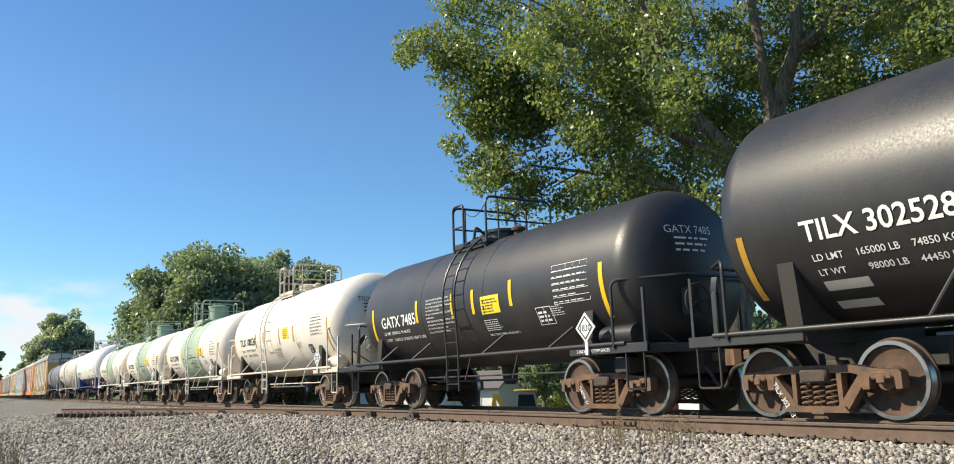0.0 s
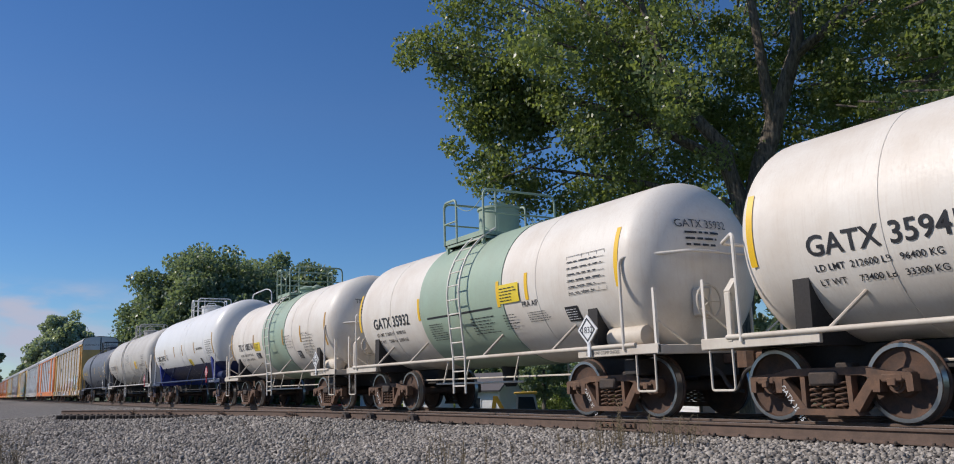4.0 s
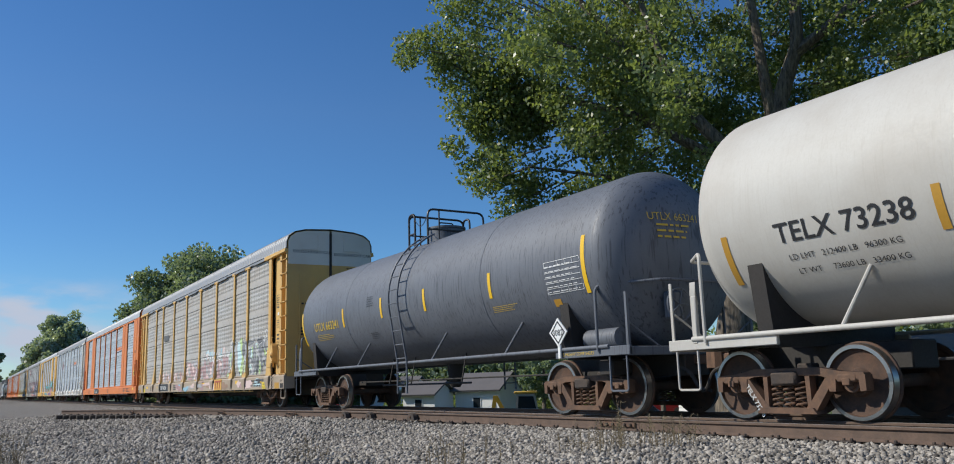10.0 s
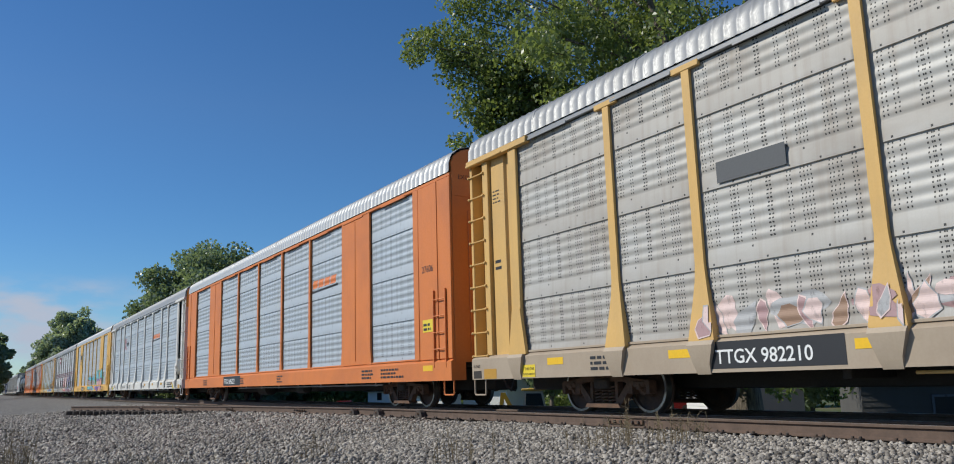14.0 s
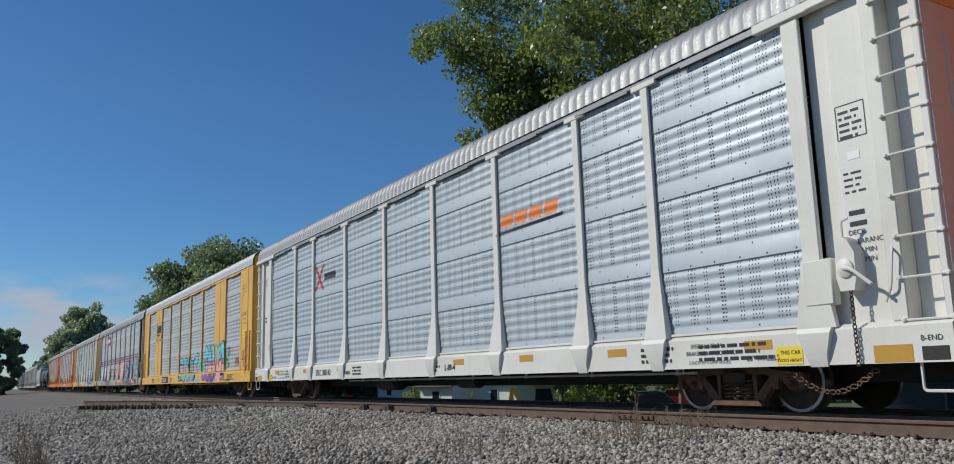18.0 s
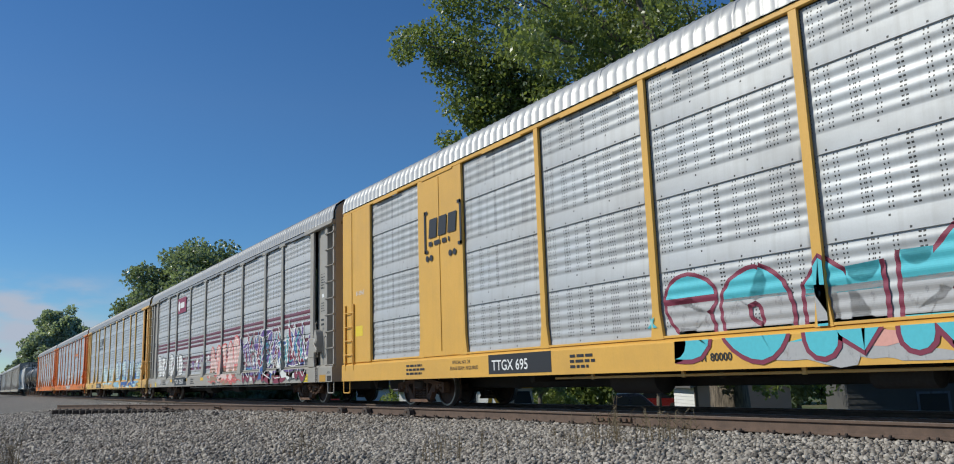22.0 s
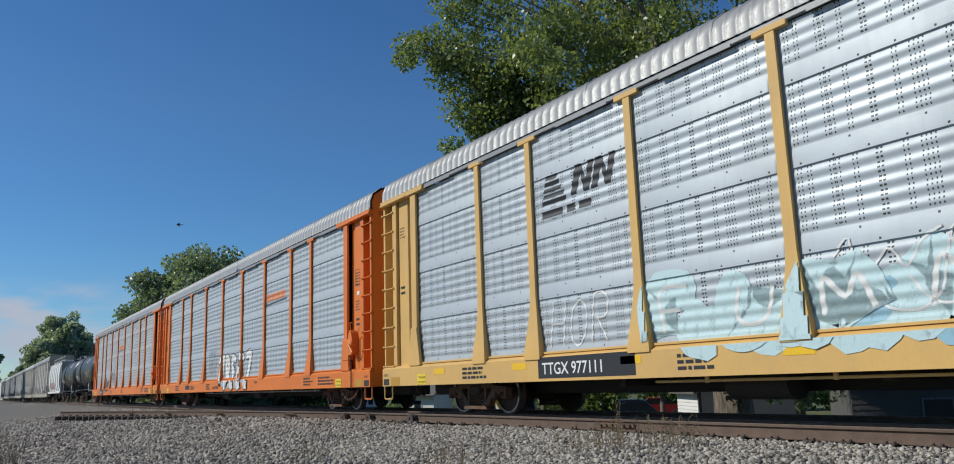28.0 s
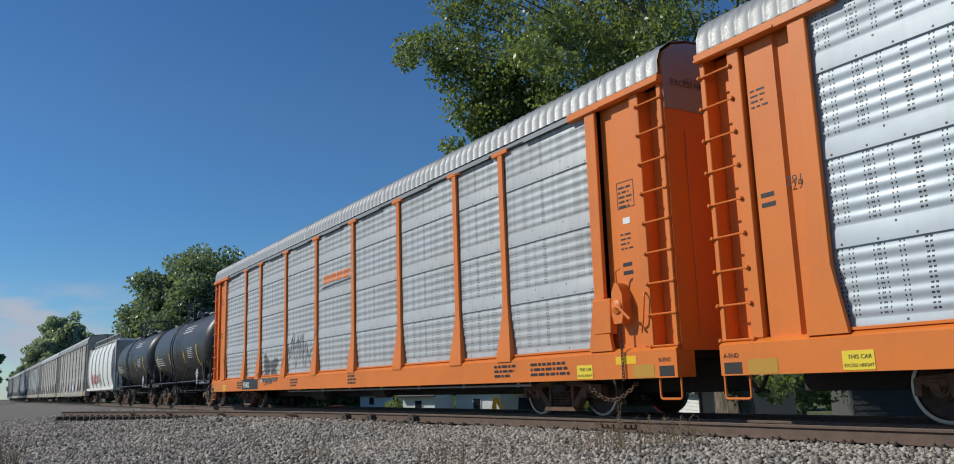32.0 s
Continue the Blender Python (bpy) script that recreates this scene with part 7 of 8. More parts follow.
    part("logo_disc", flat(([(0.2 + 0.2 * math.cos(a), 0.2 + 0.24 * math.sin(a)) for a in [math.pi * i / 6 for i in range(12)]], [tuple(range(12))]), 6.66, 4.2, -SIDE - 0.016), M_CHALK, c)
    wild(c, rnd, 11.0, 5.6, 0.7, 1.3, (K, LG), 8, (0.5, 0.9))
    mural(c, "BEHEAD", 11.1, 5.4, 1.12, 2.18, [(W, 0.6, 4)], K, 2, 0.36, 0.045, 0.01, 0.10, None, False)
    for k in range(9):
        paint_over(c, blob(rnd, rnd.uniform(0.2, 0.45), rnd.uniform(0.25, 0.55)), 3.6 - 0.33 * k, 1.15 + 0.5 * rnd.random(), (PU, LG, W)[k % 3], 0.004)
    wild(c, rnd, 0.5, -4.2, 0.64, 1.9, (CR, CR, SA, CR), 14, (0.8, 1.5))
    mural(c, "ASTOR", 0.4, -4.1, 0.95, 2.35, [(BR, 0.6, 1.3), (CR, 1.3, 4)], RO, 4, 0.40, 0.07, 0.0, 0.25, SA)
    wild(c, rnd, 0.6, -4.4, 0.62, 1.0, (BR, BR, SA), 8, (0.9, 1.6), lines=(RO,))
    wild(c, rnd, -4.4, -11.2, 0.64, 1.8, (W, LG, W, K), 18, (0.8, 1.5))
    wild(c, rnd, -5.2, -11.3, 0.64, 1.5, (K, PU, MA, NB), 16, (0.8, 1.4))
    wild(c, rnd, -5.6, -11.3, 1.1, 2.0, (PU, K, MA, NB), 14, (0.7, 1.2))
    shards(c, 47, -4.5, -11.2, 1.2, 2.42, (DP, MA, NB, DP, TQ), (W,), 26, 0.014, (0.7, 1.3), 0.04)
    mural(c, "ENKTOL", -4.6, -11.2, 1.05, 2.25, [(NB, 0.6, 1.25), (MA, 1.25, 1.75), (DP, 1.75, 4)], W, 6, 0.30, 0.05, 0.07, 0.25, TQ, False)
    mural(c, "NWKLTN", -4.6, -11.4, 0.66, 1.4, [(MA, 0.6, 0.95), (DP, 0.95, 4)], K, 7, 0.26, 0.04, 0.05, 0.3, W, False)
    for k in range(16):
        paint_over(c, brush([(0, 0), (0.1 * (-1) ** k, 0.3), (0.25 * (-1) ** (k // 2), rnd.uniform(0.5, 0.9))], rnd.uniform(0.04, 0.1), 0, False, False), -4.9 - 0.4 * k, 1.0 + 0.7 * rnd.random(), (W, TQ, K, W)[k % 4], 0.024)
    scrawl(c, "TO", 5.2, 1.75, 0.28, 0.035, W, 3)
    scrawl(c, "LNK", 5.3, 1.45, 0.26, 0.035, P, 5)
    sill_text(c, "RLH80C", -0.4, 0.13, M_INK, 0.66)

    c = auto_rack(255.59, 282.79, M_FADEYEL, M_SHEET, M_ROOF, "yellow auto rack with grey sheets and pale blue graffiti")
    sill_text(c, "TTGX 977111", 6.65, 0.28, M_CHALK, plate=(2.5, 0.36))
    sill_print(c, 53, M_INK)
    for k in range(5):
        paint_over(c, ([(0, 0), (0.7 - 0.09 * k, 0), (0.74 - 0.09 * k, 0.075), (0.04, 0.075)], [(0, 1, 2, 3)]), 6.6 - 0.03 * k, 3.72 + 0.11 * k, M_INK, 0.001, "logo")
    for yy in (5.75, 5.2):
        paint_over(c, ([(0, 0), (0.16, 0), (0.28, 0.32), (0.36, 0.0), (0.5, 0.0), (0.66, 0.5), (0.5, 0.5), (0.42, 0.2), (0.32, 0.5), (0.15, 0.5)], [(0, 1, 2, 8, 9), (2, 3, 7, 8), (3, 4, 5, 6, 7)]), yy, 3.75, M_INK, 0.001, "logo")
    paint_over(c, bars(1, 1.9, 0.26, 8, 0.5), 6.6, 3.48, M_INK, 0.001, "logo_stripe")
    wild(c, rnd, 4.1, -1.4, 0.7, 1.9, (LB, LB, B, LB), 14, (0.8, 1.4))
    mural(c, "FUMN", 4.1, -1.2, 0.95, 2.1, [(LB, 0.6, 4)], LB, 8, 0.42, 0.06, 0.0, 0.25, W)
    for k in range(6):
        paint_over(c, stroke(rnd, 1.4, 1.0, 0.03), 0.9 - 0.5 * k, 1.2, W, 0.01)
    scrawl(c, "HOR", 6.55, 1.25, 0.75, 0.035, W, 4)
    wild(c, rnd, -1.6, -11.0, 0.63, 1.5, (NB, B, NB, B), 24, (0.8, 1.5))
    mural(c, "SPTORM", -1.5, -11.0, 0.95, 2.45, [(B, 0.6, 1.3), (LB, 1.3, 4)], NB, 9, 0.32, 0.05, 0.03, 0.25, W, False)
    wild(c, rnd, -2.0, -10.8, 0.62, 1.0, (NB, LB), 10, (0.5, 1.2))

    c = auto_rack(282.74, 309.94, M_ORANGE, M_SHEET, M_ROOF, "orange auto rack with bright sheets and silver graffiti", strips=())
    sill_text(c, "301214", 6.3, 0.24, M_INK)
    part("sill_bars", flat(bars(1, 0.8, 0.36, 2, 0.5), 7.3, 0.76, -SILL - 0.008), M_INK, c)
    sill_text(c, "+LD LMT 80000", 2.4, 0.14, M_INK)
    sill_text(c, "I-69-4", -3.4, 0.13, M_INK, 0.86)
    sill_print(c, 63, M_INK)
    swoosh(c, -4.3, 3.6, logo)
    wild(c, rnd, 1.6, -2.7, 0.66, 1.15, (W, LG), 8, (0.7, 1.1))
    mural(c, "TREEZ", 1.65, -2.8, 0.68, 2.1, [(W, 0.6, 4)], K, 33, 0.30, 0.05, 0.015, 0.12, None, False)
    for k, word in enumerate(("VANDALS", "GOBLEN", "TOADS")):
        scrawl(c, word, 3.5, 2.0 - 0.38 * k, 0.3, 0.02, DG, 21 + k)
    part("number_lettering", flat(letters("29194", 0.18), 12.0, 2.95, -SIDE + 0.041), M_INK, c)

    c = auto_rack(309.94, 337.14, M_ORANGE, M_SHEETDIM, M_ROOF, "orange auto rack with dull sheets and dark scrawls", end_top=M_ROOF, strips=(-11.9,))
    sill_text(c, "953402", 8.6, 0.26, M_CHALK, plate=(1.9, 0.38))
    sill_print(c, 73, M_INK)
    swoosh(c, 0.9, 3.6, logo)
    wild(c, rnd, 6.9, 4.4, 0.8, 1.9, (K, LG, K), 9, (0.4, 0.9), lines=(K,))
    for k in range(5):
        paint_over(c, stroke(rnd, 1.2, 1.2, 0.03), 4.6 - 0.5 * k, 1.2, K, 0.01)

    far = [(M_RACKGREY, M_SHEETOLD, M_ROOF, "weathered grey auto rack with dull sheets"), (M_RACKGREY, M_SHEETOLD, M_ROOFWHITE, "brownish grey auto rack with weathered sheets"), (M_RACKGREY, M_SHEETDIM, M_ROOF, "faded grey auto rack with grey sheets"),
           (M_NAVY, M_SHEETDIM, M_ROOF, "dark blue auto rack at the train's far part"), (M_RACKGREY, M_SHEETDIM, M_ROOFWHITE, "grey auto rack at the train's far part"), (M_NAVY, M_SHEETOLD, M_ROOF, "dark blue auto rack at the train's far part")]
    s = 379.64
    for i, (f, sh, ro, lab) in enumerate(far):
        c = auto_rack(s, s + 27.2, f, sh, ro, lab)
        if i < 3:
            wild(c, rnd, 9.0, -9.0, 0.8, 1.9, (LG, W, P), 14, (0.7, 1.4))
        s += 27.2


def swoosh(car, y, z, mat):
    """Slanted logo bars on one sheet, with a dark line under them."""
    for k in range(4):
        paint_over(car, ([(0.5 * k, 0.0), (0.5 * k + 0.42, 0.0), (0.5 * k + 0.5, 0.24), (0.5 * k + 0.08, 0.24)], [(0, 1, 2, 3)]), y, z, mat, 0.001, "logo")
    paint_over(car, ([(-0.1, -0.12), (2.1, -0.06), (2.15, 0.0), (-0.02, -0.05)], [(0, 1, 2, 3)]), y, z - 0.03, M_INK, 0.001, "logo_line")


def bracket_logo(car, y, z):
    """Dark square brackets round three slanted blocks and a row of discs."""
    x = -SIDE - 0.056
    ms = []
    for k, s in ((0.06, 1), (1.62, -1)):
        ms.append(flat(([(0, 0), (0.07, 0), (0.07, 0.95), (0, 0.95)], [(0, 1, 2, 3)]), y - k, z, x))
        for zz in (0.0, 0.88):
            ms.append(flat(([(0, 0), (0.16, 0), (0.16, 0.07), (0, 0.07)], [(0, 1, 2, 3)]), y - k + (0.09 if s < 0 else 0), z + zz, x))
    for k in range(3):
        ms.append(flat(([(0, 0), (0.34, 0), (0.40, 0.42), (0.06, 0.42)], [(0, 1, 2, 3)]), y - 0.26 - 0.42 * k, z + 0.32, x))
    for k in (0.18, 0.36, 1.2, 1.38):
        ms.append(flat(([(0.07 * math.cos(a), 0.07 * math.sin(a)) for a in [math.pi * i / 6 for i in range(12)]], [tuple(range(12))]), y - k, z - 0.12, x))
    ms.append(flat(bars(1, 1.25, 0.2, 4, 0.5), y - 0.26, z + 0.14, x))
    part("logo", join(*ms), M_INK, car)


def hopper(s0, s1):
    """Covered hopper with bulging white sides and sloped end sheets."""
    mid, half = 0.5 * (s0 + s1), 0.5 * (s1 - s0)
    car = car_base("covered_hopper", s0, s1, "dirty white covered hopper car with red scrawls low on its side", "hopper car", "hopper cars of the train")
    L = half - 1.4
    shape = [(-1.35, 1.2), (-1.52, 1.9), (-1.56, 2.8), (-1.50, 3.7), (-1.30, 4.3), (-0.9, 4.55), (0.9, 4.55), (1.30, 4.3), (1.50, 3.7), (1.56, 2.8), (1.52, 1.9), (1.35, 1.2), (0.5, 0.75), (-0.5, 0.75)]
    part("body", Mesh().prism(shape, -L, L, "y"), M_CLEAN, car)
    for s in (-1, 1):
        part("slope_sheet", Mesh().prism([(s * L, 4.4), (s * (half - 0.7), 4.4), (s * (half - 0.7), 4.2), (s * (L - 0.0), 2.2)], -1.4, 1.4), M_GREY, car)
        fr = Mesh().box(-1.4, 1.4, s * (half - 0.5), s * (half - 1.5), 0.95, 1.12, 0.02)
        for q in (-1, 1):
            fr.box(q * 1.36, q * 1.46, s * (half - 0.55), s * (half - 0.7), 1.0, 4.4, 0.02)
        part("end_frame", fr, M_RACKGREY, car)
        coupler(car, s * (half - 0.5), s, M_RUST)
        truck(car, s * (half - 2.05), 0.475)
    sl = Mesh()
    for q in (-1, 1):
        sl.box(q * 1.42, q * 1.54, -half + 0.6, half - 0.6, 1.0, 1.2, 0.02)
    part("side_sill", sl, M_CLEAN, car)
    rb = mesh_of("side_rib", Mesh().tube([(x - 0.03, 0, z) for x, z in shape[:6]], 0.035, 6), M_CLEAN)
    for k in range(7):
        at(part("side_rib", rb, None, car), 0, -L + 2 * L * k / 6, 0)
    rl = Mesh()
    for q in (-1, 1):
        rl.tube([(q * 1.1, -L, 4.95), (q * 1.1, L, 4.95)], 0.03, 6)
        for k in range(9):
            rl.tube([(q * 1.1, -L + 2 * L * k / 8, 4.5), (q * 1.1, -L + 2 * L * k / 8, 4.95)], 0.025, 6)
        rl.box(q * 0.6, q * 1.15, -L, L, 4.55, 4.6, 0.01)
    part("roof_walk", rl, M_GREY, car)
    for k in (-0.6, 0, 0.6):
        part("hopper_outlet", Mesh().prism([(k * L - 1.2, 0.95), (k * L + 1.2, 0.95), (k * L + 0.3, 0.4), (k * L - 0.3, 0.4)], -0.9, 0.9), M_UNDER, car)
    for k in range(6):
        part("scrawl", flat(blob(random.Random(k), 0.9, 0.8, 9, 0.5), 4.5 - 0.9 * k, 1.5, -1.545 - 0.002 * k), (M_REDSIGN, M_RACKGREY)[k % 2], car)
    return car


# ---- trees, weeds and the yards behind ----
def leaf_mesh(name, centres, radii, count, size, seed, material, flatten=0.8):
    """Many small kite-shaped leaves in clumps."""
    rng = np.random.default_rng(seed)
    n = len(centres) * count
    c = np.repeat(np.asarray(centres, float), count, 0)
    r = np.repeat(np.asarray(radii, float), count)
    d = rng.normal(size=(n, 3))
    d /= np.linalg.norm(d, axis=1)[:, None]
    p = c + d * (r * rng.uniform(0.15, 1.0, n) ** 0.5)[:, None] * np.array([1, 1, flatten])
    a = rng.normal(size=(n, 3))
    a[:, 2] -= 0.5
    a /= np.linalg.norm(a, axis=1)[:, None]
    b = np.cross(a, rng.normal(size=(n, 3)))
    b /= np.linalg.norm(b, axis=1)[:, None]
    s = (size * rng.uniform(0.6, 1.35, n))[:, None]
    verts = np.stack([p - a * s * 0.6, p + b * s * 0.42 - a * s * 0.1, p + a * s * 0.6, p - b * s * 0.42 - a * s * 0.1], 1).reshape(-1, 3)
    me = bpy.data.meshes.new(name)
    me.vertices.add(n * 4)
    me.vertices.foreach_set("co", verts.reshape(-1).astype(np.float32))
    me.loops.add(n * 4)
    me.loops.foreach_set("vertex_index", np.arange(n * 4, dtype=np.int32))
    me.polygons.add(n)
    me.polygons.foreach_set("loop_start", np.arange(0, n * 4, 4, dtype=np.int32))
    me.update()
    me.materials.append(material)
    return me


def limb(mb, pts, r0, r1, n=10):
    """A tapering, slightly crooked limb."""
    pts = [Vector(p) for p in pts]
    path = []
    for a, b in zip(pts, pts[1:]):
        for i in range(4):
            path.append(a.lerp(b, i / 4))
    path.append(pts[-1])
    vs, fs = [], []
    up = Vector((1, 0.2, 0))
    m = len(path)
    for i, p in enumerate(path):
        d = (path[min(i + 1, m - 1)] - path[max(i - 1, 0)]).normalized()
        side = d.cross(up).normalized()
        u2 = side.cross(d)
        r = r0 + (r1 - r0) * i / (m - 1)
        q = p + 0.25 * r * Vector((noise.noise(p * 0.7), noise.noise(p * 0.7 + Vector((9, 0, 0))), 0))
        for k in range(n):
            t = 2 * math.pi * k / n
            vs.append(q + r * (1 + 0.12 * math.sin(3 * t + i)) * (math.cos(t) * side + math.sin(t) * u2))
    for i in range(m - 1):
        fs += [(i * n + k, i * n + (k + 1) % n, (i + 1) * n + (k + 1) % n, (i + 1) * n + k) for k in range(n)]
    fs.append(tuple((m - 1) * n + k for k in range(n)))
    mb.add(vs, fs)


def crown_points(centre, radii, n, seed, inner=0.5, skip=None):
    rng = random.Random(seed)
    pts = []
    while len(pts) < n:
        d = Vector((rng.gauss(0, 1), rng.gauss(0, 1), rng.gauss(0, 1))).normalized()
        k = rng.uniform(inner, 1.0) * (0.86 + 0.3 * noise.noise(d * 2.2 + Vector((seed, 0, 0))))
        p = Vector((centre[0] + d.x * radii[0] * k, centre[1] + d.y * radii[1] * k, centre[2] + d.z * radii[2] * k))
        if skip and skip(p):
            continue
        pts.append(p)
    return pts


def big_tree():
    tree = tagged(new("cottonwood_tree"), "tall leafy cottonwood with thick forking limbs behind the track", "tree")
    tree.location = (19.6, 17.6, -2.5)
    o = Vector(tree.location)
    trunk = Mesh()
    w = lambda *p: Vector(p) - o
    limb(trunk, [w(19.6, 17.6, -2.7), w(19.9, 17.6, 1.5), w(20.6, 17.3, 5.2)], 0.62, 0.42, 14)
    limb(trunk, [w(20.5, 17.3, 4.8), w(21.3, 16.6, 8.0), w(21.9, 15.7, 11.0), w(22.1, 15.4, 17.0)], 0.38, 0.12)
    limb(trunk, [w(20.6, 17.3, 5.0), w(20.4, 17.6, 7.8), w(18.6, 19.6, 11.2), w(16.4, 21.4, 15.0)], 0.30, 0.08)
    limb(trunk, [w(20.3, 17.7, 7.4), w(18.2, 19.5, 9.2), w(15.0, 22.0, 10.4), w(12.9, 23.4, 11.6)], 0.18, 0.04)
    limb(trunk, [w(19.6, 18.4, 9.0), w(18.4, 18.8, 12.5), w(17.8, 19.0, 16.5)], 0.16, 0.05)
    limb(trunk, [w(21.4, 16.5, 8.2), w(20.6, 16.2, 12.0), w(20.0, 16.3, 17.0)], 0.2, 0.06)
    limb(trunk, [w(21.8, 15.8, 10.6), w(24.0, 13.2, 13.0), w(25.0, 11.5, 15.5)], 0.18, 0.05)
    limb(trunk, [w(20.9, 16.9, 6.2), w(23.5, 14.0, 8.4), w(25.4, 11.8, 10.5)], 0.2, 0.05)
    limb(trunk, [w(20.3, 17.6, 6.0), w(18.0, 19.4, 6.9), w(15.4, 21.6, 7.6)], 0.13, 0.03)
    centre, radii = (20.6, 17.0, 11.0), (9.7, 9.7, 8.0)
    gap = lambda p: 0.79 * (p.x - 20.6) - 0.61 * (p.y - 17.0) < -6.6 and p.z < 9.0
    thin = random.Random(4)

    def skip(p):
        if gap(p):
            return True
        far, side = 0.8 * p.x + 0.6 * p.y, 0.6 * p.x - 0.8 * p.y - (0.6 * 21.6 - 0.8 * 16.3)
        return far < 27.8 and -4.6 < side < 3.4 and p.z < 15.0 and thin.random() < 0.9
    pts = crown_points(centre, radii, 600, 3, 0.4, skip)
    # sprays that hang out over the track's side
    rnd = random.Random(8)
    for (x, y, z), k in (((14.6, 22.2, 10.6), 14), ((15.4, 21.6, 9.6), 14), ((14.4, 22.6, 9.6), 8), ((12.6, 23.9, 12.1), 6), ((13.6, 23.2, 11.6), 8), ((15.2, 22.4, 7.6), 9), ((15.6, 22.0, 6.9), 7), ((15.0, 22.4, 8.8), 8), ((13.9, 23.0, 13.4), 8)):
        pts += [Vector((x + rnd.gauss(0, 0.5), y + rnd.gauss(0, 0.5), z + rnd.gauss(0, 0.4))) for _ in range(k)]
    rad = [rnd.uniform(0.45, 1.15) for _ in pts]
    part("crown", leaf_mesh("crown", [p - o for p in pts], rad, 270, 0.118, 5, M_LEAF), None, tree, "glossy green leaves with gaps of sky")
    for p in pts[::2]:
        a = p - o
        b = a.lerp(w(20.2, 17.4, 9.5), 0.22)
        limb(trunk, [b, a], 0.035, 0.01, 5)
    part("trunk", trunk, M_BARK, tree)
    # low suckers at the trunk's foot
    low = [w(19.4 + rnd.gauss(0, 1.1), 16.0 + rnd.gauss(0, 1.1), 0.55 + rnd.gauss(0, 0.35)) for _ in range(20)]
    part("low_branch", leaf_mesh("low_branch", low, [0.45] * len(low), 90, 0.13, 15, M_LEAF), None, tree)


def tree(name, x, y, z0, top, radius, seed, material, leaf, n=150, count=150, label="round leafy tree beyond the railway line", low=0.25):
    ob = tagged(new(name), label, "tree", "trees beyond the railway")
    ob.location = (x, y, z0)
    h = top - z0
    trunk = Mesh()
    limb(trunk, [(0, 0, -0.2), (0.1, 0, h * 0.3), (0.2, 0.1, h * 0.75)], 0.035 * h, 0.01 * h)
    rnd = random.Random(seed)
    for k in range(6):
        a = rnd.uniform(0, 6.28)
        limb(trunk, [(0.1, 0, h * (0.25 + 0.06 * k)), (0.45 * radius * math.cos(a), 0.45 * radius * math.sin(a), h * (0.45 + 0.06 * k))], 0.014 * h, 0.004 * h, 6)
    part("trunk", trunk, M_BARK, ob)
    cz = h * (0.5 + low / 2)
    pts = crown_points((0, 0, cz), (radius, radius, h - cz), n, seed, 0.62)
    part("crown", leaf_mesh("crown", pts, [rnd.uniform(0.12, 0.2) * radius for _ in pts], count, leaf, seed, material), None, ob)


def shrub_row(name, x0, y0, x1, y1, height, n, seed, k=1.0, material=None, label="dense green shrubs along the yards behind the track"):
    rnd = random.Random(seed)
    pts, rad = [], []
    for i in range(n):
        t = rnd.random()
        pts.append((x0 + (x1 - x0) * t + rnd.gauss(0, 0.6), y0 + (y1 - y0) * t + rnd.gauss(0, 0.6), -2.4 + height * rnd.random() * (0.6 + 0.4 * math.sin(9 * t))))
        rad.append(k * rnd.uniform(0.6, 1.2))
    tagged(new(name, leaf_mesh(name, pts, rad, 110, 0.22 * k, seed, material or M_LEAF)), label, "shrubs", kind="stuff")


def weeds(name, spots, seed, label):
    rnd = random.Random(seed)
    mb = Mesh()
    for x, y, spread, n, h in spots:
        for _ in range(n):
            a, b = x + rnd.gauss(0, spread), y + rnd.gauss(0, spread)
            z = ground_height(a) - 0.03
            hh = h * rnd.uniform(0.4, 1.1)
            lx, ly = rnd.gauss(0, 0.12) * hh, rnd.gauss(0, 0.12) * hh
            mb.tube([(a, b, z), (a + lx * 0.4, b + ly * 0.4, z + hh * 0.6), (a + lx, b + ly, z + hh)], rnd.uniform(0.002, 0.0042), 4)
            for _ in range(rnd.randint(2, 6)):
                t = rnd.uniform(0.35, 1.0)
                dx, dy = rnd.gauss(0, 0.05), rnd.gauss(0, 0.05)
                p = Vector((a + lx * t, b + ly * t, z + hh * t))
                mb.tube([p, p + Vector((dx, dy, rnd.uniform(0.01, 0.07)))], 0.003, 3)
    tagged(part(name, mb, M_STRAW), label, "weeds", kind="stuff")


def oriented(ob, x, y, z, dx, dy):
    """Turns a thing so that its own x axis lies along (dx, dy)."""
    ob.matrix_basis = pose(x, y, z, 0, 0, math.degrees(math.atan2(dy, dx)))
    return ob


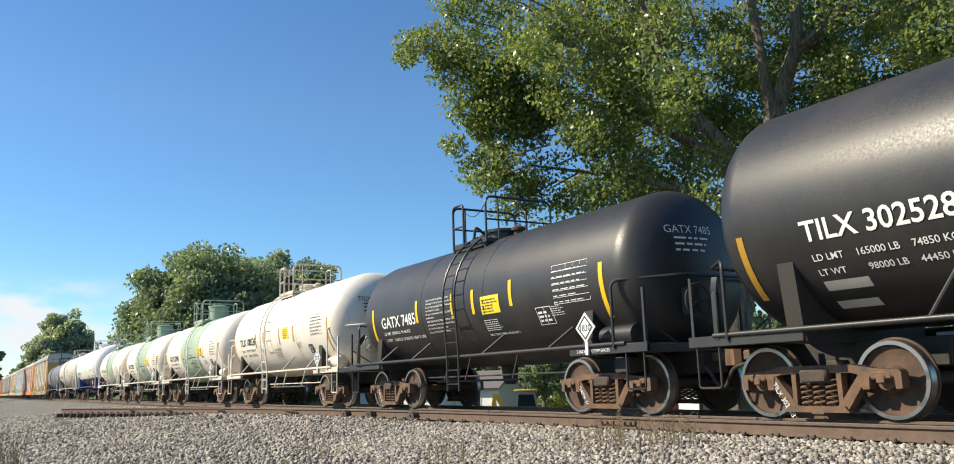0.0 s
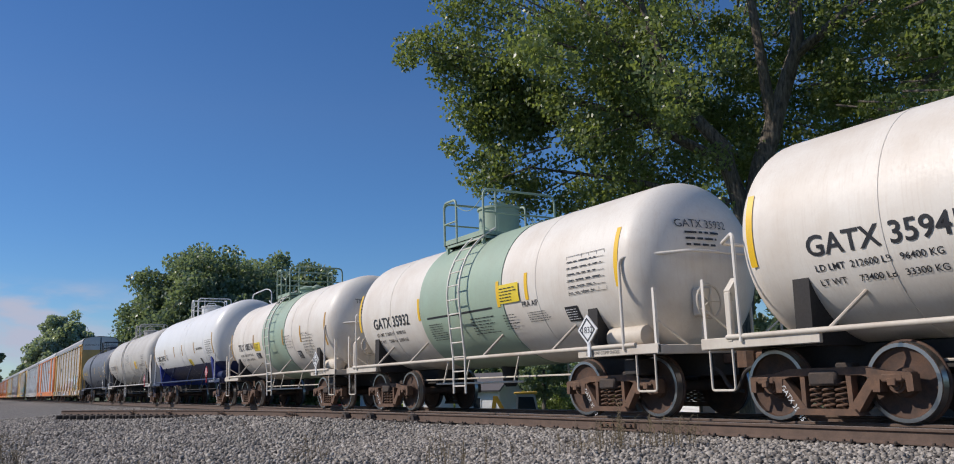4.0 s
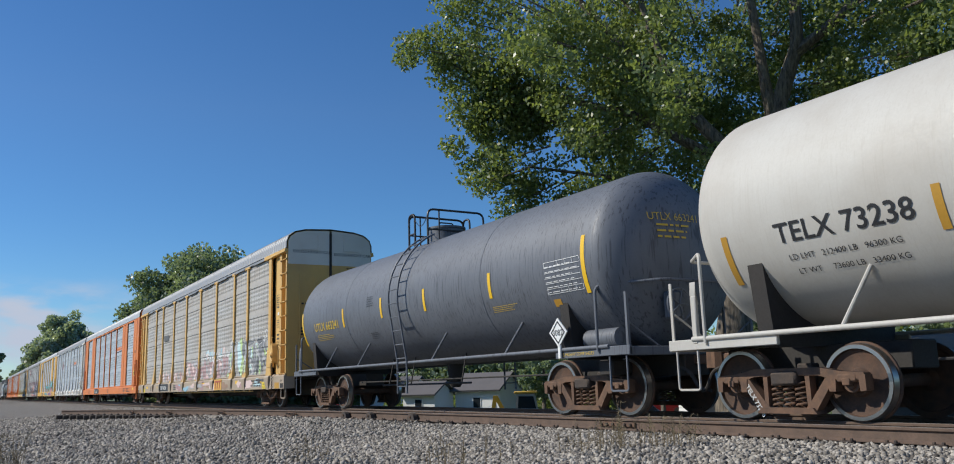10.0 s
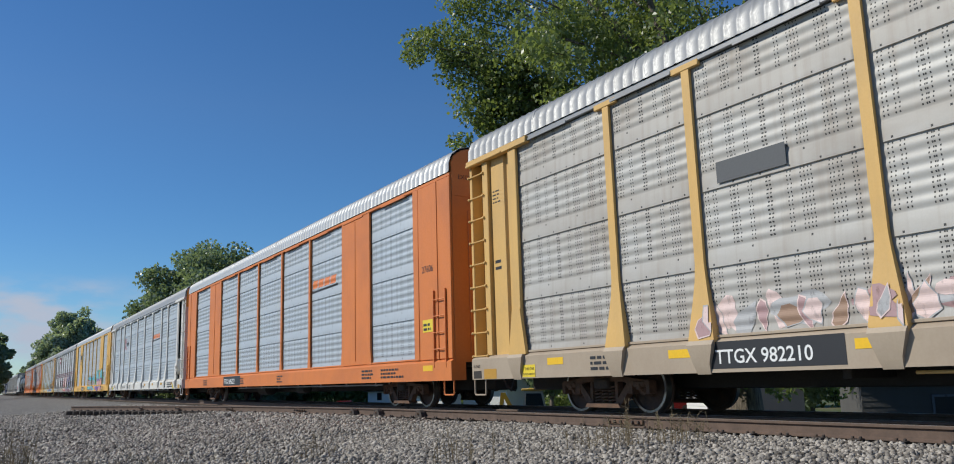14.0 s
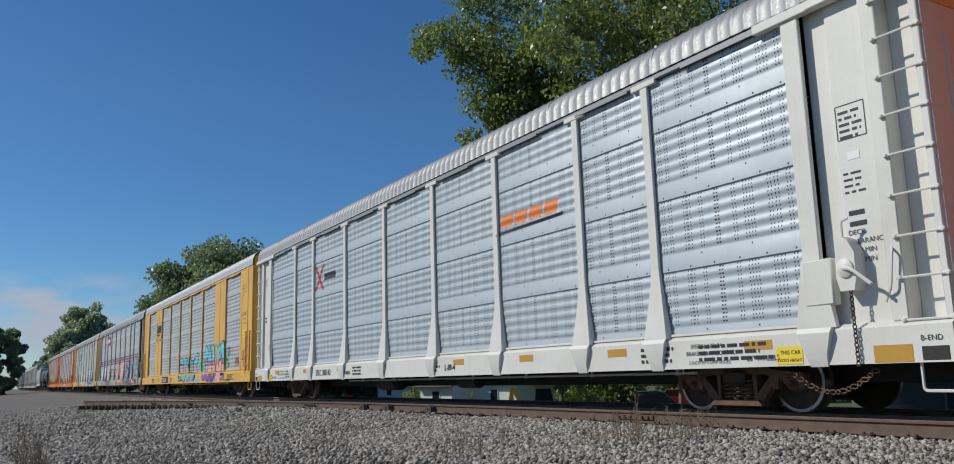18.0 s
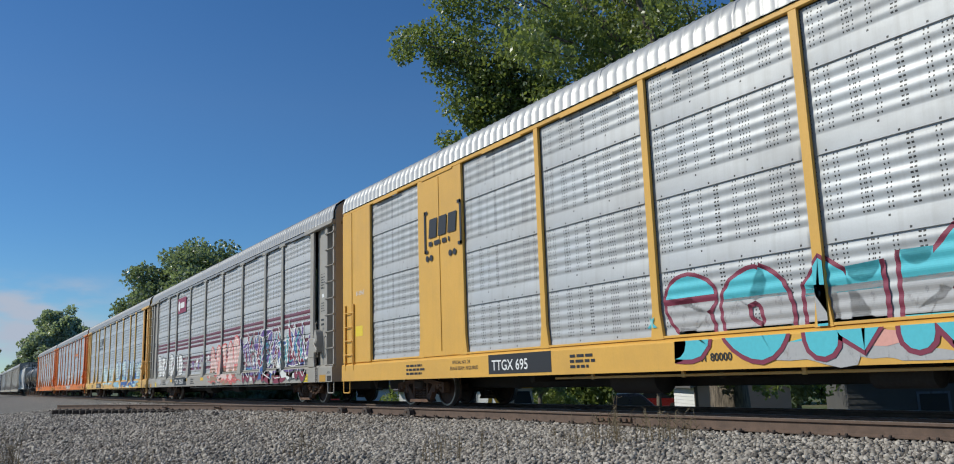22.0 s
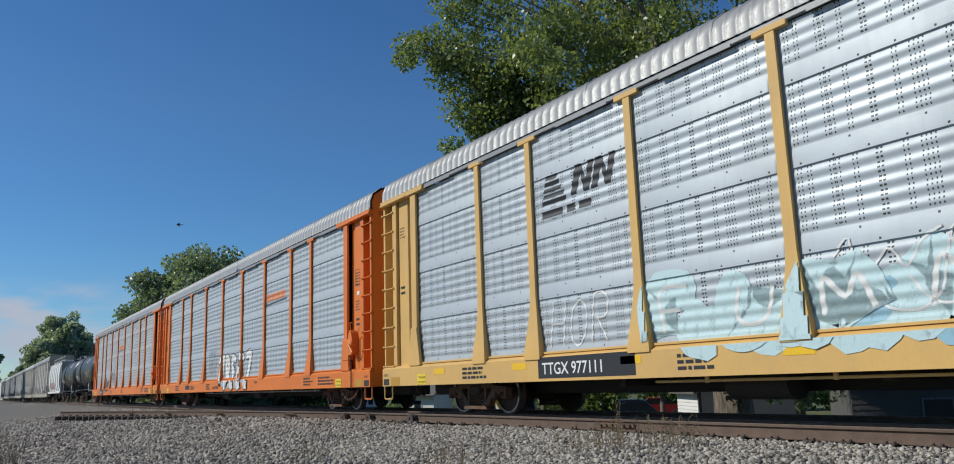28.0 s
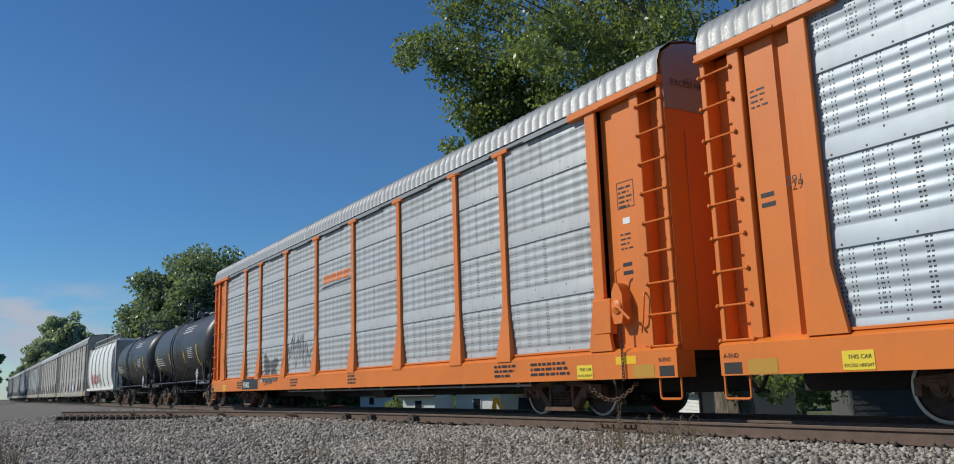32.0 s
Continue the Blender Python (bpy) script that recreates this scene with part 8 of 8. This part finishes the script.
def garage():
    ob = tagged(new("garage"), "small garage with white lap siding and a tan wall", "garage")
    oriented(ob, 32.5, 31.2, -2.5, 0.87, -0.5)
    wall = paint("tan_wall", (0.46, 0.33, 0.27), 0.8, (0.3, 0.24, 0.2), 0.3)
    roof = paint("shingle_roof", (0.16, 0.15, 0.14), 0.9, (0.08, 0.08, 0.08), 0.4)
    part("wall", Mesh().prism([(0.08, 0), (5.0, 0), (5.0, 2.3), (2.5, 3.15), (0.08, 2.3)], 0.0, 4.5, "y"), wall, ob)
    part("corner_post", Mesh().box(-0.06, 0.1, -0.06, 0.1, 0, 2.35), M_TIE, ob)
    sh = mesh_of("siding_board", Mesh().prism([(0.08, 0.0), (0.045, 0.0), (0.075, 0.19), (0.08, 0.19)], 0.12, 4.5, "y"), M_CLEAN)
    for k in range(12):
        b = new("siding_board", sh)
        b.parent = ob
        b.location = (0, 0, 0.02 + 0.19 * k)
    for s in (0, 1):
        pr = [(-0.35, 2.2), (2.5, 3.18), (2.5, 3.30), (-0.38, 2.3)]
        pr = pr if not s else [(5.0 - a, b) for a, b in pr]
        part("roof", Mesh().prism(pr, -0.35, 4.8, "y"), roof, ob)


def house(x, y, w, d, h, dx, dy, label):
    ob = tagged(new("house"), label, "house", "houses behind the track")
    oriented(ob, x, y, -2.5, dx, dy)
    roof = bpy.data.materials.get("house_roof") or paint("house_roof", (0.13, 0.12, 0.12), 0.9, (0.08, 0.08, 0.08), 0.4)
    part("wall", Mesh().prism([(0, 0), (d, 0), (d, h), (d / 2, h + 0.32 * d), (0, h)], 0, w, "x"), M_CLEAN, ob)
    for s in (0, 1):
        pr = [(-0.4, h - 0.1), (d / 2, h + 0.34 * d), (d / 2, h + 0.34 * d + 0.14), (-0.45, h + 0.02)]
        pr = pr if not s else [(d - a, b) for a, b in pr]
        part("roof", Mesh().prism(pr, -0.3, w + 0.3, "x"), roof, ob)
    n = max(1, int(w / 2.6))
    for k in range(n):
        c = w * (k + 0.5) / n
        win = part("window", Mesh().box(c - 0.38, c + 0.38, -0.05, 0.02, 1.1, 2.0), M_CLEAN, ob)
        part("pane", Mesh().box(c - 0.32, c + 0.32, -0.058, -0.04, 1.16, 1.94), M_GLASS, win)


def porch_steps(x, y):
    ob = tagged(new("porch_steps"), "white wooden porch steps with rails before a house", "steps")
    oriented(ob, x, y, -2.5, 0.88, -0.47)
    for k in range(4):
        part("step", Mesh().box(0.32 * k, 1.3 + 0.32 * 0, 0.0, 1.1, 0.2 * k, 0.2 * k + 0.19, 0.01), M_CLEAN, ob)
    for yy in (0.03, 1.05):
        part("handrail", Mesh().tube([(0.0, yy, 0.9), (1.3, yy, 1.7)], 0.03, 6), M_CLEAN, ob)
        for k in range(4):
            part("baluster", Mesh().tube([(0.1 + 0.35 * k, yy, 0.2 * k), (0.1 + 0.35 * k, yy, 0.96 + 0.215 * k)], 0.02, 6), M_CLEAN, ob)


def bird():
    """A swallow that swoops down over the far cars and away."""
    ob = tagged(new("bird"), "small dark swallow in swooping flight against the sky", "bird")
    dark = plain("dark_feathers", (0.02, 0.02, 0.025), 0.7)
    part("body", Mesh().lathe([(-0.09, 0.004), (-0.05, 0.022), (0.02, 0.028), (0.07, 0.018), (0.1, 0.004)], 10, "y", (0, 0, 0)), dark, ob)
    for q in (-1, 1):
        part("wing", Mesh().prism([(q * 0.015, 0.045), (q * 0.015, -0.03), (q * 0.11, -0.015), (q * 0.21, -0.07), (q * 0.12, 0.045)], 0.0, 0.006, "z"), dark, ob)
    part("tail", Mesh().prism([(-0.015, -0.08), (0.015, -0.08), (0.04, -0.16), (0.0, -0.12), (-0.04, -0.16)], 0.0, 0.004, "z"), dark, ob)
    return ob


def shaded_house():
    """Long low house in the big tree's shade."""
    ob = tagged(new("house"), "dark-sided low house in the shade of the cottonwood", "house", "houses behind the track")
    oriented(ob, 25.5, 17.6, -2.5, 0.66, -0.75)
    # siding colour is set dark to stand in for the cottonwood's shade
    wall = paint("dark_siding", (0.10, 0.095, 0.088), 0.95, (0.03, 0.03, 0.03), 0.3)
    part("wall", Mesh().box(0, 14, 0, 7, 0, 2.9, 0.02), wall, ob)
    board = mesh_of("siding_board", Mesh().prism([(0.0, 0.0), (-0.03, 0.0), (-0.004, 0.2), (0.0, 0.2)], 0, 14, "x"), wall)
    for k in range(14):
        b = new("siding_board", board)
        b.parent = ob
        b.location = (0, 0, 0.02 + 0.2 * k)
    part("roof", Mesh().prism([(-0.5, 2.85), (3.5, 4.3), (7.5, 2.85), (7.5, 2.98), (3.5, 4.45), (-0.5, 2.98)], -0.4, 14.4, "x"), paint("brown_shingle", (0.20, 0.17, 0.14), 0.95, (0.10, 0.09, 0.08), 0.5), ob)
    for x in (2.6, 6.0, 10.0):
        win = part("window", Mesh().box(x - 0.5, x + 0.5, -0.06, 0.02, 1.1, 2.2), M_SLATE, ob)
        part("pane", Mesh().box(x - 0.42, x + 0.42, -0.07, -0.05, 1.18, 2.12), M_UNDER, win)


def pickup():
    ob = tagged(new("pickup_truck"), "dark blue pickup truck parked below the bank", "car")
    oriented(ob, 29.9, 38.0, -2.45, 0.74, -0.67)
    navy = paint("dark_car_paint", (0.012, 0.016, 0.032), 0.25, (0.03, 0.03, 0.03), 0.2)
    part("body", Mesh().prism([(0, 0.45), (5.9, 0.45), (5.95, 0.95), (4.6, 1.12), (4.45, 1.15), (2.1, 1.15), (0, 1.1)], -0.95, 0.95, "y"), navy, ob)
    cab = part("cab", Mesh().prism([(2.05, 1.1), (4.55, 1.1), (3.75, 1.82), (3.4, 1.9), (2.35, 1.88)], -0.85, 0.85, "y"), navy, ob)
    for a, b in ((2.4, 3.05), (3.15, 3.95)):
        part("window", Mesh().prism([(a, 1.18), (b + 0.2 * (b > 3.5), 1.18), (b - 0.25 * (b > 3.5), 1.74), (a + 0.05, 1.74)], -0.868, -0.845, "y"), M_GLASS, cab)
    for x in (1.1, 4.8):
        for s in (-1, 1):
            wh = part("wheel", Mesh().lathe([(s * 0.72, 0.2), (s * 0.74, 0.38), (s * 0.95, 0.39), (s * 0.97, 0.34)], 24, "y", (x, 0, 0.39)), M_UNDER, ob)
            part("rim", Mesh().lathe([(s * 0.955, 0.24), (s * 0.975, 0.2), (s * 0.97, 0.05)], 18, "y", (x, 0, 0.39)), M_TREAD, wh)


def sedan(x, y, dx, dy, col, label):
    ob = tagged(new("parked_car"), label, "car", "cars parked behind the track")
    oriented(ob, x, y, -2.45, dx, dy)
    m = paint("car_paint_" + label.split()[0], col, 0.25, (0.05, 0.04, 0.04), 0.2)
    part("body", Mesh().prism([(0, 0.35), (4.4, 0.35), (4.45, 0.75), (3.4, 0.95), (0.9, 1.0), (0, 0.9)], -0.85, 0.85, "y"), m, ob)
    part("cabin", Mesh().prism([(0.8, 0.95), (3.45, 0.92), (2.7, 1.42), (1.3, 1.44)], -0.74, 0.74, "y"), M_GLASS, ob)
    part("roof", Mesh().prism([(1.25, 1.42), (2.72, 1.40), (2.65, 1.47), (1.35, 1.49)], -0.72, 0.72, "y"), m, ob)
    for a in (0.85, 3.5):
        for s in (-1, 1):
            part("wheel", Mesh().lathe([(s * 0.68, 0.15), (s * 0.7, 0.31), (s * 0.86, 0.32), (s * 0.88, 0.2)], 20, "y", (a, 0, 0.32)), M_UNDER, ob)


def backhoe():
    ob = tagged(new("backhoe"), "yellow backhoe with a folded arm parked below the bank", "construction machine")
    oriented(ob, 26.8, 42.6, -2.5, 0.82, -0.57)
    y = paint("machine_yellow", (0.62, 0.36, 0.03), 0.5, (0.25, 0.17, 0.08), 0.3)
    part("body", Mesh().prism([(1.0, 0.6), (4.4, 0.6), (4.5, 1.2), (3.2, 1.35), (1.2, 1.3)], -0.6, 0.6, "y"), y, ob)
    cab = part("cab", Mesh().prism([(1.5, 1.25), (2.9, 1.25), (2.7, 2.35), (1.6, 2.4)], -0.6, 0.6, "y"), M_RACKGREY, ob)
    part("window", Mesh().prism([(1.65, 1.4), (2.75, 1.4), (2.6, 2.2), (1.72, 2.22)], -0.62, -0.6, "y"), M_GLASS, cab)
    part("cab_roof", Mesh().box(1.45, 2.85, -0.68, 0.68, 2.38, 2.5, 0.03), y, cab)
    arm = Mesh()
    arm.prism([(0.9, 0.9), (1.2, 0.85), (0.45, 2.3), (0.2, 2.3)], -0.14, 0.14, "y")
    part("boom", arm, y, ob)
    part("stick", Mesh().prism([(0.2, 2.3), (0.45, 2.25), (0.15, 0.7), (-0.05, 0.7)], -0.11, 0.11, "y"), y, ob)
    part("bucket", Mesh().prism([(-0.1, 0.75), (0.25, 0.75), (0.45, 0.3), (0.2, 0.1), (-0.15, 0.35)], -0.3, 0.3, "y"), M_DARKRUST, ob)
    part("loader_arm", Mesh().prism([(3.0, 1.15), (3.2, 1.35), (5.2, 0.6), (5.1, 0.4)], -0.75, -0.62, "y").prism([(5.0, 0.2), (5.6, 0.15), (5.3, 0.8), (5.0, 0.75)], -1.0, 1.0, "y"), y, ob)
    for a, r in ((1.6, 0.6), (4.0, 0.42)):
        for s in (-1, 1):
            part("wheel", Mesh().lathe([(s * 0.62, r * 0.5), (s * 0.64, r), (s * 0.98, r), (s * 1.0, r * 0.6)], 22, "y", (a, 0, r)), M_UNDER, ob)


def stick():
    mb = Mesh()
    limb(mb, [(0, 0, 0), (0.2, -0.25, 0.02), (0.34, -0.55, 0.0)], 0.012, 0.006, 6)
    ob = tagged(part("dead_branch", mb, M_TIE), "short dead branch lying on the ballast", "branch")
    ob.location = (2.3, 12.2, ground_height(2.3) + 0.05)


def build_surroundings():
    big_tree()
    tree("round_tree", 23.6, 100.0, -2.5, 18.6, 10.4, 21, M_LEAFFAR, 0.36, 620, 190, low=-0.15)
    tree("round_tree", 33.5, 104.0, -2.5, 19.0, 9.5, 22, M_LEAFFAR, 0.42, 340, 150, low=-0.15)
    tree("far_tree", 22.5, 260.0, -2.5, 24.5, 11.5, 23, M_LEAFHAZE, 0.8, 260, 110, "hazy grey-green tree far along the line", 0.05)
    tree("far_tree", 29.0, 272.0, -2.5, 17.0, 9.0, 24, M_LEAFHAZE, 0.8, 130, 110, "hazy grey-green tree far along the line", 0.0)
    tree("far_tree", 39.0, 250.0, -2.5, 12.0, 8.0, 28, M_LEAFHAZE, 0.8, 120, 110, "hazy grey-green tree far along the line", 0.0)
    rnd = random.Random(5)
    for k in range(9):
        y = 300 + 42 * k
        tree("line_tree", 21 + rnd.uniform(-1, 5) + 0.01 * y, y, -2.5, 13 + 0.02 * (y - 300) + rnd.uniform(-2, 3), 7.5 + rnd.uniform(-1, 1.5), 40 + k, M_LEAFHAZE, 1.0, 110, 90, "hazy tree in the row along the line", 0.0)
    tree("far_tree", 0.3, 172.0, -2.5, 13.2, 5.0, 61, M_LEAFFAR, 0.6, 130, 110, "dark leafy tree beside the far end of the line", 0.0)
    tree("yard_tree", 37.5, 52.0, -2.5, 3.4, 2.6, 31, M_LEAFFAR, 0.22, 60, 120, "small leafy tree in the yards behind the track")
    tree("yard_tree", 45.0, 47.0, -2.5, 4.0, 3.0, 32, M_LEAFFAR, 0.22, 60, 120, "small leafy tree in the yards behind the track")
    tree("yard_tree", 37.5, 30.5, -2.5, 3.2, 2.2, 33, M_LEAFFAR, 0.2, 60, 120, "small leafy tree beside the garage")
    shrub_row("shrubs", 24, 125, 66, 34, 7.5, 620, 71, 1.7)
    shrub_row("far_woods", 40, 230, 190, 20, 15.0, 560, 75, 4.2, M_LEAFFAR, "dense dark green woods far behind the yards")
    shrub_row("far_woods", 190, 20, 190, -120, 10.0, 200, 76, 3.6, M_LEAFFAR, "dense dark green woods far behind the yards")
    shrub_row("shrubs", 66, 34, 66, -30, 9.0, 320, 73, 1.8)
    shrub_row("shrubs", 31.0, 66, 43, 55, 2.8, 60, 72)
    tree("yard_tree", 50.0, 24.0, -2.5, 9.5, 6.0, 34, M_LEAFFAR, 0.3, 150, 120, "leafy tree behind the low house", 0.0)
    tree("yard_tree", 52.0, 12.0, -2.5, 9.0, 6.5, 35, M_LEAFFAR, 0.3, 150, 120, "leafy tree behind the low house", 0.0)
    tree("yard_tree", 44.0, 34.0, -2.5, 7.5, 4.5, 36, M_LEAFFAR, 0.3, 110, 120, "leafy tree behind the garage", 0.0)
    garage()
    shaded_house()
    house(38.0, 88.0, 6.5, 5.0, 2.2, 0.5, -0.86, "white single-storey house with a dark roof")
    house(58.0, 58.5, 4.5, 5.0, 2.4, 0.7, -0.7, "small white house far behind the yards")
    house(29.2, 59.2, 3.0, 2.6, 2.3, 0.45, -0.89, "small white house below the bank")
    house(32.9, 57.4, 4.0, 3.6, 2.5, 0.45, -0.89, "white house with front steps below the bank")
    porch_steps(33.6, 54.6)
    pickup()
    sedan(45.5, 51.0, 0.75, -0.65, (0.35, 0.02, 0.02), "red car parked in the yard behind the track")
    sedan(27.0, 73.0, 0.9, -0.4, (0.4, 0.03, 0.03), "dull red car parked behind the track")
    sedan(48.5, 48.0, 0.75, -0.65, (0.2, 0.22, 0.26), "grey car parked in the yard behind the track")
    backhoe()
    weeds("dry_weeds", [(0.55, 13.0, 0.13, 60, 0.75), (1.0, 12.0, 0.2, 16, 0.35), (4.1, 11.3, 0.12, 14, 0.42), (5.1, 8.9, 0.3, 22, 0.4), (6.9, 7.9, 0.3, 46, 0.4), (7.3, 7.4, 0.15, 22, 0.42), (6.2, 8.6, 0.3, 14, 0.3),
                        (8.42, 9.75, 0.03, 3, 0.5), (2.0, 12.5, 0.4, 14, 0.3), (3.0, 10.5, 0.4, 12, 0.25)], 3, "thin dry brown weed stalks in the ballast")
    stick()
    stones("ballast_stones", 34000, (4.6, 8.55, 3.2, 14.0), 0.034, 1, "loose grey and tan crushed stones beside the rail")
    stones("ballast_stones", 30000, (0.0, 8.3, 9.0, 22.0), 0.038, 2, "loose grey and tan crushed stones beside the rail")
    stones("ballast_stones", 36000, (-1.0, 8.2, 20.0, 50.0), 0.05, 3, "loose grey and tan crushed stones beside the rail")
    stones("ballast_stones", 5000, (8.75, 9.3, 3.0, 26.0), 0.034, 4, "loose grey crushed stones between the rails")


build_ground()
build_track()
build_tanks()
build_racks()
hopper(363.64, 379.64)
build_surroundings()
BIRD = bird()


# ---- what moves ----
def travelled(t):
    """Metres that the train has run by t."""
    return 9.43 * t


def motions():
    seconds = [2.0 * i for i in range(17)]
    for car, s in CARS:
        walk(car, [(t, pose(TRACK, s - travelled(t), 0)) for t in seconds])
    flight = [(0.0, 30.0, -20.0, 45.0, 0), (24.0, 30.0, 10.0, 40.0, 21), (27.3, 12.15, 27.3, 16.85, 44), (27.5, 11.23, 29.46, 13.35, 26), (27.6, 10.71, 30.23, 11.91, 40), (27.7, 9.91, 31.06, 10.27, 48), (27.8, 8.9, 31.86, 8.49, 59), (27.9, 7.67, 32.43, 7.39, 69), (28.0, 6.62, 32.73, 7.05, 77), (28.2, 4.98, 33.06, 6.82, 81), (28.4, 4.59, 33.04, 7.21, 156), (28.6, 5.04, 32.79, 8.07, 231), (28.8, 5.82, 32.49, 8.78, 254), (29.0, 6.66, 32.33, 8.78, 271), (29.2, 6.63, 32.51, 8.07, 346), (29.4, 7.44, 38.66, 7.7, 359), (29.6, 6.92, 44.8, 8.45, 367), (30.0, 5.21, 57.36, 7.47, 367), (32.0, -12.0, 190.0, 22.0, 367)]
    walk(BIRD, [(t, pose(x, y, z, 0, 12, turn)) for t, x, y, z, turn in flight])
    steps = [i / 15 for i in range(481)]
    for ws, y, r in WHEELS:
        walk(ws, [(t, pose(0, y, r, math.degrees(travelled(t) / r) % 360.0)) for t in steps])


motions()
